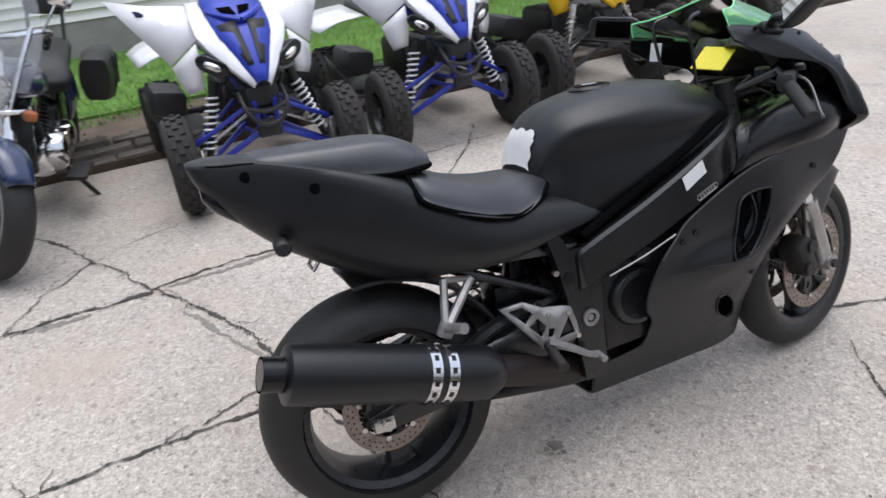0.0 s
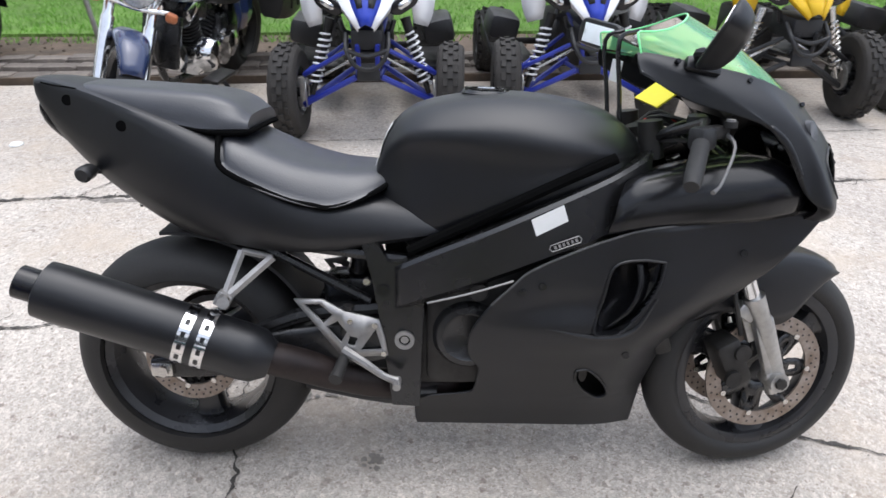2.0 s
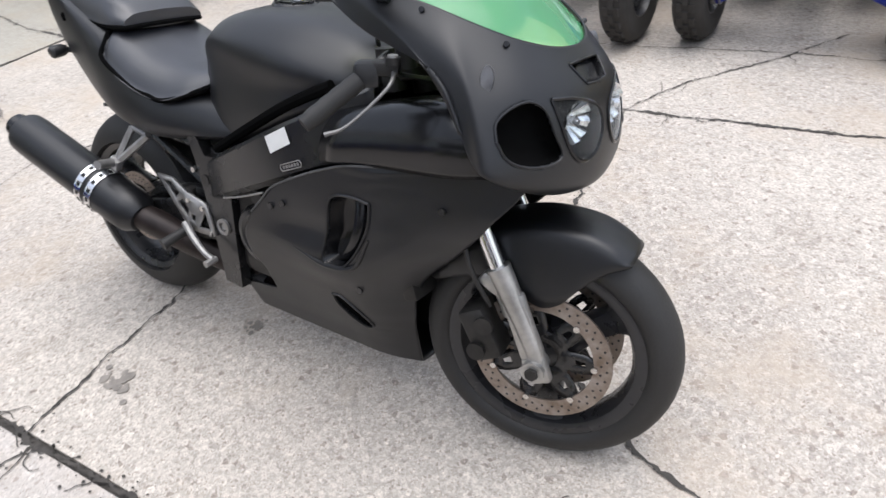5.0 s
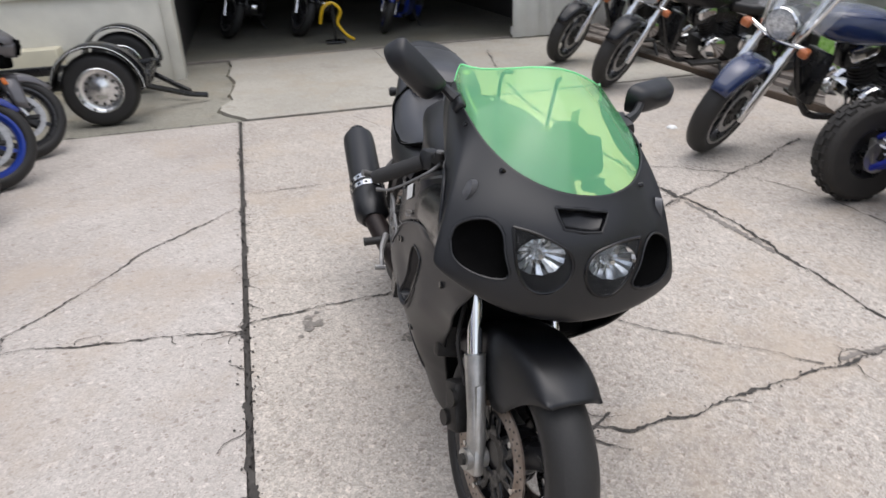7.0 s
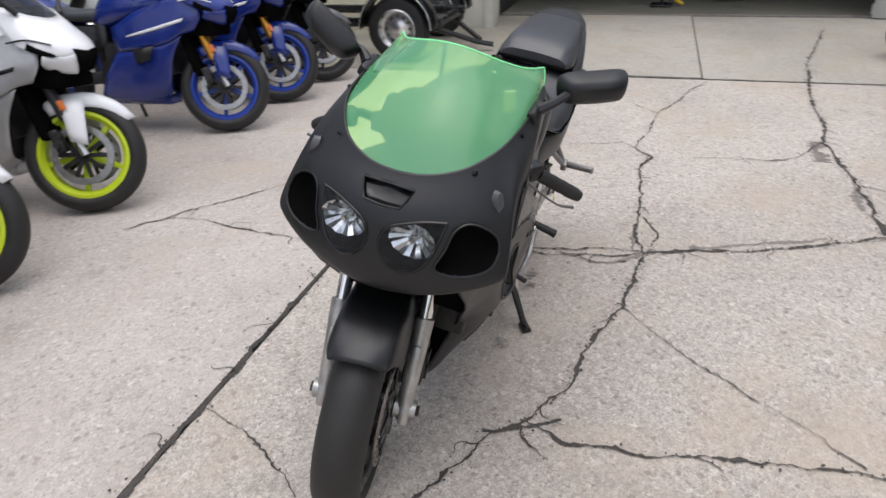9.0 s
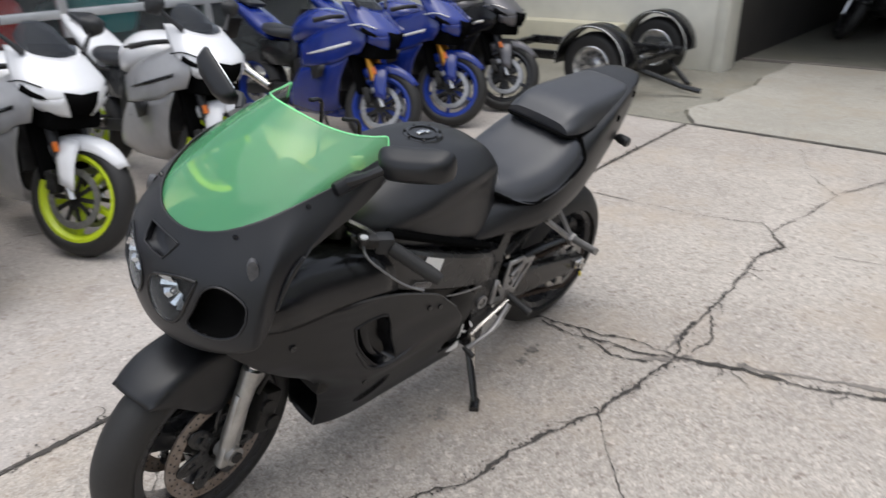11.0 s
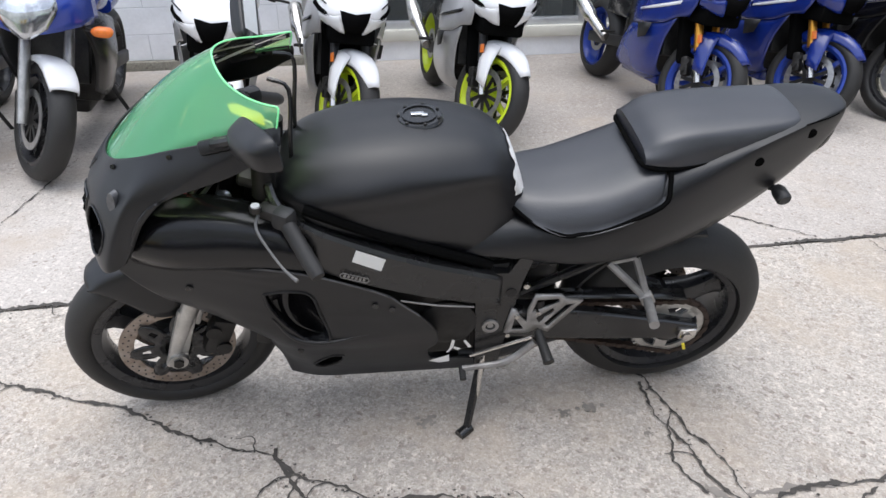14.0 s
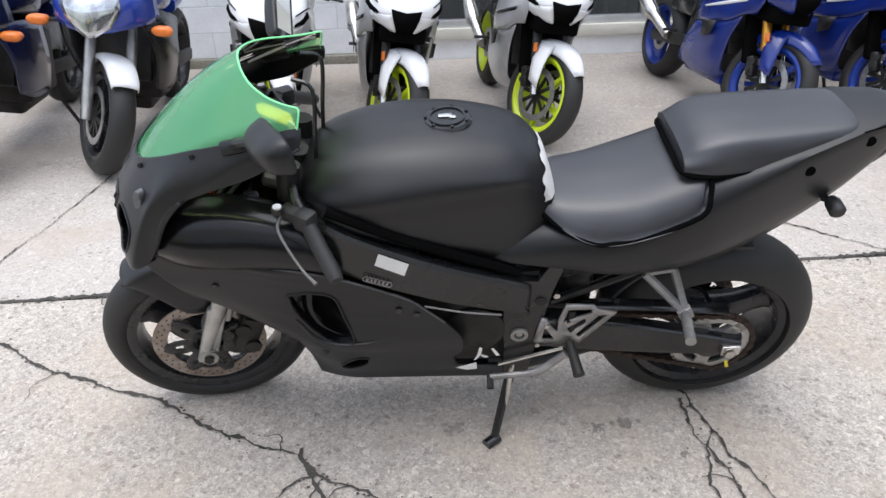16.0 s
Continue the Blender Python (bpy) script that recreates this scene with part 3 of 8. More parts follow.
tagged(flat("lawn", [(-14, 4.85), (40, 4.85), (40, 8.2), (-14, 8.2)], 0.07, grass_soil, 0.2), "mown green lawn", "lawn", kind="structure")
vs, fs = [], []
rg = random.Random(8)
for k in range(42000):
    a, b = rg.uniform(-5.5, 6.5), 4.55 + 3.5 * rg.random() ** 1.4
    if b < 4.85 and rg.random() < 0.75:
        continue
    x, y, _ = yard(a, b)
    h, w, t = rg.uniform(0.03, 0.09), rg.uniform(0.004, 0.008), rg.uniform(0, 6.28)
    dx, dy = math.cos(t) * w, math.sin(t) * w
    lx, ly = rg.uniform(-0.03, 0.03), rg.uniform(-0.03, 0.03)
    i = len(vs)
    vs += [(x - dx, y - dy, 0.05), (x + dx, y + dy, 0.05), (x + lx, y + ly, 0.05 + h)]
    fs.append((i, i + 1, i + 2))
me = bpy.data.meshes.new("grass")
me.from_pydata(vs, [], fs)
me.materials.append(blade)
tagged(new("grass", me), "short green grass blades on the lawn", "grass", kind="stuff")
vs, fs = [], []
for k in range(500):
    a, b, r = rg.uniform(-6, 6), rg.uniform(3.9, 4.9), rg.uniform(0.006, 0.02)
    x, y, _ = yard(a, b)
    g = box((x, y, 0.05 + r * 0.3), (r, r * rg.uniform(0.6, 1), r * 0.7), rot(rg.uniform(0, 60), rg.uniform(0, 60), rg.uniform(0, 90)))
    k0 = len(vs)
    vs += g[0]
    fs += [tuple(i + k0 for i in q) for q in g[1]]
me = bpy.data.meshes.new("soil_clods")
me.from_pydata(vs, [], fs)
me.materials.append(soil)
tagged(new("soil_clods", me), "clods and chips lying on the soil bed", "soil", kind="stuff")


def fence_post(a, b):
    f = thing("fence_post", pose(*yard(a, b), 0, -6, 0), "thin galvanised steel fence post at the edge of the lawn", "fence post")
    part("post", tube([(0, 0, 0), (0, 0, 1.5)], 0.022, 10), alu, f)
    part("post_cap", tube([(0, 0, 1.5), (0, 0, 1.53)], [0.028, 0.012], 10), alu, f)


fence_post(-1.95, 4.5)

# ---- the sided house behind the lawn ----
wall_north = new("wall_north")
tagged(wall_north, "house wall of cream clapboard siding over a grey foundation", "wall", kind="structure")


def yard_box(name, a0, a1, b0, b1, z0, z1, material, parent=None, bevel=0.0):
    x, y, _ = yard((a0 + a1) / 2, (b0 + b1) / 2)
    return part(name, box((x, y, (z0 + z1) / 2), (a1 - a0, b1 - b0, z1 - z0), rot(0, 0, YARD), bevel), material, parent)


yard_box("foundation", -14, 40, 8.0, 8.4, 0, 0.48, foundation_mat, wall_north)
yard_box("sheathing", -14, 40, 8.06, 8.4, 0.48, 5.2, siding_mat, wall_north)
for k in range(26):
    z = 0.48 + 0.115 * k
    v = [yard(-14, 7.985, z), yard(40, 7.985, z), yard(40, 8.035, z + 0.118), yard(-14, 8.035, z + 0.118), yard(-14, 8.04, z), yard(40, 8.04, z)]
    part("clapboard", (v, [(0, 1, 2, 3), (0, 4, 5, 1)]), siding_mat, wall_north)

# ---- the white shop building: block wall, shop window ----
WB = -4.12
wall_south = new("wall_south")
tagged(wall_south, "white painted concrete block wall of the shop", "wall", kind="structure")
yard_box("wall_core", 1.1, 14, WB - 0.3, WB + 0.001, -0.03, 3.6, mortar_mat, wall_south)
yard_box("wall_foot", 1.05, 14, WB - 0.02, WB + 0.05, -0.03, 0.07, old_concrete, wall_south, 0.01)
yard_box("window_header", -5.4, 1.1, WB - 0.3, WB - 0.012, 2.5, 3.6, block_mat, wall_south)
bw, bh = 0.4, 0.2
blk = {}
for half in (1, 0.5):
    g = box((0, 0, 0), (bw * half - 0.006, 0.03, bh - 0.006), None, 0.003)
    me = bpy.data.meshes.new("block")
    me.from_pydata(g[0], [], g[1])
    me.materials.append(block_mat)
    blk[half] = me
for r in range(15):
    off = 0.2 * (r % 2)
    a = 1.1
    first = True
    while a < 8.5:
        half = 0.5 if first and r % 2 else 1
        ob = new("block", blk[half])
        ob.parent = wall_south
        ob.matrix_basis = pose(*yard(a + bw * half / 2, WB - 0.01, 0.07 + bh * (r + 0.5)), 0, 0, YARD)
        a += bw * half
        first = False


def shop_window():
    w = new("window_1")
    tagged(w, "large shop window with aluminium frame before a dark showroom", "window", kind="structure")
    for a in (1.07, -0.08, -1.23, -2.38, -3.53, -4.68):
        yard_box("mullion", a - 0.03, a + 0.03, WB - 0.08, WB, 0.28, 2.5, alu_frame, w, 0.006)
    for z in (0.28, 0.92, 2.46):
        yard_box("rail", -4.68, 1.07, WB - 0.075, WB - 0.005, z - 0.03, z + 0.03, alu_frame, w, 0.006)
    yard_box("sill", -4.73, 1.1, WB - 0.2, WB + 0.04, 0.16, 0.25, white_wood, w, 0.008)
    yard_box("plinth", -4.73, 1.1, WB - 0.25, WB, -0.03, 0.16, block_mat, w)
    for a0, a1 in ((1.04, -0.05), (-0.11, -1.2), (-1.26, -2.35), (-2.41, -3.5), (-3.56, -4.65)):
        for z0, z1 in ((0.31, 0.89), (0.95, 2.43)):
            v = [yard(a0, WB - 0.04, z0), yard(a1, WB - 0.04, z0), yard(a1, WB - 0.04, z1), yard(a0, WB - 0.04, z1)]
            part("pane", (v, [(0, 1, 2, 3)]), shop_glass, w)


shop_window()
# showroom behind the glass
room = new("wall_showroom")
tagged(room, "showroom walls and floor behind the shop window, indoor shade painted near-black", "wall", kind="structure")
# the room's shade is put into the colour of its surfaces
yard_box("room_back", -5.4, 1.3, -8.2, -8.0, 0, 3.6, room_shade, room)
yard_box("room_side", 1.2, 1.35, -8.0, WB - 0.31, 0, 3.6, room_shade, room)
yard_box("room_floor", -5.4, 1.2, -8.0, WB - 0.31, -0.02, 0.02, room_shade, room)
yard_box("room_ceiling", -5.4, 1.3, -8.2, WB - 0.02, 3.6, 3.75, room_shade, room)
for (a, col, lab) in ((0.2, red_lens, "dim red vehicle standing in the showroom"), (-0.75, mat("teal_bodywork", (0.02, 0.25, 0.24), 0.3, vary=0.2), "dim teal vehicle standing in the showroom"), (-2.0, grey_paint, "dim grey vehicle standing in the showroom")):
    sv = thing("showroom_vehicle", pose(*yard(a, -5.6), 0, 0, YARD + 90), lab, "vehicle")
    part("body", loft([(-0.6, [(0, 0.85), (0.1, 0.84), (0.15, 0.75), (0.1, 0.65), (0, 0.64)]), (0.0, [(0, 0.95), (0.2, 0.92), (0.26, 0.8), (0.2, 0.6), (0, 0.58)]), (0.6, [(0, 1.05), (0.25, 1.0), (0.3, 0.85), (0.2, 0.6), (0, 0.58)]), (0.85, [(0, 0.9), (0.1, 0.88), (0.14, 0.8), (0.1, 0.7), (0, 0.68)])], 3, 3), col, sv)
    for x in (-0.6, 0.7):
        for s in (-1, 1):
            part("tyre", moved(ring([(0.14, 0.08), (0.26, 0.08), (0.28, 0), (0.26, -0.08), (0.14, -0.08)], 24), Matrix.Translation((x, s * 0.4, 0.28))), rubber, sv)
            part("arm", tube([(x, 0, 0.45), (x, s * 0.38, 0.28)], 0.03, 6), dark_metal, sv)

# ---- white wing beside the garage, with its boarded windows ----
wall_west = new("wall_west")
tagged(wall_west, "white painted wooden wall with a band of boarded windows", "wall", kind="structure")
yard_box("wall_body", -5.5, -5.2, -4.5, -1.3, -0.03, 0.86, white_wood, wall_west, 0.01)
yard_box("wall_head", -5.5, -5.2, -4.5, -1.3, 1.75, 3.6, white_wood, wall_west, 0.01)
yard_box("corner_board", -5.53, -5.17, -1.31, -1.2, -0.03, 3.6, white_wood, wall_west, 0.008)
yard_box("window_ledge", -5.5, -5.16, -4.5, -1.31, 0.86, 0.9, white_wood, wall_west, 0.008)
for k, (b0, b1) in enumerate(((-1.31, -1.75), (-1.75, -2.1), (-2.1, -2.45), (-2.45, -2.75), (-2.75, -3.15), (-3.15, -3.6), (-3.6, -4.05), (-4.05, -4.5))):
    yard_box("window_board", -5.42, -5.3 + 0.03 * (k % 2), b1 + 0.01, b0 - 0.01, 0.9, 1.75, pale_glass if k % 2 == 0 else cream_panel, wall_west, 0.006)
yard_box("lower_box", -5.2, -4.95, -4.3, -2.3, -0.03, 0.42, cream_panel, wall_west, 0.01)

# ---- the open garage: roof line, corrugated door leaf, dark inside ----
garage = new("wall_garage")
tagged(garage, "open garage with concrete floor, indoor shade painted near-black", "wall", kind="structure")
# walls and roof carry the garage's dimness as near-black colour
yard_box("back_wall", -14.2, -14, -1.8, 3.6, -0.03, 3.6, room_shade, garage)
yard_box("left_wall", -14, -5.5, -1.5, -1.3, -0.03, 3.6, room_shade, garage)
yard_box("right_wall", -14, -6.0, 3.5, 3.7, -0.03, 3.6, room_shade, garage)
yard_box("roof", -14.2, -5.95, -1.8, 5.6, 3.6, 3.8, room_shade, garage)
yard_box("lintel", -6.3, -6.04, -1.3, 5.6, 2.6, 3.6, white_wood, garage)
leaf = new("door_1")
tagged(leaf, "white corrugated metal door leaf standing open", "door", kind="structure")
vs, fs = [], []
for k in range(57):
    b = 2.76 + 0.05 * k
    d = (0.0, 0.022, 0.022, 0.0)[k % 4]
    for z in (0.02, 2.6):
        vs.append(yard(-5.95 + d, b, z))
    if k:
        fs.append((2 * k - 2, 2 * k, 2 * k + 1, 2 * k - 1))
part("corrugated_sheet", (vs, fs), corrugated_mat, leaf, angle=15, solid=0.012)
yard_box("door_rail", -6.02, -5.97, 2.76, 5.5, 0.05, 0.15, corrugated_mat, leaf)
yard_box("threshold_strip", -6.1, -6.03, -1.28, 2.76, -0.02, 0.02, patch_fill, pavement)

# ---- the black sport motorcycle in the middle ----
def tyre_geo(R, width, n=56):
    h = width / 2
    prof = []
    for k in range(15):
        a = math.pi * k / 14
        prof.append((R - h * 0.92 + h * 0.92 * math.sin(a), h * math.cos(a)))
    prof = [(0.208, h * 0.74)] + prof + [(0.208, -h * 0.74)]
    return ring(prof, n)


def wheel(parent, name, centre, R, width, rim_mat, tyre_mat, spokes=3, disc_r=0.15, discs=(-1, 1), steer=0.0, disc_mat=None, rim_r=0.208, spoke_w=0.05):
    """A cast wheel with its tyre, rim with spokes, hub and brake discs, about the y axis."""
    m = Matrix.Translation(centre) @ pose(0, 0, 0, 0, 0, steer)
    h = width / 2
    ty = part(name, moved(tyre_geo(R, width), m), tyre_mat, parent, angle=60)
    r = rim_r
    rim = ring([(r + 0.006, h * 0.8), (r - 0.004, h * 0.84), (r - 0.02, h * 0.72), (r - 0.03, h * 0.3), (r - 0.03, -h * 0.3), (r - 0.02, -h * 0.72), (r - 0.004, -h * 0.84), (r + 0.006, -h * 0.8)], 48)
    hub = ring([(0.0, 0.05), (0.045, 0.05), (0.055, 0.025), (0.055, -0.025), (0.045, -0.05), (0.0, -0.05)], 24, closed=False)
    geo = [rim, hub]
    for k in range(spokes):
        a = 360 / spokes * k + 35
        s = spoke_w
        g = loft([(0.04, [(0.0, s), (0.032, s * 0.8), (0.035, 0), (0.032, -s * 0.8), (0.0, -s)]),
                  (0.1, [(0.0, s * 0.62), (0.026, s * 0.5), (0.028, 0), (0.026, -s * 0.5), (0.0, -s * 0.62)]),
                  (0.16, [(0.0, s * 0.62), (0.024, s * 0.5), (0.026, 0), (0.024, -s * 0.5), (0.0, -s * 0.62)]),
                  (r - 0.024, [(0.0, s * 1.05), (0.03, s * 0.8), (0.034, 0), (0.03, -s * 0.8), (0.0, -s * 1.05)])], 2, 2)
        geo.append(moved(g, pose(0, 0, 0, 0, -a, 0)))
    part("rim", moved(join(*geo), m), rim_mat, ty)
    for s in discs:
        y = s * 0.062
        # drilled rotor: a ring with rows of small dark holes
        part("brake_disc", moved(disc(disc_r - 0.038, disc_r, y, 0.005, 48), m), disc_mat or rust_disc, ty)
        holes = []
        for k in range(36):
            for q in range(2):
                a = radians(k * 10 + q * 5)
                rr = disc_r - 0.011 - 0.012 * q
                holes.append(moved(ring([(0.0, -0.0035), (0.0028, -0.0035), (0.0028, 0.0035), (0.0, 0.0035)], 5, closed=False), Matrix.Translation((rr * math.cos(a), y, rr * math.sin(a)))))
        tagged(part("disc_drilling", moved(join(*holes), m), black_plastic, ty), kind="stuff")
        # carrier: inner ring, seven tapering arms with a triangular window each, rounded ends at the bolts
        levels = ((0.034, 20, 9), (0.06, 20, 9), (0.071, 20, 7), (disc_r - 0.056, 15, 3.5), (disc_r - 0.05, 13, 3.5), (disc_r - 0.034, 8, 3), (disc_r - 0.027, 3.5, 1.5))
        vs, fs = [], []
        for k in range(7):
            for rr, w, h in levels:
                for da in (-w, -h, h, w):
                    a = radians(360 / 7 * k + da)
                    vs.append((rr * math.cos(a), y + 0.004, rr * math.sin(a)))
        for k in range(7):
            o, nx = k * 28, (k + 1) % 7 * 28
            for i in range(6):
                for j in range(3):
                    if not (j == 1 and i == 2):
                        fs.append((o + 4 * i + j, o + 4 * i + j + 1, o + 4 * i + j + 5, o + 4 * i + j + 4))
            fs.append((o + 3, nx, nx + 4, o + 7))
        part("disc_carrier", moved((vs, fs), m), dark_metal if disc_mat else frame_black, ty, solid=0.006)
        for k in range(7):
            part("disc_bolt", moved(tube([(disc_r - 0.036, y - 0.008, 0), (disc_r - 0.036, y + 0.008, 0)], 0.007, 8), m @ pose(0, 0, 0, 0, 360 / 7 * k, 0)), steel, ty)
    return ty


lever_alloy = mat("worn_lever_alloy", (0.2, 0.195, 0.19), 0.45, metal=0.6, scale=20, vary=0.3)
# lighter grey paints the highlight on the fairing's upper edge
edge_highlight = mat("painted_edge_highlight", (0.075, 0.075, 0.075), 0.5, scale=25, vary=0.5)
LEAN, BIKE_YAW = 11.84, 1.23
bike = thing("sport_motorcycle", pose(0, 0, 0, 0, 0, BIKE_YAW) @ pose(0, 0, 0, -LEAN, 0, 0), "matte black sport motorcycle with green windscreen leaning on its stand", "motorcycle")
FW, RW = Vector((1.386, 0, 0.277)), Vector((0.031, 0, 0.292))
STEER = 11
wheel(bike, "rear_tyre", RW, 0.293, 0.182, black_rim, rubber, 3, 0.112, (-1,), spoke_w=0.055)
wheel(bike, "front_tyre", FW, 0.277, 0.114, black_rim, rubber, 3, 0.148, (-1, 1), STEER)
SM = Matrix.Translation(FW) @ pose(0, 0, 0, 0, 0, STEER)

# fork: cast lower legs, chrome stanchions, calipers, axle
for s in (-1, 1):
    leg = join(tube([(0.012, s * 0.1, -0.02), (-0.005, s * 0.1, 0.04), (-0.05, s * 0.102, 0.14), (-0.085, s * 0.102, 0.215)], [0.018, 0.02, 0.022, 0.025], 12, 3), box((0.004, s * 0.102, -0.004), (0.05, 0.026, 0.062), rot(0, -20, 0), 0.008), box((-0.03, s * 0.102, 0.09), (0.05, 0.024, 0.15), rot(0, -20, 0), 0.009), box((-0.098, s * 0.1, 0.175), (0.05, 0.022, 0.03), rot(0, 35, 0), 0.006),
               tube([(0, s * 0.075, 0), (0, s * 0.128, 0)], 0.024, 12), box((-0.075, s * 0.085, 0.15), (0.04, 0.02, 0.11), rot(0, -22, 0), 0.006))
    lg = part("fork_leg", moved(leg, SM), alu, bike, "grey cast aluminium fork leg")
    part("axle_nut", moved(tube([(0.0, s * 0.126, 0), (0.0, s * 0.136, 0)], 0.014, 6), SM), dark_metal, lg)
    part("fork_tube", moved(tube([(-0.085, s * 0.102, 0.21), (-0.205, s * 0.102, 0.5)], 0.0175, 12), SM), chrome, bike, "chrome fork stanchion")
    cal = join(box((-0.115, s * 0.085, 0.055), (0.06, 0.075, 0.12), rot(0, -25, 0), 0.012), tube([(-0.12, s * 0.12, 0.02), (-0.12, s * 0.13, 0.02)], 0.02, 10), tube([(-0.105, s * 0.12, 0.085), (-0.105, s * 0.13, 0.085)], 0.02, 10))
    ca = part("brake_caliper", moved(cal, SM), dark_metal, bike)
    part("brake_hose", moved(tube([(-0.1, s * 0.1, 0.12), (-0.14, s * 0.12, 0.22), (-0.17, s * 0.1, 0.34), (-0.2, s * 0.08, 0.46)], 0.0055, 6, 4), SM), rubber, bike)
# front mudguard over the wheel, with cheeks down to the fork
rows = []
for a, R, w, low, out in ((57, 0.306, 0.058, 0.288, 0.062), (63, 0.307, 0.07, 0.252, 0.074), (69, 0.307, 0.075, 0.2, 0.08), (76, 0.306, 0.077, 0.15, 0.082), (88, 0.304, 0.078, 0.13, 0.082), (98, 0.303, 0.078, 0.135, 0.082), (106, 0.302, 0.078, 0.15, 0.08), (114, 0.302, 0.078, 0.17, 0.078), (130, 0.301, 0.078, 0.22, 0.078), (150, 0.3, 0.065, 0.27, 0.066)):
    ca, sa = math.cos(radians(a)), math.sin(radians(a))
    half = [(R, 0.0), (R - 0.003, w * 0.5), (R - 0.014, w * 0.9), (R * 0.55 + low * 0.45 - 0.006, w * 0.5 + out * 0.52), (low, out)]
    rows.append([(r * ca, -y, r * sa) for r, y in reversed(half)] + [(r * ca, y, r * sa) for r, y in half[1:]])
part("front_mudguard", moved(sheet(rows, 3, 3), SM), matte_black, bike, solid=0.004)

# tail unit
tail = loft([(-0.262, [(0, 0.952), (0.02, 0.951), (0.03, 0.946), (0.025, 0.938), (0, 0.935)]),
             (-0.245, [(0, 0.956), (0.04, 0.953), (0.056, 0.942), (0.05, 0.9), (0, 0.893)]),
             (-0.2, [(0, 0.955), (0.062, 0.95), (0.08, 0.932), (0.07, 0.838), (0, 0.825)]),
             (-0.1, [(0, 0.938), (0.094, 0.93), (0.114, 0.9), (0.096, 0.745), (0, 0.725)]),
             (0.05, [(0, 0.89), (0.118, 0.88), (0.15, 0.835), (0.126, 0.648), (0, 0.635)]),
             (0.18, [(0, 0.84), (0.125, 0.825), (0.168, 0.76), (0.152, 0.612), (0, 0.61)]),
             (0.33, [(0, 0.735), (0.12, 0.73), (0.172, 0.69), (0.16, 0.596), (0, 0.605)]),
             (0.48, [(0, 0.72), (0.1, 0.715), (0.15, 0.68), (0.15, 0.61), (0, 0.615)]),
             (0.6, [(0, 0.7), (0.1, 0.695), (0.14, 0.665), (0.14, 0.628), (0, 0.632)]),
             (0.68, [(0, 0.68), (0.09, 0.675), (0.12, 0.655), (0.12, 0.635), (0, 0.64)])], 4, 4)
tail_tree = BVHTree.FromPolygons([Vector(p) for p in tail[0]], tail[1])


def on_tail(u, s, w):
    """The half width of the tail unit at a place on its side."""
    hit = tail_tree.ray_cast(Vector((u, s, w)), Vector((0, -s, 0)))[0]
    return abs(hit.y) if hit else 0.1


part("tail_fairing", tail, matte_black, bike)
for s in (-1, 1):
    part("tail_seam", tube([(u, s * (on_tail(u, s, w) - 0.0005), w) for u, w in ((-0.135, 0.934), (-0.16, 0.937), (-0.19, 0.939), (-0.225, 0.944))], 0.002, 6, 3), shade_black, bike)
    for u, w in ((-0.158, 0.91), (-0.034, 0.861)):
        v = on_tail(u, s, w)
        # black plug stands in for the shaded hole
        part("bolt_hole", tube([(u, s * (v - 0.02), w), (u, s * (v + 0.0025), w)], 0.0115, 14), shade_black, bike)
pad = loft([(-0.142, [(0, 0.944), (0.05, 0.942), (0.066, 0.935), (0.073, 0.925), (0.068, 0.91), (0, 0.905)]),
            (-0.11, [(0, 0.948), (0.072, 0.943), (0.094, 0.933), (0.102, 0.912), (0.095, 0.9), (0, 0.895)]),
            (0.03, [(0, 0.94), (0.086, 0.934), (0.112, 0.915), (0.122, 0.882), (0.113, 0.868), (0, 0.86)]),
            (0.13, [(0, 0.932), (0.089, 0.926), (0.116, 0.905), (0.129, 0.868), (0.118, 0.85), (0, 0.845)]),
            (0.188, [(0, 0.914), (0.086, 0.909), (0.113, 0.892), (0.129, 0.868), (0.116, 0.848), (0, 0.84)]),
            (0.224, [(0, 0.885), (0.075, 0.882), (0.1, 0.875), (0.116, 0.864), (0.105, 0.848), (0, 0.842)])], 4, 4)
pseat = part("passenger_seat", pad, vinyl, bike, "black vinyl passenger seat pad")
def seam_loop(half):
    """A closed line: down one side and back up the other."""
    return half + [(u, -v, w) for u, v, w in reversed(half)] + half[:1]


# black tube paints the shaded groove between pad and tail
part("seat_groove_shade", tube(seam_loop([(-0.15, 0.03, 0.93), (-0.143, 0.068, 0.92), (-0.11, 0.102, 0.903), (0.03, 0.122, 0.87), (0.13, 0.128, 0.852), (0.19, 0.126, 0.848), (0.226, 0.108, 0.85), (0.23, 0.05, 0.852)]), 0.0058, 8, 4), shade_black, pseat)
seat = loft([(0.172, [(0, 0.862), (0.06, 0.86), (0.112, 0.845), (0.14, 0.815), (0.14, 0.795), (0, 0.78)]),
             (0.195, [(0, 0.848), (0.1, 0.842), (0.148, 0.815), (0.168, 0.778), (0.165, 0.762), (0, 0.75)]),
             (0.3, [(0, 0.8), (0.11, 0.793), (0.155, 0.769), (0.178, 0.732), (0.174, 0.718), (0, 0.7)]),
             (0.39, [(0, 0.776), (0.1, 0.769), (0.142, 0.745), (0.168, 0.708), (0.164, 0.696), (0, 0.68)]),
             (0.46, [(0, 0.768), (0.08, 0.764), (0.115, 0.751), (0.142, 0.724), (0.137, 0.71), (0, 0.69)]),
             (0.515, [(0, 0.765), (0.055, 0.763), (0.075, 0.759), (0.09, 0.75), (0.085, 0.735), (0, 0.7)])], 4, 4)
rseat = part("rider_seat", seat, vinyl, bike, "black vinyl rider seat")
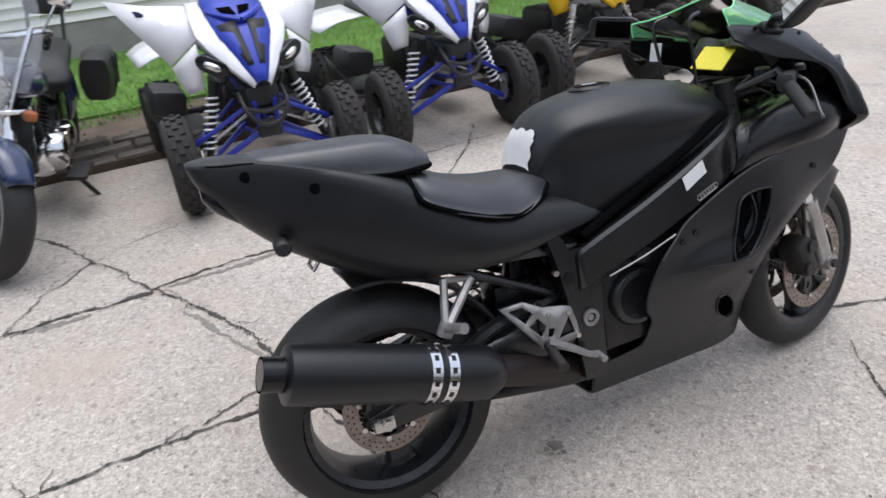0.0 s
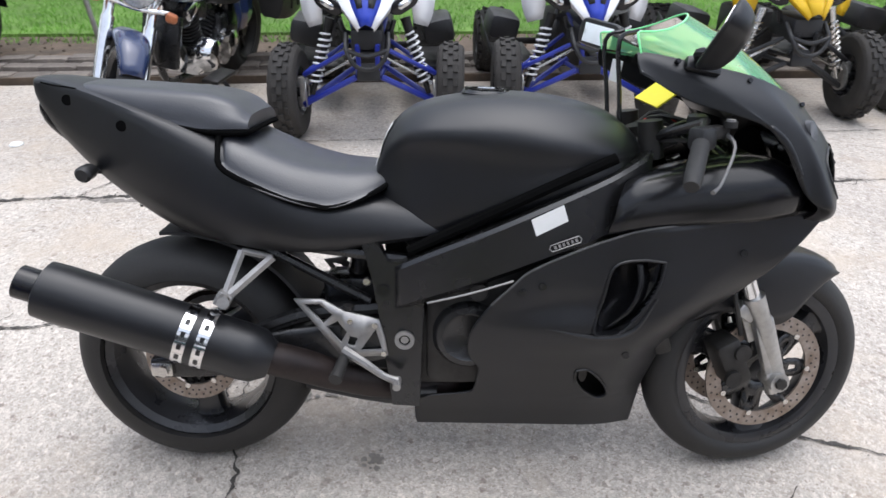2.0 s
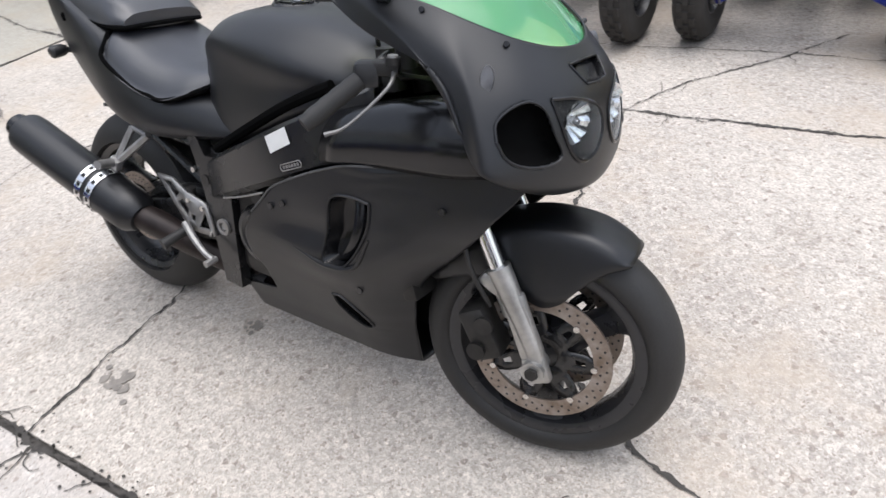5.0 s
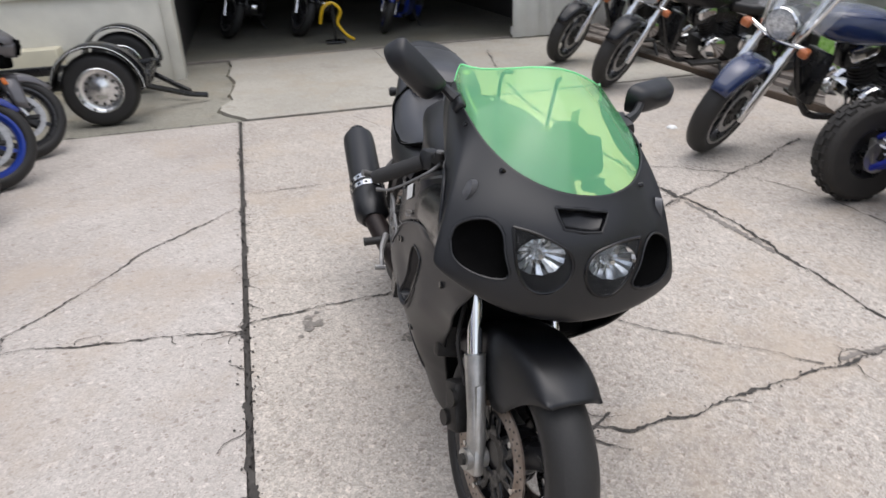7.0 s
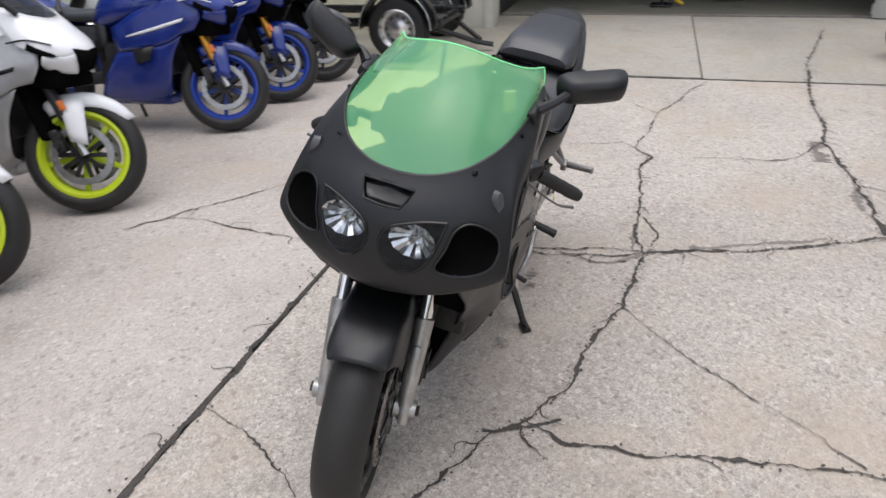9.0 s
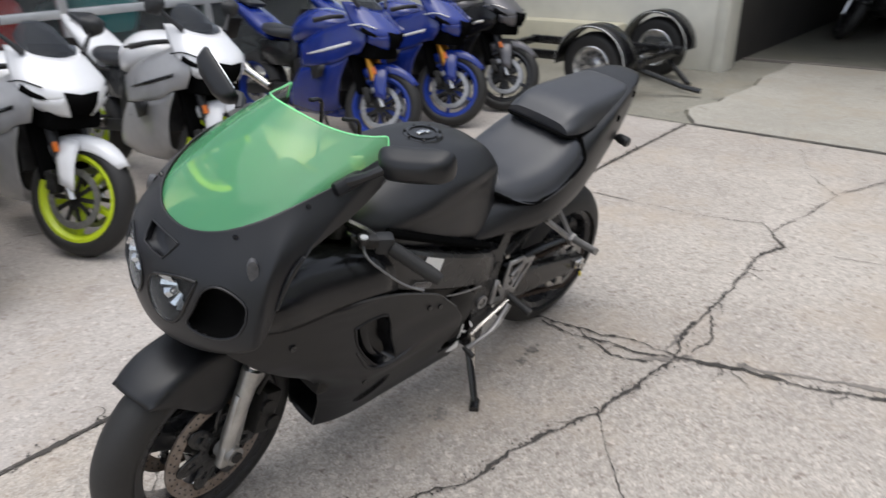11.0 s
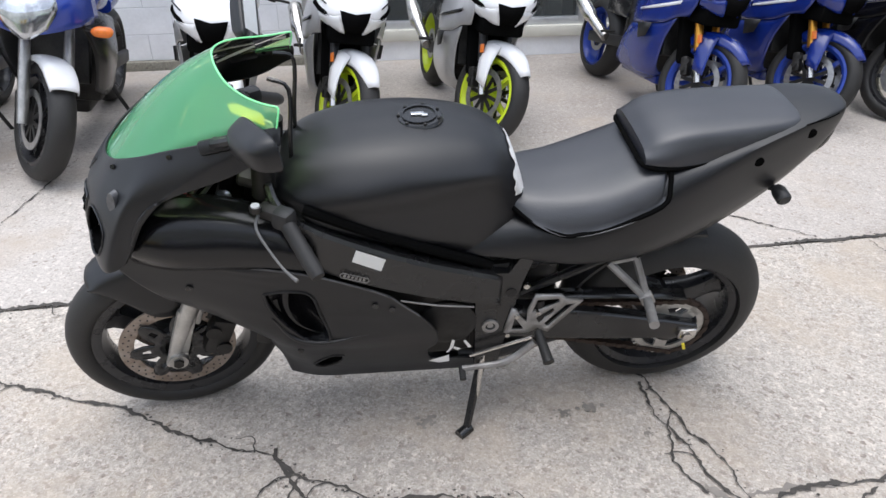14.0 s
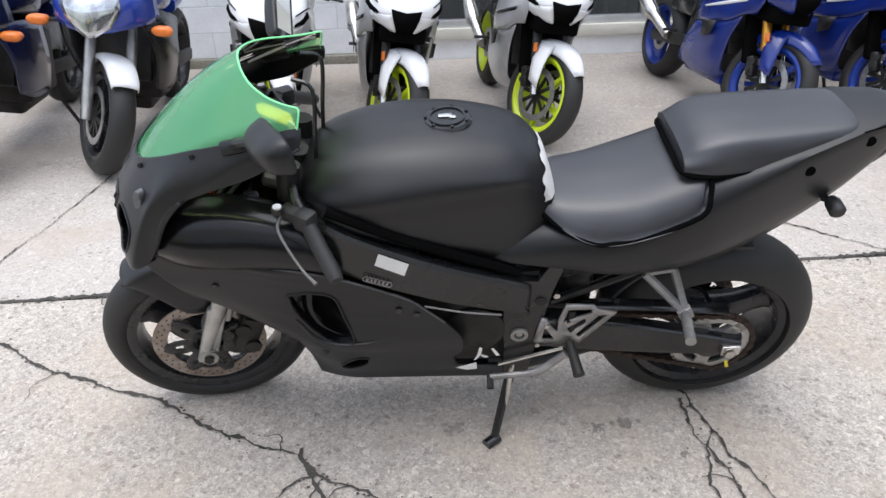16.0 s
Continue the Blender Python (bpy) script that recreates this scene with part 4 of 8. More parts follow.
# black tube in place of the dark groove below the rider seat
part("seat_groove_shade", tube(seam_loop([(0.166, 0.05, 0.848), (0.165, 0.113, 0.85), (0.166, 0.147, 0.815), (0.185, 0.174, 0.776), (0.3, 0.181, 0.722), (0.36, 0.177, 0.706), (0.4, 0.169, 0.699), (0.46, 0.143, 0.714), (0.518, 0.091, 0.74), (0.525, 0.03, 0.752)]), 0.0062, 8, 4), shade_black, rseat)

# fuel tank
TANK = [(0.485, [(0, 0.78), (0.05, 0.775), (0.075, 0.762), (0.085, 0.75), (0.085, 0.74), (0.08, 0.71), (0, 0.7)]),
        (0.515, [(0, 0.855), (0.06, 0.848), (0.092, 0.826), (0.104, 0.805), (0.103, 0.77), (0.105, 0.67), (0, 0.65)]),
        (0.57, [(0, 0.902), (0.08, 0.893), (0.128, 0.866), (0.142, 0.843), (0.135, 0.79), (0.125, 0.6), (0, 0.6)]),
        (0.66, [(0, 0.924), (0.095, 0.914), (0.152, 0.878), (0.168, 0.848), (0.158, 0.795), (0.142, 0.63), (0, 0.62)]),
        (0.76, [(0, 0.931), (0.1, 0.921), (0.163, 0.88), (0.182, 0.843), (0.174, 0.785), (0.16, 0.672), (0, 0.66)]),
        (0.87, [(0, 0.922), (0.1, 0.913), (0.16, 0.876), (0.19, 0.838), (0.184, 0.79), (0.172, 0.722), (0, 0.71)]),
        (0.97, [(0, 0.897), (0.09, 0.888), (0.142, 0.859), (0.17, 0.826), (0.172, 0.8), (0.162, 0.765), (0, 0.755)]),
        (1.025, [(0, 0.864), (0.08, 0.856), (0.118, 0.838), (0.135, 0.816), (0.135, 0.802), (0.125, 0.785), (0, 0.775)]),
        (1.048, [(0, 0.835), (0.065, 0.83), (0.092, 0.82), (0.104, 0.81), (0.104, 0.8), (0.098, 0.79), (0, 0.785)])]
tank = loft(TANK, 6, 5)
part("fuel_tank", tank, matte_black, bike, "matte black fuel tank with bare white patch")
capm = Matrix.Translation((0.722, 0, 0.9295)) @ pose(0, 0, 0, 0, 2, 0)
cap = join(moved(ring([(0, 0.004), (0.03, 0.004), (0.05, 0.003), (0.055, -0.004)], 32, closed=False), capm @ pose(0, 0, 0, 90, 0, 0)),
           moved(ring([(0.036, 0.007), (0.04, 0.007), (0.04, 0.003), (0.036, 0.003)], 32), capm @ pose(0, 0, 0, 90, 0, 0)))
fc = part("fuel_cap", cap, frame_black, bike)
for k in range(7):
    part("cap_bolt", moved(tube([(0.047, 0, 0), (0.047, 0, 0.007)], 0.004, 6), capm @ pose(0, 0, 0, 0, 0, 360 / 7 * k)), dark_metal, fc)
part("key_cover", moved(join(box((0.004, 0, 0.006), (0.03, 0.014, 0.006), None, 0.002), box((-0.012, 0.006, 0.006), (0.014, 0.012, 0.005), None, 0.002)), capm), reflector, fc, "worn bright key cover")


# peeled patch: ragged, wraps the upper back of the tank
fine = loft(TANK, 40, 24)
keep = []
for f in fine[1]:
    c = sum((Vector(fine[0][i]) for i in f), Vector()) / len(f)
    edge = 0.516 + 0.1 * (c.z - 0.83) + 0.003 * math.sin(c.z * 200) + 0.003 * math.sin(c.y * 140 + 1)
    if len(f) == 4 and c.y > -0.062 + 0.004 * math.sin(c.z * 170) and c.x < edge and 0.768 + 0.003 * math.sin(c.y * 90) < c.z < 0.866 + 0.003 * math.sin(c.y * 110):
        keep.append(f)
used = sorted({i for f in keep for i in f})
index = {i: k for k, i in enumerate(used)}
part("peeled_patch", ([tuple(Vector(fine[0][i]) + Vector((-0.0022, 0.002 * (1 if fine[0][i][1] > 0 else -1), 0.0012))) for i in used], [tuple(index[i] for i in f) for f in keep]), bare_patch, bike, "bare white patch of peeled paint")

# frame spars, pivot plates, subframe
for s in (-1, 1):
    line = [(0.53, 0.165, 0.565, 0.46), (0.6, 0.183, 0.602, 0.49), (0.72, 0.203, 0.658, 0.54), (0.84, 0.212, 0.716, 0.592), (0.94, 0.205, 0.762, 0.632), (1.0, 0.186, 0.79, 0.655), (1.06, 0.15, 0.82, 0.69)]
    across = [[(u, s * (v - 0.05), hi + 0.004) for u, v, hi, lo in line], [(u, s * (v - 0.007), hi) for u, v, hi, lo in line], [(u, s * v, hi - 0.009) for u, v, hi, lo in line],
              [(u, s * v, lo + 0.014) for u, v, hi, lo in line], [(u, s * (v - 0.014), lo) for u, v, hi, lo in line], [(u, s * (v - 0.07), lo - 0.004) for u, v, hi, lo in line]]
    part("frame_spar", sheet(across, 4, 1), frame_black, bike, angle=20, solid=0.012)
    # added black bar stands in for the shadow between tank and spar
    part("tank_gap_shade", tube([(0.56, s * 0.15, 0.6), (0.72, s * 0.175, 0.685), (0.86, s * 0.188, 0.758), (0.98, s * 0.178, 0.812)], 0.012, 8, 4), shade_black, bike)
    plate = slab([(0.478, 0.54), (0.458, 0.62), (0.49, 0.625), (0.515, 0.575), (0.59, 0.578), (0.592, 0.485), (0.586, 0.36), (0.582, 0.222), (0.52, 0.225), (0.508, 0.33), (0.498, 0.42)], s * 0.125, s * 0.158)
    pl = part("pivot_plate", plate, frame_black, bike)
    part("pivot_bolt", moved(join(ring([(0.013, s * 0.156), (0.022, s * 0.156), (0.022, s * 0.165), (0.013, s * 0.165)], 20), ring([(0, s * 0.161), (0.009, s * 0.161)], 12, closed=False)), Matrix.Translation((0.549, 0, 0.392))), bracket, pl)
    part("frame_plug", tube([(0.504, s * 0.152, 0.51), (0.504, s * 0.161, 0.51)], 0.014, 14), gloss_black, pl)
    part("plate_bolt", tube([(0.468, s * 0.154, 0.532), (0.468, s * 0.166, 0.532)], 0.008, 8), steel, pl)
    part("frame_cable", tube([(0.6, s * 0.185, 0.492), (0.69, s * 0.203, 0.522), (0.78, s * 0.214, 0.556)], 0.0025, 6, 3), bracket, bike)
    part("subframe_rail", tube([(0.56, s * 0.12, 0.57), (0.35, s * 0.13, 0.6), (0.1, s * 0.12, 0.66)], 0.014, 8), frame_black, bike)
    part("subframe_strut", tube([(0.47, s * 0.12, 0.47), (0.2, s * 0.125, 0.62)], 0.012, 8), frame_black, bike)
    # white paper sticker and cast badge on the spar
    q = [(0.822, 0.655), (0.885, 0.688), (0.874, 0.722), (0.81, 0.69)]
    f = lambda u, w: s * 0.2145
    part("paper_sticker", ([(u, f(u, w), w) for u, w in q], [(0, 1, 2, 3)]), paper, bike, "white paper sticker")
    bm_ = Matrix.Translation((0.882, s * 0.2165, 0.64)) @ pose(0, 0, 0, 0, -21, 0)
    bg = part("frame_badge", moved(tube([(-0.03, 0, -0.007), (0.03, 0, -0.007), (0.034, 0, 0), (0.03, 0, 0.007), (-0.03, 0, 0.007), (-0.034, 0, 0), (-0.03, 0, -0.007)], 0.0013, 6), bm_), bracket, bike)
    tagged(part("badge_strokes", moved(join(*[box((-0.022 + 0.009 * k, 0, 0), (0.005, 0.002, 0.007)) for k in range(6)]), bm_), bracket, bg), kind="stuff")

# engine block, clutch cover, radiator behind the fairing
part("engine_block", join(box((0.78, 0, 0.42), (0.38, 0.3, 0.3), None, 0.03), box((0.62, 0, 0.36), (0.2, 0.27, 0.2), None, 0.03), box((0.86, 0, 0.6), (0.24, 0.26, 0.14), rot(0, 20, 0), 0.03)), dark_metal, bike)
part("clutch_cover", moved(ring([(0, -0.166), (0.05, -0.166), (0.058, -0.172), (0.07, -0.17), (0.079, -0.158), (0.082, -0.1)], 36, closed=False), Matrix.Translation((0.69, 0, 0.405))), frame_black, bike, "glossy black clutch cover")
part("oil_filler_cap", moved(ring([(0, -0.178), (0.02, -0.178), (0.023, -0.172), (0.023, -0.14)], 18, closed=False), Matrix.Translation((0.71, 0, 0.515))), dark_metal, bike)
part("sprocket_cover", moved(ring([(0, 0.175), (0.05, 0.173), (0.075, 0.16), (0.08, 0.12)], 24, closed=False), Matrix.Translation((0.66, 0, 0.41))), dark_metal, bike)
part("radiator", box((1.08, 0, 0.5), (0.04, 0.3, 0.3), rot(0, -20, 0), 0.01), dark_metal, bike)
part("shock_absorber", join(tube([(0.4, 0, 0.32), (0.45, 0, 0.58)], 0.03, 10), box((0.42, 0, 0.42), (0.14, 0.1, 0.16), None, 0.02)), frame_black, bike)
part("rear_hugger", moved(ring([(0.33, 0.1), (0.335, 0), (0.33, -0.1), (0.322, -0.1), (0.327, 0), (0.322, 0.1)], 14, 25, 95), Matrix.Translation(RW)), black_plastic, bike)
part("under_tail", join(box((-0.02, 0, 0.72), (0.2, 0.16, 0.07), rot(0, 32, 0), 0.02), box((-0.09, 0.03, 0.735), (0.04, 0.05, 0.05), None, 0.01)), black_plastic, bike)
part("plate_bracket", tube([(-0.03, -0.03, 0.7), (-0.06, -0.03, 0.665), (-0.06, 0.03, 0.665), (-0.03, 0.03, 0.7)], 0.005, 6), steel, bike)
for s in (-1, 1):
    part("rear_indicator", moved(tube([(0, 0, 0), (0, s * 0.012, -0.001), (0, s * 0.042, -0.004), (0, s * 0.048, -0.005)], [0.012, 0.017, 0.018, 0.013], 12), Matrix.Translation((-0.125, s * 0.1, 0.762))), black_plastic, bike)
    part("indicator_stalk", tube([(-0.07, s * 0.03, 0.742), (-0.125, s * 0.105, 0.762)], 0.008, 8), black_plastic, bike)
part("tail_light", loft([(-0.247, [(0, 0.905), (0.04, 0.902), (0.05, 0.89), (0.044, 0.872), (0, 0.868)]), (-0.225, [(0, 0.9), (0.055, 0.896), (0.066, 0.875), (0.056, 0.845), (0, 0.84)]), (-0.17, [(0, 0.86), (0.06, 0.856), (0.07, 0.83), (0.06, 0.8), (0, 0.795)])], 3, 3), gloss_black, bike, "dark smoked tail light")

# swing arm, chain, sprocket
for s in (-1, 1):
    arm = loft([(-0.03, [(0, 0.025), (0.018, 0.022), (0.02, 0), (0.018, -0.022), (0, -0.025)]), (0.12, [(0, 0.04), (0.019, 0.036), (0.02, 0), (0.019, -0.036), (0, -0.04)]), (0.36, [(0, 0.055), (0.022, 0.05), (0.024, 0), (0.022, -0.05), (0, -0.055)]), (0.56, [(0, 0.045), (0.03, 0.04), (0.034, 0), (0.03, -0.04), (0, -0.045)])], 4, 3)
    part("swing_arm", moved(arm, Matrix.Translation((0, s * 0.125, 0.305)) @ pose(0, 0, 0, 0, -9, 0)), frame_black, bike)
    part("axle_block", join(box((-0.005, s * 0.15, 0.305), (0.05, 0.014, 0.034), None, 0.004), tube([(0, s * 0.14, 0.305), (0, s * 0.168, 0.305)], 0.014, 6)), steel, bike)
part("swing_arm_brace", tube([(0.12, -0.12, 0.34), (0.3, -0.12, 0.43), (0.5, -0.1, 0.45)], 0.018, 8, 4), frame_black, bike)
spk = [moved(disc(0.08, 0.1, 0.112, 0.006, 40), Matrix.Translation(RW)), moved(disc(0.0, 0.056, 0.112, 0.008, 24), Matrix.Translation(RW))]
for k in range(5):
    spk.append(moved(box((0.07, 0.112, 0), (0.05, 0.006, 0.036)), Matrix.Translation(RW) @ pose(0, 0, 0, 0, 72 * k + 10, 0)))
for k in range(42):
    a = 360 / 42 * k
    spk.append(moved(box((0.103, 0.112, 0), (0.009, 0.006, 0.007)), Matrix.Translation(RW) @ pose(0, 0, 0, 0, a, 0)))
part("sprocket_carrier", moved(ring([(0, 0.135), (0.03, 0.133), (0.044, 0.125), (0.05, 0.11)], 24, closed=False), Matrix.Translation(RW)), frame_black, bike)
part("rear_sprocket", join(*spk), alu, bike, "bright alloy sprocket with cut-outs")
links = []
path = [(RW.x + 0.105 * math.cos(radians(a)), RW.z + 0.105 * math.sin(radians(a))) for a in range(96, 266, 9)]
up0, lo0 = (0.0, 0.41), (0.0, 0.2)
loop = [(0.64, 0.43)] + path + [(0.64, 0.36)]
run = []
for (x0, z0), (x1, z1) in zip(loop, loop[1:]):
    d = math.hypot(x1 - x0, z1 - z0)
    k = max(1, round(d / 0.016))
    run += [(x0 + (x1 - x0) * i / k, z0 + (z1 - z0) * i / k, math.degrees(math.atan2(z1 - z0, x1 - x0))) for i in range(k)]
for i, (x, z, a) in enumerate(run):
    links.append(box((x, 0.112, z), (0.017, 0.018 if i % 2 else 0.013, 0.013), rot(0, -a, 0)))
part("drive_chain", join(*links), rust_chain, bike, "rusty brown drive chain")
part("chain_guard", sheet([[(0.02, 0.1, 0.43), (0.2, 0.1, 0.45), (0.42, 0.1, 0.46)], [(0.02, 0.135, 0.425), (0.2, 0.135, 0.445), (0.42, 0.135, 0.455)]], 2, 2), frame_black, bike, solid=0.004)
part("yellow_tag", box((0.005, 0.172, 0.275), (0.008, 0.004, 0.024), rot(0, 20, 0)), yellow_label, bike)

# exhaust: header under the engine, black can, tip and two bright straps
E0, E1 = Vector((-0.19, -0.238, 0.534)), Vector((0.235, -0.208, 0.372))
d = (E1 - E0).normalized()
part("silencer", tube([E0 - d * 0.004, E0, E0 + d * 0.03, E0 + d * 0.25, E1 - d * 0.03, E1, E1 + d * 0.03], [0.052, 0.061, 0.063, 0.063, 0.063, 0.06, 0.04], 28), matte_black, bike, "matte black exhaust silencer")
part("silencer_tip", join(tube([E0 + d * 0.01, E0 - d * 0.05], 0.036, 20, caps=False), tube([E0 + d * 0.01, E0 - d * 0.05], 0.031, 20)), gloss_black, bike)
part("header_pipe", tube([E1 + d * 0.0, E1 + d * 0.07 + Vector((0, 0.02, -0.004)), (0.4, -0.14, 0.29), (0.5, -0.1, 0.25), (0.66, -0.05, 0.225)], [0.036, 0.038, 0.037, 0.036, 0.036], 16, 5), burnt_pipe, bike, "heat-stained exhaust pipe")
part("belly_collector", loft([(0.3, [(0, 0.235), (0.05, 0.232), (0.06, 0.215), (0.04, 0.2), (0, 0.198)]), (0.5, [(0, 0.25), (0.1, 0.245), (0.12, 0.22), (0.09, 0.19), (0, 0.185)]), (0.62, [(0, 0.25), (0.1, 0.245), (0.12, 0.22), (0.09, 0.19), (0, 0.185)])], 3, 3), black_plastic, bike)
for k in (0.115, 0.155):
    c = E1 - d * k
    q = d.to_track_quat("Y", "Z").to_matrix().to_4x4()
    st = part("silencer_strap", moved(ring([(0.0635, -0.012), (0.066, -0.012), (0.066, 0.012), (0.0635, 0.012)], 36), Matrix.Translation(c) @ q), chrome, bike, "bright steel exhaust strap")
    tagged(part("strap_slots", join(*[moved(box((0.066, 0, 0), (0.003, 0.009, 0.012)), Matrix.Translation(c) @ q @ pose(0, 0, 0, 0, a, 0)) for a in range(0, 360, 24)]), gloss_black, st), kind="stuff")

# rear footrest brackets (V hangers) and rider rearsets
for s in (-1, 1):
    hang = join(tube([(0.197, s * 0.14, 0.592), (0.165, s * 0.19, 0.5)], 0.0095, 6), tube([(0.262, s * 0.14, 0.578), (0.168, s * 0.19, 0.498)], 0.0105, 6), tube([(0.197, s * 0.14, 0.592), (0.262, s * 0.14, 0.578)], 0.008, 6), box((0.165, s * 0.192, 0.497), (0.034, 0.022, 0.036), rot(0, 30, 0), 0.005))
    hg = part("passenger_hanger", hang, bracket, bike, "grey alloy passenger footrest hanger")
    out = 0.3 if s > 0 else 0.255
    part("passenger_peg", tube([(0.165, s * 0.195, 0.5)] + [(0.167 + 0.018 * k / 9, s * (0.2 + (out - 0.2) * k / 9), 0.502 + 0.012 * k / 9) for k in range(10)], [0.01] + [0.0115 + 0.0012 * (k % 2) for k in range(10)], 10), bracket, hg)
    # rearset: one flat alloy plate with three openings
    if s < 0:
        plate = pierced([(0.308, 0.489), (0.371, 0.489), (0.417, 0.461), (0.469, 0.449), (0.493, 0.442), (0.505, 0.4), (0.512, 0.356), (0.452, 0.351), (0.406, 0.355)],
                        [[(0.33, 0.478), (0.365, 0.478), (0.392, 0.453), (0.371, 0.432)], [(0.377, 0.424), (0.402, 0.438), (0.422, 0.412), (0.408, 0.385)], [(0.486, 0.42), (0.499, 0.37), (0.45, 0.366)], [(0.428, 0.402), (0.446, 0.398), (0.437, 0.377), (0.422, 0.38)]], -0.166)
    else:
        plate = pierced([(0.513, 0.368), (0.498, 0.454), (0.484, 0.449), (0.474, 0.424), (0.455, 0.403), (0.456, 0.443), (0.442, 0.501), (0.375, 0.497), (0.362, 0.482), (0.316, 0.474), (0.397, 0.362), (0.424, 0.379), (0.448, 0.357)],
                        [[(0.446, 0.436), (0.435, 0.484), (0.381, 0.484), (0.376, 0.471), (0.43, 0.445)], [(0.435, 0.416), (0.393, 0.452), (0.387, 0.441), (0.393, 0.43), (0.423, 0.4)], [(0.387, 0.426), (0.359, 0.462), (0.336, 0.466), (0.398, 0.381), (0.41, 0.393)], [(0.493, 0.377), (0.488, 0.424), (0.46, 0.376)]], 0.166)
    rs = part("rearset_plate", plate, bracket, bike, "grey alloy rearset bracket", solid=0.008)
    for u, w in ((0.484, 0.43), (0.503, 0.362), (0.43, 0.44)):
        part("plate_screw", tube([(u, s * 0.16, w), (u, s * 0.173, w)], 0.0065, 8), steel, rs)
    part("master_cylinder", tube([(0.425, s * 0.15, 0.47), (0.418, s * 0.152, 0.4)], [0.012, 0.014], 10), dark_metal, rs)
    part("rider_peg", join(tube([(0.42, s * 0.165, 0.362), (0.408, s * 0.245, 0.34)], [0.012, 0.014], 10), tube([(0.408, s * 0.245, 0.34), (0.407, s * 0.252, 0.338)], 0.015, 10)), rubber, rs)
    part("foot_lever", tube([(0.415, s * 0.18, 0.375), (0.465, s * 0.196, 0.35), (0.505, s * 0.2, 0.322), (0.535, s * 0.2, 0.31)] if s < 0 else [(0.43, s * 0.18, 0.34), (0.5, s * 0.19, 0.28), (0.58, s * 0.19, 0.265), (0.62, s * 0.19, 0.26)], [0.011, 0.01, 0.008, 0.01], 8, 3), bracket, rs)
    part("lever_tip", tube([(0.535, s * 0.19, 0.309), (0.535, s * 0.225, 0.306)] if s < 0 else [(0.62, s * 0.18, 0.262), (0.62, s * 0.22, 0.25)], 0.009, 8), bracket if s < 0 else rubber, rs)
    if s > 0:
        part("linkage_rod", tube([(0.44, 0.18, 0.36), (0.6, 0.18, 0.3)], 0.005, 6), steel, rs)
# side stand, down and touching the concrete
inv_lean = pose(0, 0, 0, LEAN, 0, 0)
foot = inv_lean @ Vector((0.608, 0.262, 0.012))
ss = part("side_stand", join(tube([(0.55, 0.13, 0.26), (0.57, 0.165, 0.2), foot], [0.016, 0.013, 0.011], 8), tube([foot + Vector((-0.012, -0.01, 0)), foot + Vector((0.022, 0.016, -0.002))], 0.016, 10)), frame_black, bike, "black side stand, folded down")
part("stand_spring", tube([(0.56, 0.155, 0.27), (0.575, 0.2, 0.15)], 0.007, 8), steel, ss)

# lower fairing: one shell each side, with the belly
# edges of the fairing: height, rear end, front end
LEVELS = [(0.135, 0.572, 1.09), (0.16, 0.568, 1.092), (0.19, 0.568, 1.094), (0.215, 0.57, 1.096), (0.235, 0.6, 1.098), (0.25, 0.69, 1.1), (0.275, 0.707, 1.105), (0.3, 0.71, 1.112), (0.335, 0.712, 1.12), (0.37, 0.692, 1.132), (0.41, 0.688, 1.155), (0.45, 0.7, 1.19), (0.5, 0.735, 1.245), (0.545, 0.78, 1.288), (0.578, 0.815, 1.318), (0.62, 0.9, 1.352), (0.65, 0.975, 1.378), (0.672, 1.05, 1.395), (0.694, 1.22, 1.41), (0.706, 1.37, 1.42)]


def in_poly(x, y, poly):
    hit = False
    for (x0, y0), (x1, y1) in zip(poly, poly[1:] + poly[:1]):
        if (y0 > y) != (y1 > y) and x < (x1 - x0) * (y - y0) / (y1 - y0) + x0:
            hit = not hit
    return hit


def cut(geo, inside):
    """The surface without the faces whose middle the test takes."""
    keep = [f for f in geo[1] if not inside(sum((Vector(geo[0][i]) for i in f), Vector()) / len(f))]
    return geo[0], keep


def smooth_poly(poly, n=4):
    return [(p.x, p.y) for p in spline([(x, y, 0) for x, y in poly + poly[:1]], n)[:-1]]


def bowl(rim, depth, shrink=0.75):
    """A recess behind a rim of points."""
    rim = [Vector(p) for p in rim]
    c = sum(rim, Vector()) / len(rim)
    n = len(rim)
    vs = [tuple(p) for p in rim] + [tuple(c + (p - c) * (1 + shrink) / 2 * 1.02 + depth * 0.75) for p in rim] + [tuple(c + (p - c) * shrink * 0.8 + depth) for p in rim] + [tuple(c + depth)]
    fs = []
    for r in range(2):
        fs += [(r * n + i, r * n + (i + 1) % n, (r + 1) * n + (i + 1) % n, (r + 1) * n + i) for i in range(n)]
    return vs, fs + [(2 * n + i, 2 * n + (i + 1) % n, 3 * n) for i in range(n)]


VENT = smooth_poly([(1.088, 0.602), (1.035, 0.606), (0.985, 0.59), (0.968, 0.52), (0.952, 0.45), (0.968, 0.434), (1.005, 0.437), (1.05, 0.49), (1.08, 0.55)])
LOWER_VENT = smooth_poly([(0.93, 0.33), (0.957, 0.332), (0.992, 0.296), (1.012, 0.25), (0.988, 0.24), (0.952, 0.266), (0.932, 0.3)])


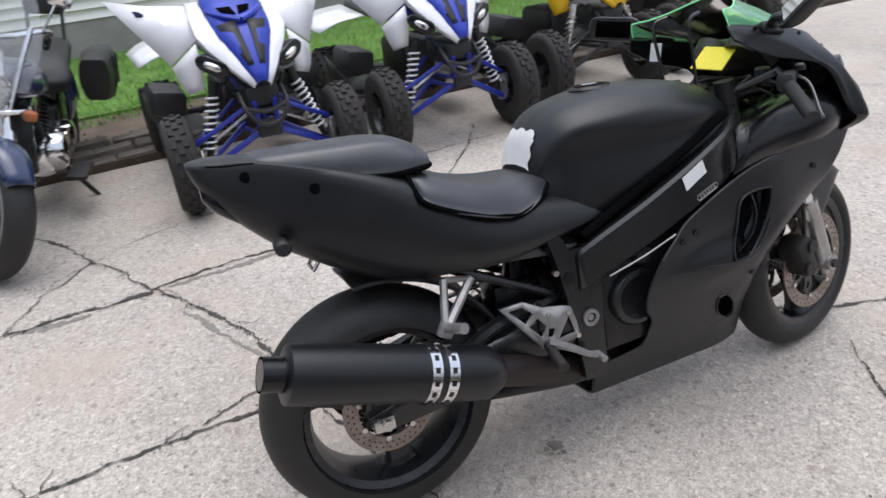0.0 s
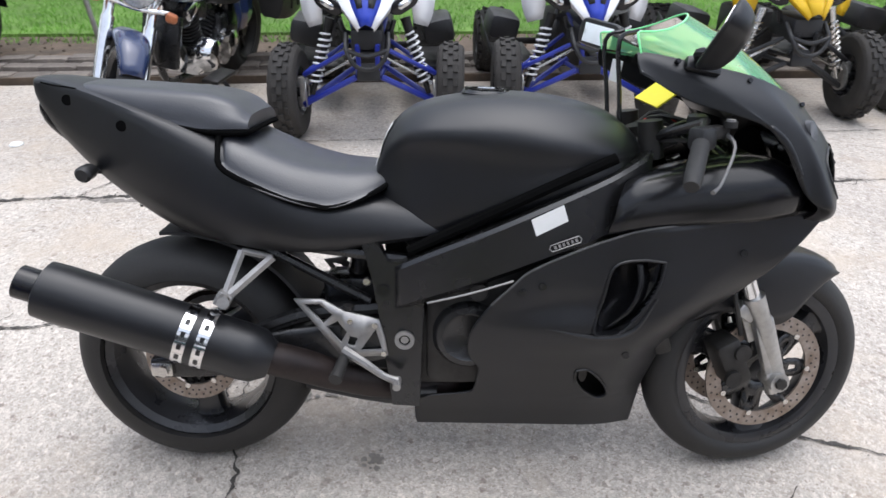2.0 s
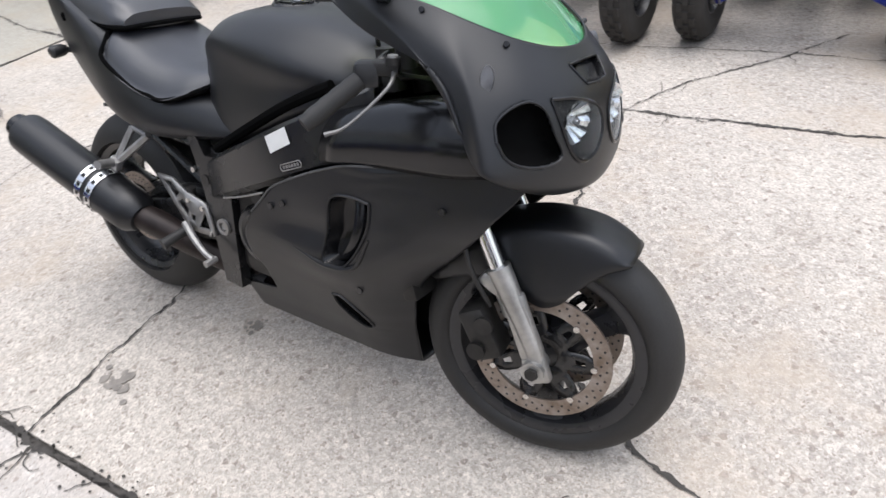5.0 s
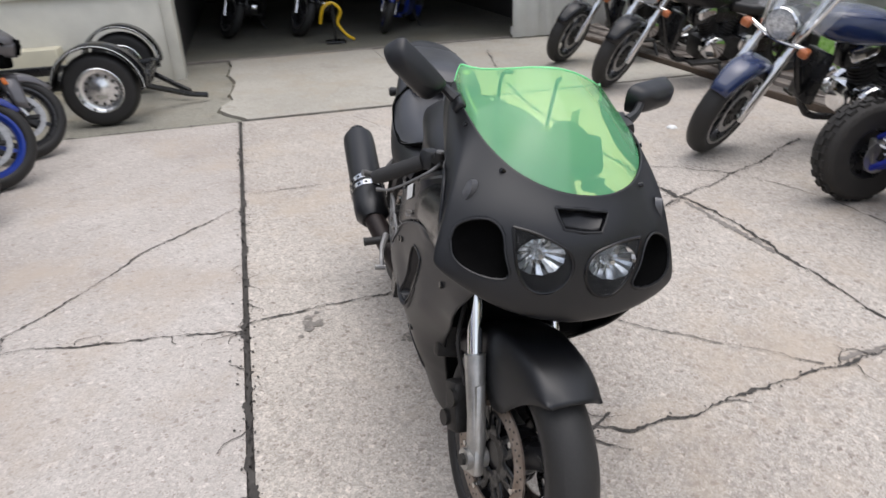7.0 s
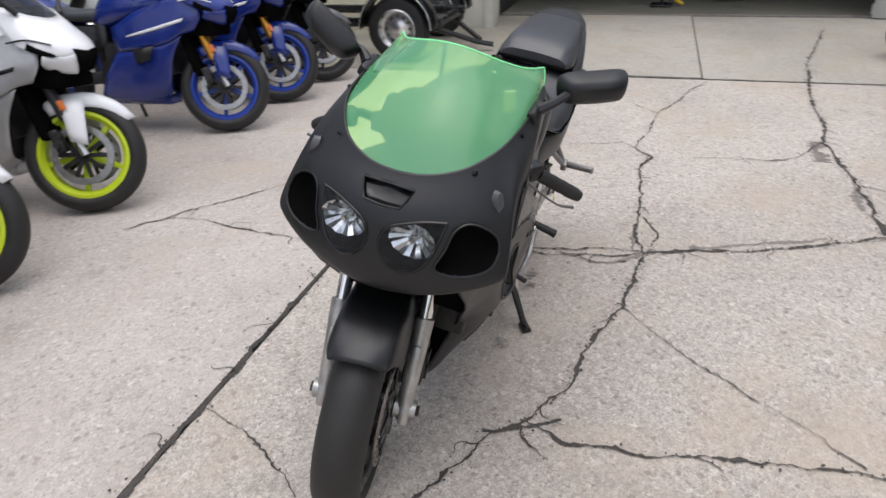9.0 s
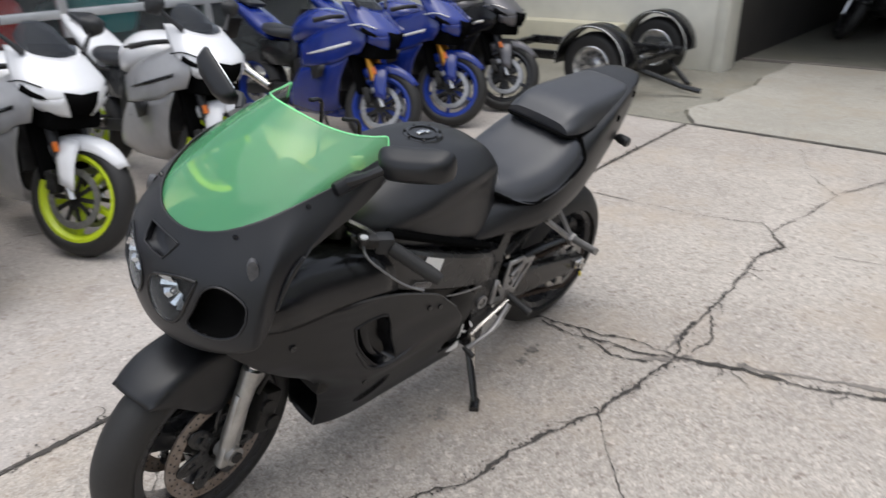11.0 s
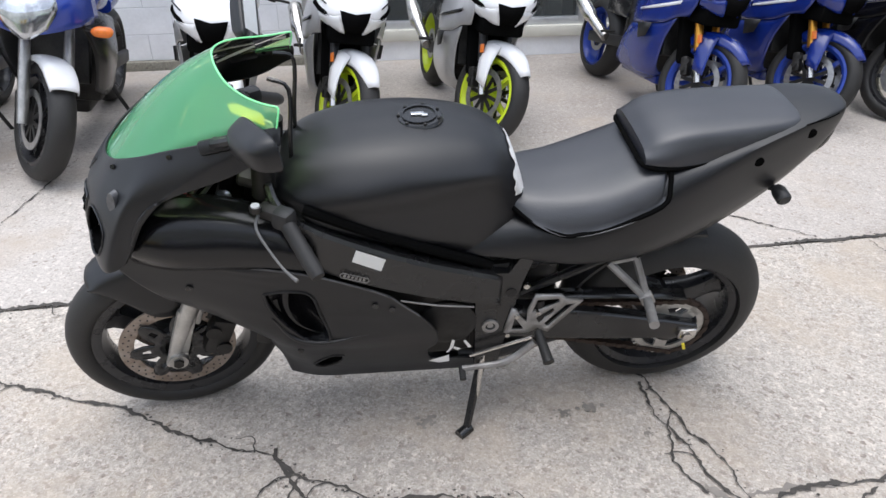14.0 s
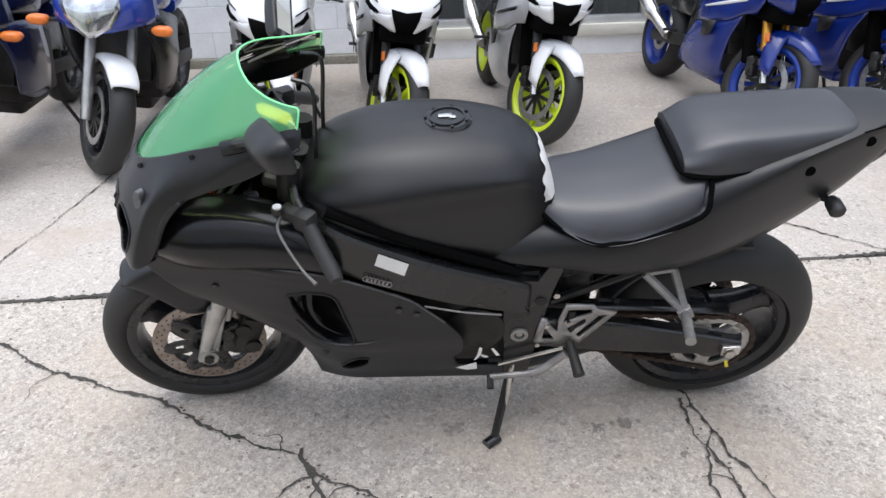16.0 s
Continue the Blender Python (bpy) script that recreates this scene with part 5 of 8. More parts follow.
def flank(u, w):
    """Half width of the side fairing at a place."""
    k = min(1, max(0, (w - 0.2) / 0.3))
    v = 0.115 + 0.1 * math.sin(k * math.pi / 2) - max(0, 0.2 - w) * 0.45
    v -= max(0, u - 1.12) * 0.12
    # the leading edge turns in behind the wheel
    ends = [e for e in LEVELS if e[0] <= w][-1:] + [e for e in LEVELS if e[0] > w][:1]
    front = ends[0][2] if len(ends) < 2 else ends[0][2] + (ends[1][2] - ends[0][2]) * (w - ends[0][0]) / (ends[1][0] - ends[0][0])
    turn = max(0.0, 1 - (front - u) / 0.13) ** 2 * max(0.0, min(1.0, (0.66 - w) / 0.12))
    v += (0.02 + 0.28 * w - v) * min(1.0, turn)
    v += 0.014 * math.exp(-((u - 0.93) / 0.1) ** 2 - ((w - 0.43) / 0.035) ** 2)
    v -= 0.008 * math.exp(-((u - 0.87) / 0.09) ** 2 - ((w - 0.5) / 0.04) ** 2)
    return v


for s in (-1, 1):
    rows = [[(a + (b - a) * k / 9, s * flank(a + (b - a) * k / 9, w), w) for k in range(10)] for w, a, b in LEVELS]
    shell = cut(sheet(rows, 9, 14), lambda c: in_poly(c.x, c.z, VENT) or in_poly(c.x, c.z, LOWER_VENT))
    sf = part("side_fairing", shell, matte_black, bike, solid=0.006)
    seam = [(a, s * (flank(a, w) + 0.001), w + 0.001) for w, a, b in LEVELS[12:]]
    # thin grey tube stands in for the light line along this seam
    part("fairing_seam", tube(seam, 0.0026, 6, 3), edge_highlight, sf)
    for outline, d, lab in ((VENT, 0.045, "glossy black recess of the side vent"), (LOWER_VENT, 0.03, "")):
        rim = [(u, s * (flank(u, w) + 0.001), w) for u, w in outline]
        part("side_vent", bowl(rim, Vector((0.012, -s * d, 0))), gloss_black if lab else shade_black, sf, lab)
        part("vent_rim", tube(rim + rim[:1], 0.003, 6), matte_black, sf)
    part("vent_fin", sheet([[(0.975, s * 0.2, 0.44), (1.02, s * 0.212, 0.49), (1.04, s * 0.21, 0.545), (1.035, s * 0.195, 0.6)], [(1.0, s * 0.19, 0.437), (1.045, s * 0.2, 0.487), (1.064, s * 0.196, 0.545), (1.06, s * 0.185, 0.6)]], 4, 2), gloss_black, sf, solid=0.004)
    part("vent_lip", tube([(0.86, s * (flank(0.86, 0.447) - 0.002), 0.447), (0.96, s * (flank(0.96, 0.432) + 0.001), 0.432), (1.035, s * (flank(1.035, 0.446) + 0.001), 0.446), (1.08, s * flank(1.08, 0.52), 0.52)], [0.002, 0.006, 0.006, 0.003], 8, 5), matte_black, sf)
    for u, w in ((1.03, 0.38), (0.84, 0.545), (0.8, 0.53), (1.25, 0.62)):
        part("fairing_bolt", tube([(u, s * (flank(u, w) - 0.004), w), (u, s * (flank(u, w) + 0.005), w)], 0.008, 10), frame_black, sf)
    # duct beside the cockpit
    duct = sheet([[(1.345, s * 0.2, 0.702), (1.26, s * 0.222, 0.694), (1.1, s * 0.215, 0.68), (0.965, s * 0.216, 0.66)],
                  [(1.35, s * 0.22, 0.745), (1.27, s * 0.236, 0.75), (1.15, s * 0.224, 0.735), (0.975, s * 0.224, 0.7)],
                  [(1.345, s * 0.21, 0.778), (1.275, s * 0.217, 0.795), (1.165, s * 0.206, 0.782), (0.985, s * 0.212, 0.742)],
                  [(1.335, s * 0.17, 0.795), (1.27, s * 0.18, 0.82), (1.165, s * 0.17, 0.808), (1.0, s * 0.185, 0.768)],
                  [(1.32, s * 0.11, 0.79), (1.26, s * 0.11, 0.815), (1.15, s * 0.1, 0.8), (1.0, s * 0.14, 0.77)]], 4, 4)
    part("air_duct", duct, gloss_black, bike, solid=0.004)
belly = []
for u in (0.575, 0.64, 0.7, 0.78, 0.86, 0.94, 1.0, 1.05, 1.085):
    lo = 0.137
    v = flank(u, lo)
    belly.append([(u, -v, lo), (u, -v * 0.7, lo - 0.012), (u, 0, lo - 0.016), (u, v * 0.7, lo - 0.012), (u, v, lo)])
part("belly_pan", sheet(belly, 3, 2), matte_black, bike, solid=0.005)
slivers = [[(0.71, 0.29), (0.68, 0.301), (0.656, 0.31), (0.654, 0.284), (0.68, 0.28)], [(0.664, 0.318), (0.655, 0.337), (0.649, 0.37), (0.642, 0.365), (0.645, 0.34), (0.656, 0.322)], [(0.644, 0.342), (0.625, 0.333), (0.633, 0.327), (0.645, 0.334)], [(0.62, 0.363), (0.614, 0.365), (0.597, 0.337), (0.606, 0.334)]]
part("torn_edge", join(*[([(u, 0.181, w) for u, w in q], [tuple(range(len(q)))]) for q in slivers]), bare_patch, bike, "pale torn edge of the fairing")

# nose cowl
UP = [(1.395, 0, 0.903), (1.385, 0.065, 0.908), (1.35, 0.125, 0.925), (1.29, 0.168, 0.952), (1.22, 0.19, 0.978), (1.12, 0.196, 1.0), (1.03, 0.188, 1.018), (1.0, 0.184, 1.02)]
MI = [(1.455, 0, 0.815), (1.443, 0.088, 0.818), (1.4, 0.178, 0.83), (1.345, 0.23, 0.845), (1.292, 0.232, 0.888), (1.16, 0.222, 0.95), (1.045, 0.203, 0.993), (1.0, 0.194, 1.004)]
LO = [(1.462, 0, 0.672), (1.45, 0.098, 0.68), (1.424, 0.19, 0.704), (1.38, 0.26, 0.738), (1.336, 0.25, 0.76), (1.262, 0.24, 0.878), (1.1, 0.217, 0.935), (1.005, 0.204, 0.982)]
CH = [(1.4, 0, 0.64), (1.39, 0.083, 0.648), (1.37, 0.158, 0.676), (1.365, 0.236, 0.722), (1.328, 0.24, 0.762), (1.252, 0.234, 0.878), (1.095, 0.212, 0.932), (1.004, 0.2, 0.985)]


def both_sides(row):
    return [(x, -y, z) for x, y, z in reversed(row[1:])] + row


COWL = sheet([both_sides(r) for r in (UP, MI, LO, CH)], 26, 26)
cowl_tree = BVHTree.FromPolygons([Vector(p) for p in COWL[0]], COWL[1])


def on_cowl(v, w, off=0.0):
    """The point of the nose straight behind a place in front of it."""
    p, nrm, _, _ = cowl_tree.ray_cast(Vector((2.0, v, w)), Vector((-1, 0, 0)))
    if p is None:
        p, nrm, _, _ = cowl_tree.find_nearest(Vector((1.36, v, w)))
    if nrm.x < 0:
        nrm = -nrm
    return p + nrm * off


LAMP = smooth_poly([(0.133, 0.836), (0.127, 0.8), (0.115, 0.758), (0.095, 0.732), (0.068, 0.722), (0.038, 0.732), (0.018, 0.758), (0.014, 0.785), (0.027, 0.809), (0.056, 0.823), (0.095, 0.833)])
INTAKE = smooth_poly([(0.238, 0.785), (0.228, 0.812), (0.2, 0.832), (0.17, 0.838), (0.15, 0.822), (0.142, 0.785), (0.13, 0.745), (0.16, 0.734), (0.205, 0.74), (0.232, 0.757)])
SLOT = [(-0.055, 0.878), (0.0, 0.88), (0.055, 0.878), (0.047, 0.86), (0.038, 0.846), (0.0, 0.844), (-0.038, 0.846), (-0.047, 0.86)]
cw = part("nose_cowl", cut(COWL, lambda c: c.x > 1.3 and (in_poly(abs(c.y), c.z, LAMP) or (c.x > 1.34 and in_poly(abs(c.y), c.z, INTAKE)) or in_poly(c.y, c.z, SLOT))), matte_black, bike, solid=0.004)
for s in (-1, 1):
    rim = [on_cowl(s * v, w, 0.0005) for v, w in LAMP]
    hl = part("headlight", bowl(rim, Vector((-0.045, 0, 0))), gloss_black, cw, "clear twin headlight with bright reflector")
    part("lamp_rim", tube(rim + rim[:1], 0.0035, 6), gloss_black, hl)
    c = on_cowl(s * 0.075, 0.787) + Vector((-0.012, 0, 0.002))
    # fluted reflector
    fl = []
    for k in range(24):
        a = 2 * math.pi * k / 24
        fl.append((c.x + 0.004 * (k % 2), c.y + 0.05 * math.cos(a), c.z + 0.038 * math.sin(a)))
    inner = [(c.x - 0.018 + 0.003 * (k % 2), c.y + 0.018 * math.cos(2 * math.pi * k / 24), c.z + 0.015 * math.sin(2 * math.pi * k / 24)) for k in range(24)]
    part("lamp_reflector", (fl + inner + [(c.x - 0.022, c.y, c.z)], [(i, (i + 1) % 24, 24 + (i + 1) % 24, 24 + i) for i in range(24)] + [(24 + i, 24 + (i + 1) % 24, 48) for i in range(24)]), reflector, hl, angle=5)
    part("lamp_bulb", tube([(c.x - 0.02, c.y, c.z), (c.x - 0.002, c.y, c.z), (c.x + 0.004, c.y, c.z)], [0.009, 0.009, 0.005], 10), steel, hl)
    m = len(rim)
    mid = sum(rim, Vector()) / m
    ring2 = [mid + (p - mid) * 0.55 + Vector((0.006, 0, 0)) for p in rim]
    part("lamp_lens", ([tuple(p) for p in rim] + [tuple(p) for p in ring2] + [tuple(mid + Vector((0.008, 0, 0)))], [(i, (i + 1) % m, m + (i + 1) % m, m + i) for i in range(m)] + [(m + i, m + (i + 1) % m, 2 * m) for i in range(m)]), lens_glass, hl)
    rim = [on_cowl(s * v, w, 0.0005) for v, w in INTAKE]
    # shallow bowl; the intake's inner shade is painted on as black
    part("side_intake", bowl(rim, Vector((-0.022, -s * 0.03, 0.0)), 0.8), shade_black, cw, "black ram air intake")
    part("intake_rim", tube(rim + rim[:1], 0.0026, 6), matte_black, cw)
    # oval blanking plate where the indicator was
    pm = Matrix.Translation((1.342, s * 0.207, 0.873)) @ rot(0, 0, s * 62).to_4x4() @ rot(0, -15, 0).to_4x4()
    ov = [(0.02 * math.cos(a), 0.012 * math.sin(a)) for a in [k * math.pi / 12 for k in range(24)]]
    part("blanking_plate", moved(([(0.006, z * 0.85, y * 1.05) for y, z in ov] + [(-0.008, z, y * 1.2) for y, z in ov], [tuple(range(24)), tuple(reversed(range(24, 48)))] + [(i, (i + 1) % 24, (i + 1) % 24 + 24, i + 24) for i in range(24)]), pm), worn_plate, cw, "grey oval blanking plate")
rim = [on_cowl(v, w, 0.0005) for v, w in SLOT]
part("nose_slot", bowl(rim, Vector((-0.018, 0, -0.004)), 0.9), gloss_black, cw)
part("nose_slot_lip", tube(rim + rim[:1], 0.0022, 6), matte_black, cw)
# windscreen
W0 = [(1.398, 0, 0.893), (1.385, 0.065, 0.898), (1.35, 0.122, 0.917), (1.29, 0.165, 0.944), (1.22, 0.187, 0.97), (1.12, 0.193, 0.993), (1.012, 0.186, 1.012)]
W1 = [(1.318, 0, 0.973), (1.307, 0.065, 0.974), (1.277, 0.125, 0.976), (1.222, 0.165, 0.986), (1.166, 0.182, 1.0), (1.09, 0.187, 1.014), (1.008, 0.184, 1.027)]
W2 = [(1.232, 0, 1.042), (1.223, 0.06, 1.039), (1.197, 0.115, 1.031), (1.15, 0.152, 1.026), (1.105, 0.17, 1.028), (1.055, 0.178, 1.036), (1.004, 0.18, 1.044)]
W3 = [(1.14, 0, 1.096), (1.13, 0.05, 1.09), (1.105, 0.1, 1.076), (1.07, 0.135, 1.064), (1.04, 0.155, 1.059), (1.02, 0.166, 1.058), (1.002, 0.174, 1.057)]
screen = part("windscreen", sheet([both_sides(r) for r in (W0, W1, W2, W3)], 4, 6), green_screen, bike, "transparent fluorescent green windscreen")
# added tube carries the edge glow as plain colour
part("screen_edge", tube(both_sides(W3 + [(1.0, 0.178, 1.05), (1.003, 0.182, 1.035), (1.008, 0.185, 1.014)]), 0.0022, 6, 3), edge_glow, screen, "edge of the green screen, its glow painted in brighter green")
part("screen_sticker", sheet([[(1.04, -0.158, 1.05), (1.012, -0.171, 1.049)], [(1.044, -0.166, 1.041), (1.014, -0.176, 1.041)]], 1, 1), paper, screen)
part("screen_strip", sheet([[(1.177, -0.168, 0.992), (1.13, -0.176, 1.01), (1.086, -0.178, 1.026)], [(1.176, -0.17, 0.986), (1.129, -0.178, 1.003), (1.085, -0.18, 1.02)]], 2, 1), paper, screen, "pale strip label on the screen")
for s in (-1, 1):
    for u, v, w in ((1.34, 0.15, 0.918), (1.21, 0.2, 0.968), (1.07, 0.203, 1.003)):
        part("screen_bolt", tube([(u, s * (v - 0.012), w - 0.004), (u + 0.004, s * (v + 0.003), w + 0.003)], 0.005, 8), gloss_black, cw)
# mirrors
for s in (-1, 1):
    base, elbow, head = Vector((1.12, s * 0.205, 1.0)), Vector((1.1, s * 0.235, 1.02)), Vector((1.122, -0.262, 1.02) if s < 0 else (1.045, 0.27, 1.05))
    mr = part("mirror", tube([base, elbow, head], [0.014, 0.01, 0.012], 8, 4), matte_black, bike, "matte black rear-view mirror")
    part("mirror_foot", box(base + Vector((0, -s * 0.004, -0.006)), (0.07, 0.025, 0.03), rot(s * 30, 12, 0), 0.008), matte_black, mr)
    shell = loft([(-0.026, [(0, 0.036), (0.06, 0.036), (0.085, 0.026), (0.088, 0), (0.08, -0.03), (0.055, -0.036), (0, -0.038)]), (-0.016, [(0, 0.04), (0.065, 0.04), (0.09, 0.028), (0.094, 0), (0.085, -0.034), (0.06, -0.04), (0, -0.042)]), (0.02, [(0, 0.03), (0.05, 0.03), (0.072, 0.02), (0.076, 0), (0.068, -0.024), (0.05, -0.03), (0, -0.032)]), (0.036, [(0, 0.012), (0.025, 0.012), (0.035, 0.008), (0.036, 0), (0.03, -0.01), (0.02, -0.012), (0, -0.014)])], 3, 3)
    if s < 0:
        hm = Matrix(((0.757, 0.075, -0.652, 1.122), (-0.346, -0.8, -0.496, -0.304), (-0.555, 0.6, -0.58, 1.045), (0, 0, 0, 1))) @ rot(0, 10, 0).to_4x4() @ Matrix.Scale(0.8, 4)
    else:
        hm = Matrix.Translation(head + Vector((-0.01, 0.03, 0.0))) @ pose(0, 0, 0, 10, 6, 30) @ Matrix.Scale(0.86, 4)
    part("mirror_shell", moved(shell, hm), matte_black, mr)
    part("mirror_glass", moved(box((-0.0265, 0, -0.002), (0.003, 0.13, 0.055), None), hm), mirror_glass, mr)
# screen stays, clocks and cables behind the screen
for s in (-1, 1):
    part("screen_stay", tube([(1.01, s * 0.06, 0.82), (1.0, s * 0.065, 0.93), (0.99, s * 0.07, 1.04), (1.03, s * 0.06, 1.06)], 0.005, 6, 4), frame_black, bike)
part("instrument_panel", join(box((1.2, 0, 0.93), (0.05, 0.24, 0.09), rot(0, -40, 0), 0.015), moved(disc(0, 0.05, 0, 0.03, 24), Matrix.Translation((1.17, 0.05, 0.945)) @ pose(0, 0, 0, 0, 0, 90) @ pose(0, 0, 0, -50, 0, 0)), moved(disc(0, 0.045, 0, 0.03, 24), Matrix.Translation((1.17, -0.06, 0.945)) @ pose(0, 0, 0, 0, 0, 90) @ pose(0, 0, 0, -50, 0, 0))), black_plastic, bike)
part("paper_tag", box((1.1, -0.025, 0.934), (0.085, 0.09, 0.004), rot(10, -34, 12)), yellow_label, bike, "yellow paper tag behind the screen")
part("white_tag", box((1.03, 0.12, 0.97), (0.004, 0.03, 0.05), rot(10, 0, 35)), paper, bike)
part("steering_head", join(box((1.08, 0, 0.83), (0.09, 0.22, 0.03), rot(0, -22, 0), 0.01), tube([(1.07, -0.1, 0.8), (1.06, -0.1, 0.88)], 0.026, 12), tube([(1.07, 0.1, 0.8), (1.06, 0.1, 0.88)], 0.026, 12), tube([(1.08, 0, 0.78), (1.06, 0, 0.86)], 0.03, 12)), dark_metal, bike)
rngc = random.Random(9)
for k in range(9):
    y0 = rngc.uniform(-0.12, 0.12)
    part("cable", tube([(1.05, y0, 0.83), (1.12, y0 + rngc.uniform(-0.08, 0.08), 0.87 + rngc.uniform(-0.03, 0.03)), (1.22, rngc.uniform(-0.15, 0.15), 0.83 + rngc.uniform(-0.04, 0.05)), (1.28, rngc.uniform(-0.1, 0.1), 0.74)], 0.005, 6, 4), red_lens if k == 3 else rubber, bike)
# black boxes added to fill the nose with painted shade
part("inner_cowl", join(box((1.29, 0, 0.73), (0.14, 0.32, 0.12), None, 0.02), box((1.2, 0, 0.6), (0.03, 0.34, 0.2), rot(0, -20, 0), 0.01)), shade_black, bike)
# clip-on bars with grips, switches and levers
for s in (-1, 1):
    g0, g1 = (Vector((1.141, -0.199, 0.888)), Vector((1.08, -0.338, 0.8))) if s < 0 else (Vector((1.04, 0.17, 0.835)), Vector((0.955, 0.315, 0.76)))
    hb = part("handlebar", tube([(1.06, s * 0.1, 0.84), g0, g1], 0.011, 8), frame_black, bike)
    dd = (g1 - g0).normalized()
    part("grip", tube([g0 + dd * 0.07] + [g0 + dd * (0.075 + 0.013 * k) for k in range(9)] + [g1, g1 + dd * 0.018], [0.017] + [0.0165 + 0.001 * (k % 2) for k in range(9)] + [0.017, 0.014], 12), rubber, hb)
    part("switch_box", box(g0 + dd * 0.05, (0.045, 0.04, 0.045), rot(0, 0, -s * 32), 0.01), black_plastic, hb)
    part("lever", tube([g0 + dd * 0.03 + Vector((0.04, 0, 0)), g0 + dd * 0.06 + Vector((0.06, s * 0.01, -0.01)), g0 + dd * 0.13 + Vector((0.045, s * 0.015, -0.03)), g1 + Vector((0.035, s * 0.01, -0.02))], [0.0045, 0.0034, 0.0028, 0.0045], 8, 4), lever_alloy, hb)
    part("lever_perch", join(box(g0 + dd * 0.03 + Vector((0.02, 0, 0)), (0.05, 0.035, 0.025), rot(0, 0, -s * 30), 0.006), tube([g0 + dd * 0.03 + Vector((0.045, s * 0.01, 0.01)), g0 + dd * 0.03 + Vector((0.045, s * 0.01, 0.022))], 0.013, 12)), dark_metal, hb)
    part("pivot_cap", tube([g0 + dd * 0.03 + Vector((0.045, s * 0.01, 0.02)), g0 + dd * 0.03 + Vector((0.045, s * 0.01, 0.026))], 0.009, 12), bracket if s < 0 else paper, hb)
part("fluid_reservoir", tube([(1.14, -0.15, 0.86), (1.14, -0.15, 0.895), (1.14, -0.15, 0.9)], [0.02, 0.02, 0.014], 14), black_plastic, bike)

# the wheelbase and everything along it is a fiftieth longer than laid out above
for ob in bike.children_recursive:
    ob.data.transform(Matrix.Diagonal((1.02, 1.0, 1.004, 1.0)))


# ---- the row of sport bikes along the white building ----
def at_front(a, b, heading, base, lean=0.0, z=0.0):
    """The pose of a vehicle whose front wheel stands at (a, b) of the yard. heading: degrees from the yard's own x; base: its wheelbase."""
    h = radians(heading + YARD)
    x, y, _ = yard(a, b)
    return pose(x - base * math.cos(h), y - base * math.sin(h), z, 0, 0, heading + YARD) @ pose(0, 0, 0, -lean, 0, 0)


def steered(x, z, angle, rake=26.0):
    """The front wheel and fork, turned about the raked steering axis through the wheel's middle."""
    return Matrix.Translation((x, 0, z)) @ Matrix.Rotation(radians(angle), 4, Vector((-math.sin(radians(rake)), 0, math.cos(radians(rake)))))


def plain_wheel(parent, name, centre, R, width, rim_mat, spokes=5, disc_r=0.15, discs=(-1, 1), steer=0.0, rim_r=0.222, tyre_mat=None):
    m = steered(centre[0], centre[2], steer)
    h = width / 2
    prof = [(rim_r, h * 0.76)] + [(R - h * 0.92 + h * 0.92 * math.sin(math.pi * k / 10), h * math.cos(math.pi * k / 10)) for k in range(11)] + [(rim_r, -h * 0.76)]
    ty = part(name, moved(ring(prof, 40), m), tyre_mat or rubber, parent, angle=60)
    r = rim_r
    geo = [ring([(r + 0.008, h * 0.8), (r - 0.012, h * 0.84), (r - 0.032, h * 0.5), (r - 0.032, -h * 0.5), (r - 0.012, -h * 0.84), (r + 0.008, -h * 0.8)], 40),
           ring([(0.0, 0.05), (0.04, 0.05), (0.045, 0), (0.04, -0.05), (0.0, -0.05)], 16, closed=False)]
    for k in range(spokes):
        geo.append(moved(loft([(0.03, [(0, 0.02), (0.02, 0.016), (0.02, -0.016), (0, -0.02)]), (r - 0.02, [(0, 0.014), (0.016, 0.011), (0.016, -0.011), (0, -0.014)])], 1, 1), pose(0, 0, 0, 0, 360 / spokes * k + 20, 0)))
    part("rim", moved(join(*geo), m), rim_mat, ty)
    for s in discs:
        part("brake_disc", moved(disc(disc_r - 0.035, disc_r, s * 0.058, 0.005, 36), m), disc_steel, ty)
        part("disc_carrier", moved(join(*[box((0, s * 0.056, 0), (disc_r * 1.7, 0.006, 0.022), rot(0, 36 * k, 0)) for k in range(5)]), m), dark_metal, ty)
    return ty


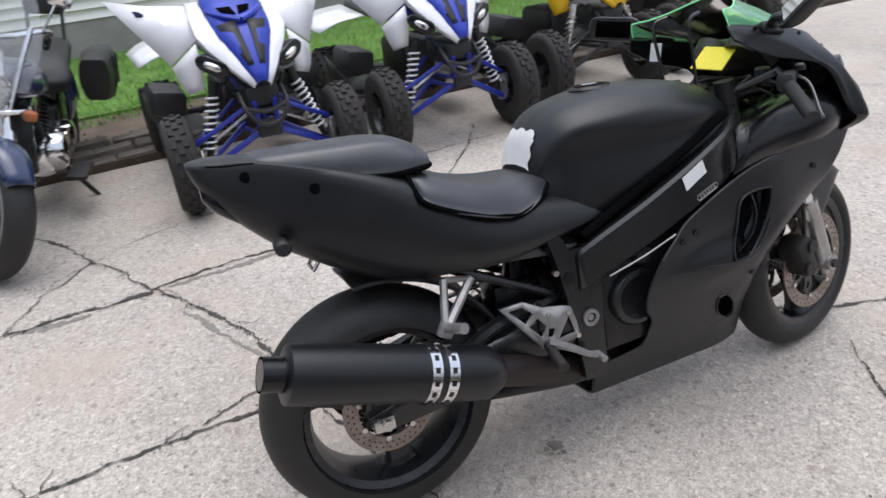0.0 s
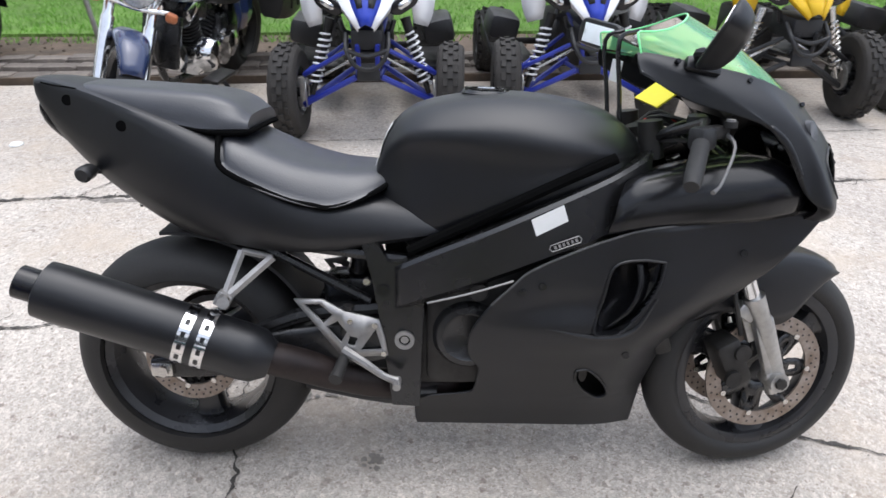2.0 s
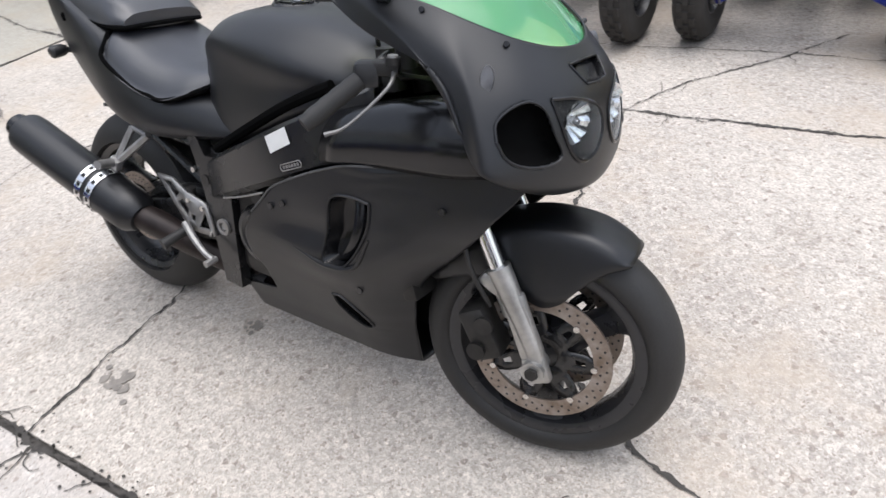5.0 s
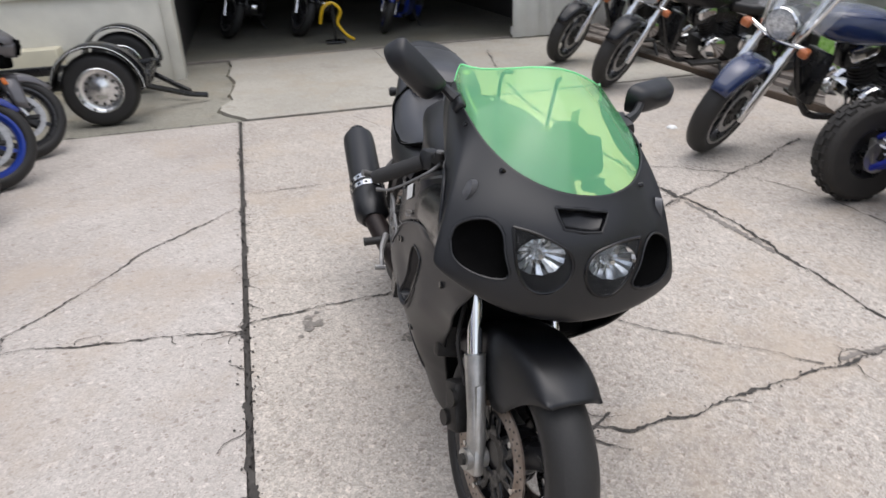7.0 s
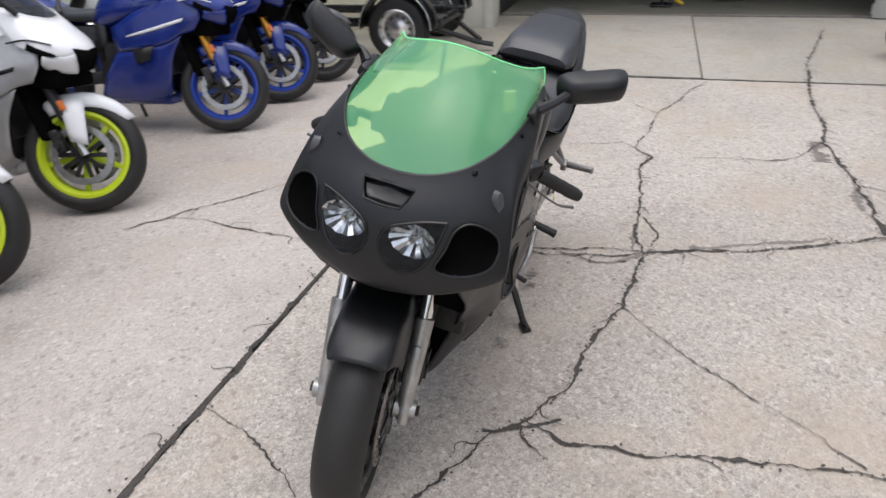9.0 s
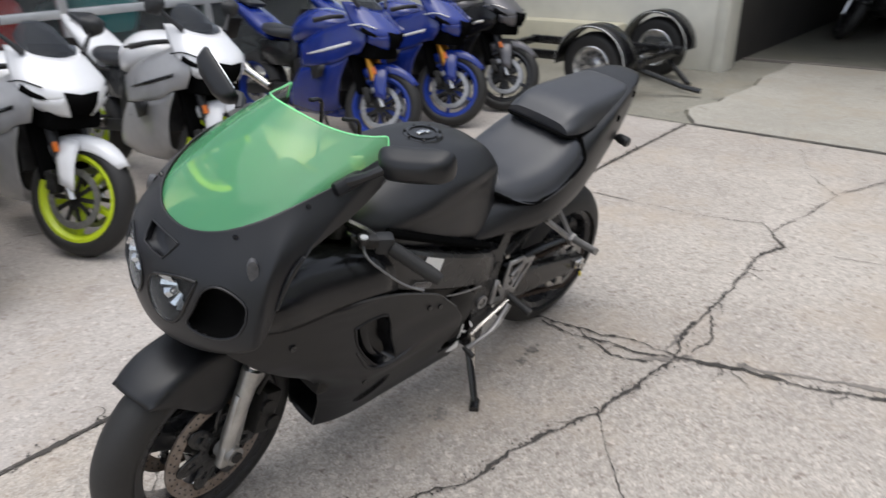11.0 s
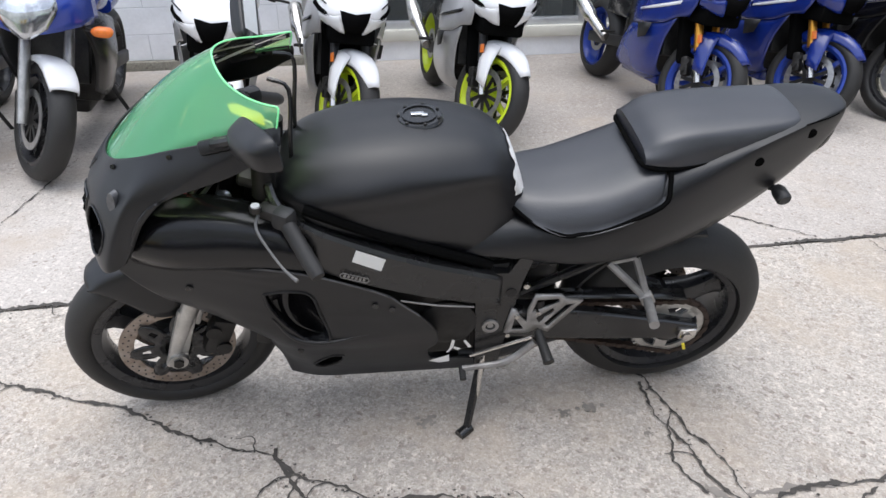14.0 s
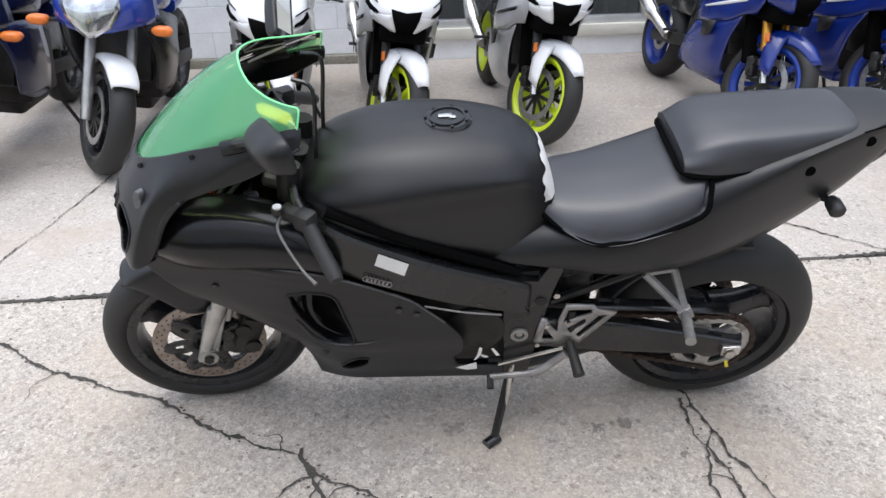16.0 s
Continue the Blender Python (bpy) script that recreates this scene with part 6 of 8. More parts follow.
def sport_bike(m, label, paint, side, rim, fork, guard, stripe, flank_mat, lean_steer=24.0):
    """A faired supersport bike, nose along +x, rear wheel at the origin."""
    t = thing("sport_motorcycle", m @ Matrix.Scale(0.94, 4), label, "motorcycle", "sport motorcycles along the white building")
    W = 1.375
    plain_wheel(t, "rear_tyre", (0, 0, 0.31), 0.312, 0.18, rim, 5, 0.11, (-1,))
    plain_wheel(t, "front_tyre", (W, 0, 0.298), 0.3, 0.12, rim, 5, 0.155, (-1, 1), lean_steer)
    fm = steered(W, 0.298, lean_steer)
    for s in (-1, 1):
        lg = part("fork_leg", moved(tube([(0.03, s * 0.1, 0.0), (-0.02, s * 0.1, 0.1), (-0.055, s * 0.1, 0.19)], [0.022, 0.02, 0.019], 10), fm), steel, t)
        part("fork_tube", moved(tube([(-0.055, s * 0.1, 0.18), (-0.17, s * 0.1, 0.44)], 0.027, 10), fm), fork, t, "fork tube")
        part("brake_caliper", moved(join(box((-0.1, s * 0.085, 0.07), (0.05, 0.06, 0.12), rot(0, -22, 0), 0.012), tube([(-0.1, s * 0.1, 0.05), (-0.1, s * 0.121, 0.05)], 0.018, 8), tube([(-0.09, s * 0.1, 0.1), (-0.09, s * 0.121, 0.1)], 0.018, 8)), fm), dark_metal, t)
        part("fork_reflector", moved(box((-0.06, s * 0.128, 0.25), (0.03, 0.008, 0.05), rot(0, -22, 0), 0.003), fm), amber, t)
    rows = []
    for a, w, low in ((38, 0.03, 0.01), (58, 0.055, 0.03), (80, 0.062, 0.05), (105, 0.064, 0.07), (125, 0.06, 0.06)):
        ca, sa = math.cos(radians(a)), math.sin(radians(a))
        half = [(0.325, 0.0), (0.32, w * 0.6), (0.3, w * 1.0), (0.3 - low, w * 1.12)]
        rows.append([(r * ca, -y, r * sa) for r, y in reversed(half)] + [(r * ca, y, r * sa) for r, y in half[1:]])
    mg = part("front_mudguard", moved(sheet(rows, 3, 3), fm), guard, t, solid=0.004)
    for s in (-1, 1):
        part("mudguard_cheek", moved(sheet([[(-0.09, s * 0.09, 0.29), (-0.02, s * 0.09, 0.3), (0.03, s * 0.07, 0.29)], [(-0.06, s * 0.125, 0.2), (0.0, s * 0.128, 0.19), (0.045, s * 0.118, 0.18)], [(-0.03, s * 0.126, 0.07), (0.02, s * 0.13, 0.06), (0.055, s * 0.125, 0.05)]], 2, 3), fm), guard, mg, solid=0.006)
    # body
    part("engine", join(box((0.72, 0, 0.43), (0.42, 0.3, 0.36), None, 0.03), box((1.02, 0, 0.55), (0.06, 0.3, 0.32), rot(0, -18, 0), 0.01)), dark_metal, t)
    part("fuel_tank", loft([(0.5, [(0, 0.84), (0.06, 0.83), (0.1, 0.78), (0.1, 0.7), (0, 0.69)]), (0.6, [(0, 0.94), (0.1, 0.92), (0.17, 0.84), (0.15, 0.72), (0, 0.7)]), (0.78, [(0, 0.985), (0.12, 0.965), (0.21, 0.88), (0.18, 0.76), (0, 0.74)]), (0.95, [(0, 0.96), (0.11, 0.94), (0.18, 0.88), (0.16, 0.8), (0, 0.78)]), (1.03, [(0, 0.9), (0.08, 0.89), (0.12, 0.86), (0.1, 0.82), (0, 0.81)])], 4, 4), paint, t)
    part("seat", loft([(0.12, [(0, 0.86), (0.08, 0.85), (0.12, 0.82), (0.1, 0.79), (0, 0.78)]), (0.3, [(0, 0.83), (0.11, 0.82), (0.15, 0.79), (0.13, 0.75), (0, 0.74)]), (0.52, [(0, 0.83), (0.07, 0.825), (0.1, 0.8), (0.09, 0.74), (0, 0.73)])], 3, 3), vinyl, t)
    tl = part("tail_fairing", loft([(-0.33, [(0, 1.03), (0.05, 1.025), (0.065, 1.01), (0.05, 0.99), (0, 0.985)]), (-0.15, [(0, 1.0), (0.1, 0.985), (0.12, 0.95), (0.08, 0.9), (0, 0.89)]), (0.05, [(0, 0.92), (0.11, 0.9), (0.135, 0.85), (0.1, 0.78), (0, 0.77)]), (0.25, [(0, 0.8), (0.11, 0.79), (0.14, 0.76), (0.12, 0.72), (0, 0.71)])], 3, 3), paint, t)
    part("rear_pad", box((-0.1, 0, 1.005), (0.2, 0.17, 0.035), rot(0, 17, 0), 0.012), vinyl, tl)
    part("tail_plate", box((-0.36, 0, 0.78), (0.02, 0.16, 0.2), rot(0, 30, 0), 0.006), black_plastic, tl)
    part("subframe", join(box((0.3, 0, 0.62), (0.4, 0.2, 0.2), None, 0.03), box((0.56, 0, 0.6), (0.1, 0.3, 0.3), None, 0.03)), frame_black, t)
    part("swing_arm", join(box((0.26, 0.12, 0.34), (0.56, 0.04, 0.08), rot(0, -6, 0), 0.012), box((0.26, -0.12, 0.34), (0.56, 0.04, 0.08), rot(0, -6, 0), 0.012)), black_plastic, t)
    # fairing sides: painted upper and paler lower flank
    for s in (-1, 1):
        up = [[(1.33, s * 0.15, 0.87), (1.25, s * 0.175, 0.92), (1.12, s * 0.195, 0.88), (0.9, s * 0.21, 0.81), (0.68, s * 0.19, 0.7)],
              [(1.34, s * 0.17, 0.77), (1.26, s * 0.2, 0.77), (1.12, s * 0.225, 0.72), (0.9, s * 0.235, 0.66), (0.7, s * 0.205, 0.62)],
              [(1.28, s * 0.16, 0.68), (1.2, s * 0.195, 0.66), (1.1, s * 0.22, 0.61), (0.9, s * 0.23, 0.57), (0.72, s * 0.205, 0.55)]]
        part("upper_fairing", sheet(up, 4, 4), flank_mat, t, solid=0.006)
        lo = [[(1.2, s * 0.19, 0.655), (1.08, s * 0.216, 0.605), (0.88, s * 0.226, 0.56), (0.7, s * 0.2, 0.54)],
              [(1.11, s * 0.18, 0.5), (1.0, s * 0.205, 0.43), (0.82, s * 0.205, 0.4), (0.6, s * 0.19, 0.4)],
              [(1.06, s * 0.15, 0.32), (0.94, s * 0.165, 0.26), (0.76, s * 0.165, 0.235), (0.5, s * 0.14, 0.25)],
              [(1.02, s * 0.06, 0.26), (0.92, s * 0.07, 0.2), (0.74, s * 0.07, 0.18), (0.48, s * 0.06, 0.2)]]
        part("lower_fairing", sheet(lo, 4, 4), side, t, solid=0.006)
        part("side_stripe", sheet([[(1.24, s * 0.212, 0.765), (1.0, s * 0.24, 0.7), (0.82, s * 0.234, 0.655)], [(1.23, s * 0.214, 0.742), (1.0, s * 0.241, 0.68), (0.82, s * 0.235, 0.645)]], 3, 1), stripe, t, solid=0.002)
        part("side_vent", sheet([[(1.02, s * 0.248, 0.59), (0.86, s * 0.25, 0.56)], [(0.98, s * 0.246, 0.5), (0.88, s * 0.24, 0.47)]], 2, 2), black_plastic, t, solid=0.004)
    # nose: M-shaped mask with centre intake and slit lamps
    up = [(1.3, 0, 0.985), (1.29, 0.06, 0.99), (1.26, 0.105, 1.0), (1.19, 0.145, 1.03), (1.08, 0.155, 1.03)]
    m1 = [(1.4, 0, 0.915), (1.385, 0.075, 0.915), (1.345, 0.13, 0.925), (1.27, 0.17, 0.95), (1.15, 0.18, 0.97)]
    m2 = [(1.475, 0, 0.85), (1.455, 0.08, 0.85), (1.41, 0.145, 0.86), (1.34, 0.19, 0.885), (1.22, 0.2, 0.9)]
    lo = [(1.49, 0, 0.815), (1.475, 0.07, 0.81), (1.435, 0.13, 0.8), (1.365, 0.19, 0.82), (1.27, 0.205, 0.85)]
    ns = part("nose_cowl", sheet([both_sides(r) for r in (up, m1, m2, lo)], 4, 3), paint, t, solid=0.006)
    part("centre_intake", sheet([[(1.484, -0.082, 0.842), (1.494, 0, 0.828), (1.484, 0.082, 0.842)], [(1.488, -0.07, 0.79), (1.5, 0, 0.785), (1.488, 0.07, 0.79)], [(1.47, -0.05, 0.735), (1.482, 0, 0.73), (1.47, 0.05, 0.735)]], 1, 1), shade_black, ns, solid=0.01)
    # black boxes paint the shade beneath the nose
    part("under_nose", join(box((1.3, 0, 0.73), (0.2, 0.26, 0.16), None, 0.02), box((1.2, 0, 0.56), (0.06, 0.28, 0.36), rot(0, -20, 0), 0.02)), shade_black, t)
    for s in (-1, 1):
        part("slit_lamp", sheet([[(1.452, s * 0.1, 0.815), (1.4, s * 0.165, 0.83), (1.33, s * 0.205, 0.87)], [(1.45, s * 0.115, 0.795), (1.395, s * 0.175, 0.805), (1.32, s * 0.212, 0.84)]], 3, 1), shade_black, ns, solid=0.008)
        part("lower_mask", sheet([[(1.482, s * 0.078, 0.815), (1.45, s * 0.12, 0.8), (1.385, s * 0.185, 0.81)], [(1.475, s * 0.062, 0.765), (1.435, s * 0.1, 0.75), (1.36, s * 0.17, 0.765)], [(1.455, s * 0.05, 0.72), (1.42, s * 0.075, 0.72), (1.36, s * 0.12, 0.735)]], 2, 2), paint, ns, solid=0.006)
        part("nose_line", tube([(1.42, s * 0.15, 0.86), (1.33, s * 0.2, 0.885), (1.22, s * 0.21, 0.87)], 0.004, 6, 3), stripe, ns)
    part("screen", sheet([both_sides(r) for r in ([(1.305, 0, 0.985), (1.295, 0.055, 0.99), (1.262, 0.1, 1.0), (1.2, 0.135, 1.03)], [(1.18, 0, 1.085), (1.175, 0.055, 1.08), (1.155, 0.095, 1.07), (1.12, 0.12, 1.055)], [(1.07, 0, 1.145), (1.07, 0.045, 1.14), (1.08, 0.08, 1.12), (1.09, 0.11, 1.08)])], 3, 4), smoked_screen, t, "dark smoked screen")
    part("dash", box((1.16, 0, 1.0), (0.1, 0.2, 0.05), rot(0, -30, 0), 0.015), black_plastic, t)
    for s in (-1, 1):
        mr = part("mirror", tube([(1.25, s * 0.14, 1.0), (1.21, s * 0.19, 1.06), (1.18, s * 0.23, 1.1)], [0.016, 0.011, 0.01], 8, 3), black_plastic, t)
        part("mirror_shell", moved(loft([(-0.02, [(0, 0.05), (0.045, 0.048), (0.055, 0), (0.035, -0.05), (0, -0.055)]), (0.03, [(0, 0.035), (0.03, 0.033), (0.04, 0), (0.025, -0.035), (0, -0.04)]), (0.045, [(0, 0.01), (0.01, 0.01), (0.012, 0), (0.01, -0.01), (0, -0.012)])], 2, 3), Matrix.Translation((1.17, s * 0.25, 1.13)) @ pose(0, 0, 0, s * 18, 0, s * 12)), black_plastic, mr)
        hb = part("handlebar", tube([(1.06, s * 0.1, 0.93), (1.02, s * 0.2, 0.92), (0.95, s * 0.3, 0.89)], [0.014, 0.015, 0.018], 8), rubber, t)
        part("lever", tube([(1.07, s * 0.2, 0.925), (1.08, s * 0.3, 0.91), (1.04, s * 0.38, 0.895)], 0.007, 6), dark_metal, hb)
        part("peg", tube([(0.4, s * 0.15, 0.42), (0.38, s * 0.25, 0.41)], 0.011, 8), dark_metal, t)
    part("silencer", tube([(0.32, -0.17, 0.36), (0.1, -0.2, 0.46), (0.08, -0.205, 0.47), (-0.12, -0.225, 0.58)], [0.035, 0.04, 0.055, 0.05], 16), steel, t, "brushed steel silencer")
    part("belly", box((0.74, 0, 0.215), (0.5, 0.16, 0.07), None, 0.02), side, t)
    part("side_stand", tube([(0.55, 0.12, 0.3), (0.53, 0.29, 0.0)], 0.012, 8), black_plastic, t)
    return t


def street_bike(m, label, paint, guard):
    """A half-faired street bike with a big chrome-backed headlamp, amber indicators and silver forks."""
    t = thing("street_motorcycle", m, label, "motorcycle", "sport motorcycles along the white building")
    W = 1.4
    plain_wheel(t, "rear_tyre", (0, 0, 0.31), 0.312, 0.16, black_rim, 5, 0.11, (-1,))
    plain_wheel(t, "front_tyre", (W, 0, 0.3), 0.302, 0.125, black_rim, 5, 0.15, (-1, 1), 34)
    fm = steered(W, 0.3, 34)
    for s in (-1, 1):
        part("fork_leg", moved(tube([(0.02, s * 0.1, -0.02), (-0.02, s * 0.1, 0.08), (-0.13, s * 0.1, 0.33), (-0.19, s * 0.1, 0.47)], [0.024, 0.027, 0.026, 0.02], 10), fm), alu, t)
        part("brake_caliper", moved(box((-0.1, s * 0.085, 0.06), (0.05, 0.05, 0.1), rot(0, -22, 0), 0.012), fm), dark_metal, t)
    rows = []
    for a, w in ((48, 0.06), (60, 0.068), (85, 0.072), (115, 0.07), (145, 0.06)):
        ca, sa = math.cos(radians(a)), math.sin(radians(a))
        half = [(0.325, 0.0), (0.322, w * 0.6), (0.308, w * 1.0), (0.285, w * 1.05)]
        rows.append([(r * ca, -y, r * sa) for r, y in reversed(half)] + [(r * ca, y, r * sa) for r, y in half[1:]])
    part("front_mudguard", moved(sheet(rows, 3, 3), fm), guard, t, solid=0.004)
    part("engine", join(box((0.75, 0, 0.45), (0.4, 0.34, 0.36), None, 0.03), box((0.72, 0, 0.24), (0.4, 0.2, 0.1), None, 0.03), box((1.02, 0, 0.55), (0.05, 0.3, 0.3), rot(0, -18, 0), 0.01)), dark_metal, t)
    part("fuel_tank", loft([(0.48, [(0, 0.86), (0.07, 0.85), (0.1, 0.8), (0.1, 0.72), (0, 0.7)]), (0.7, [(0, 0.99), (0.12, 0.97), (0.19, 0.86), (0.16, 0.74), (0, 0.72)]), (0.95, [(0, 0.98), (0.12, 0.95), (0.19, 0.88), (0.16, 0.78), (0, 0.76)]), (1.06, [(0, 0.9), (0.08, 0.89), (0.12, 0.85), (0.1, 0.8), (0, 0.79)])], 4, 4), paint, t)
    part("seat", loft([(-0.2, [(0, 0.93), (0.08, 0.92), (0.1, 0.89), (0.09, 0.86), (0, 0.85)]), (0.1, [(0, 0.9), (0.12, 0.89), (0.15, 0.85), (0.13, 0.8), (0, 0.79)]), (0.5, [(0, 0.82), (0.09, 0.81), (0.11, 0.78), (0.1, 0.73), (0, 0.72)])], 3, 3), vinyl, t)
    part("tail_fairing", loft([(-0.35, [(0, 0.92), (0.06, 0.91), (0.07, 0.89), (0.05, 0.87), (0, 0.86)]), (0.0, [(0, 0.85), (0.13, 0.83), (0.15, 0.78), (0.12, 0.72), (0, 0.71)]), (0.4, [(0, 0.76), (0.12, 0.74), (0.14, 0.7), (0.12, 0.66), (0, 0.65)])], 3, 3), paint, t)
    up = [(1.36, 0, 1.0), (1.34, 0.08, 1.005), (1.28, 0.15, 1.03), (1.15, 0.19, 1.07)]
    mi = [(1.47, 0, 0.88), (1.45, 0.1, 0.88), (1.37, 0.19, 0.9), (1.2, 0.23, 0.93)]
    lo = [(1.49, 0, 0.74), (1.46, 0.1, 0.75), (1.36, 0.2, 0.77), (1.15, 0.24, 0.76)]
    ns = part("nose_cowl", sheet([both_sides(r) for r in (up, mi, lo)], 4, 4), paint, t, solid=0.006)
    hl = part("headlight", sheet([[(1.42, -0.11, 0.95), (1.445, 0, 0.925), (1.42, 0.11, 0.95)], [(1.455, -0.135, 0.86), (1.5, 0, 0.84), (1.455, 0.135, 0.86)], [(1.475, -0.09, 0.77), (1.51, 0, 0.72), (1.475, 0.09, 0.77)]], 4, 4), clear_lamp, ns, "large clear headlight", solid=0.01)
    for s in (-1, 1):
        side = [[(1.34, s * 0.2, 0.78), (1.1, s * 0.25, 0.78), (0.85, s * 0.24, 0.72)], [(1.22, s * 0.22, 0.6), (1.05, s * 0.25, 0.55), (0.8, s * 0.24, 0.52)], [(1.1, s * 0.18, 0.38), (0.95, s * 0.2, 0.32), (0.7, s * 0.18, 0.3)]]
        part("side_fairing", sheet(side, 4, 4), navy_paint if guard is not white_paint else gloss_black, t, solid=0.006)
        ind = part("indicator", moved(loft([(-0.03, [(0, 0.02), (0.03, 0.018), (0.045, 0), (0.03, -0.018), (0, -0.02)]), (0.02, [(0, 0.024), (0.035, 0.02), (0.05, 0), (0.035, -0.02), (0, -0.024)]), (0.035, [(0, 0.012), (0.02, 0.01), (0.03, 0), (0.02, -0.01), (0, -0.012)])], 2, 3), Matrix.Translation((1.33, s * 0.29, 0.75))), amber, t, "amber indicator")
        part("indicator_stalk", tube([(1.3, s * 0.19, 0.75), (1.32, s * 0.26, 0.75)], 0.01, 6), black_plastic, ind)
        mr = part("mirror", tube([(1.27, s * 0.16, 1.03), (1.22, s * 0.22, 1.12), (1.18, s * 0.26, 1.2)], [0.014, 0.011, 0.01], 8, 3), black_plastic, t)
        part("mirror_shell", moved(loft([(-0.02, [(0, 0.06), (0.05, 0.055), (0.06, 0), (0.045, -0.055), (0, -0.06)]), (0.03, [(0, 0.04), (0.035, 0.038), (0.045, 0), (0.03, -0.038), (0, -0.04)]), (0.045, [(0, 0.01), (0.01, 0.01), (0.012, 0), (0.01, -0.01), (0, -0.012)])], 2, 3), Matrix.Translation((1.17, s * 0.28, 1.24))), black_plastic, mr)
        hb = part("handlebar", tube([(1.08, s * 0.06, 0.98), (1.05, s * 0.22, 1.0), (0.95, s * 0.38, 0.98)], [0.013, 0.013, 0.018], 8), rubber, t)
        part("lever", tube([(1.1, s * 0.22, 1.0), (1.08, s * 0.32, 0.99), (1.03, s * 0.4, 0.98)], 0.007, 6), dark_metal, hb)
    part("screen", sheet([both_sides(r) for r in ([(1.36, 0, 1.0), (1.34, 0.08, 1.005), (1.28, 0.145, 1.03)], [(1.25, 0, 1.13), (1.24, 0.07, 1.125), (1.2, 0.13, 1.1)], [(1.15, 0, 1.25), (1.15, 0.06, 1.24), (1.14, 0.1, 1.2)])], 4, 4), smoked_screen, t, "dark smoked screen")
    part("silencer", tube([(0.4, -0.16, 0.32), (0.1, -0.2, 0.36), (-0.25, -0.22, 0.46)], [0.04, 0.055, 0.055], 14), dark_metal, t)
    part("swing_arm", join(box((0.26, 0.12, 0.34), (0.56, 0.04, 0.08), rot(0, -6, 0), 0.012), box((0.26, -0.12, 0.34), (0.56, 0.04, 0.08), rot(0, -6, 0), 0.012)), black_plastic, t)
    part("frame", box((0.5, 0, 0.58), (0.5, 0.24, 0.2), rot(0, -15, 0), 0.03), frame_black, t)
    part("side_stand", join(tube([(0.6, 0.13, 0.3), (0.57, 0.3, 0.0)], 0.012, 8), box((0.59, 0.31, 0.01), (0.06, 0.03, 0.012), None, 0.004)), black_plastic, t)
    return t


w1 = sport_bike(at_front(1.574, -1.895, 92, 1.2925, 8), "white and grey sport motorcycle with yellow wheels by the wall", white_paint, silver_paint, yellow_rim, black_plastic, white_paint, gloss_black, silver_paint)
tagged(copy_thing(w1, at_front(0.9, -2.0, 94, 1.2925, 8)), "white sport motorcycle with acid yellow wheels between its twins")
tagged(copy_thing(w1, at_front(0.08, -2.08, 94, 1.2925, 8)), "white sport motorcycle with acid yellow wheels, parked before the shop window")
b1 = sport_bike(at_front(-1.23, -2.12, 95, 1.2925, 8), "blue sport motorcycle with gold forks by the shop window", blue_paint, blue_paint, blue_rim, gold_fork, blue_paint, white_paint, blue_paint)
tagged(copy_thing(b1, at_front(-1.96, -2.11, 95, 1.2925, 8)), "blue sport motorcycle with gold forks, parked beside its twin")
sport_bike(at_front(-2.61, -2.07, 95, 1.2925, 8), "dark grey sport motorcycle parked beside the open trailer", grey_paint, gloss_black, black_rim, black_plastic, grey_paint, steel, gloss_black)
street_bike(at_front(2.4, -1.937, 92, 1.4, 8), "blue street motorcycle with white mudguard and amber indicators", light_blue_paint, white_paint)
street_bike(at_front(3.13, -1.93, 92, 1.4, 8), "navy blue touring motorcycle parked beside the block wall", navy_paint, navy_paint)


# ---- quad bikes facing the yard ----
def knobby(parent, name, centre, R, width, steer=0.0, seed=1):
    """A quad tyre with raised tread blocks on a black steel rim."""
    m = Matrix.Translation(centre) @ pose(0, 0, 0, 0, 0, steer)
    h = width / 2
    prof = [(R * 0.5, h * 0.9)] + [(R - 0.012 - h * 0.55 * (1 - math.sin(a)) ** 1.3, h * math.cos(a) * 1.05) for a in [math.pi * k / 10 for k in range(11)]] + [(R * 0.5, -h * 0.9)]
    ty = part(name, moved(ring(prof, 36), m), dusty_rubber, parent, angle=50)
    bl = []
    for i in range(22):
        a = 360 / 22 * i
        for j, y in enumerate((-0.82, -0.42, 0.0, 0.42, 0.82)):
            off = 360 / 44 * (j % 2)
            r = R - 0.012 - (0.03 if abs(y) > 0.7 else 0.004 if abs(y) > 0.3 else 0)
            bl.append(moved(box((r, y * h, 0), (0.022, h * 0.34, R * 0.15), rot(0, 0, -38 * y)), pose(0, 0, 0, 0, a + off, 0)))
    tagged(part("tread", moved(join(*bl), m), dusty_rubber, ty), kind="stuff")
    part("rim", moved(join(ring([(R * 0.52, h * 0.85), (R * 0.48, h * 0.9), (R * 0.42, h * 0.2), (R * 0.42, -h * 0.2), (R * 0.48, -h * 0.9), (R * 0.52, -h * 0.85)], 28), disc(0.0, R * 0.43, 0, 0.02, 24), moved(tube([(0, -h * 0.8, 0), (0, h * 0.8, 0)], 0.035, 10), Matrix())), m), black_rim, ty)
    return ty


def spring(p, q, r, wire, turns, n=6):
    p, q = Vector(p), Vector(q)
    d = (q - p).normalized()
    u = d.orthogonal().normalized()
    v = d.cross(u)
    pts = [p + (q - p) * (k / (turns * 10)) + (u * math.cos(k * 0.628) + v * math.sin(k * 0.628)) * r for k in range(turns * 10 + 1)]
    return tube(pts, wire, n)


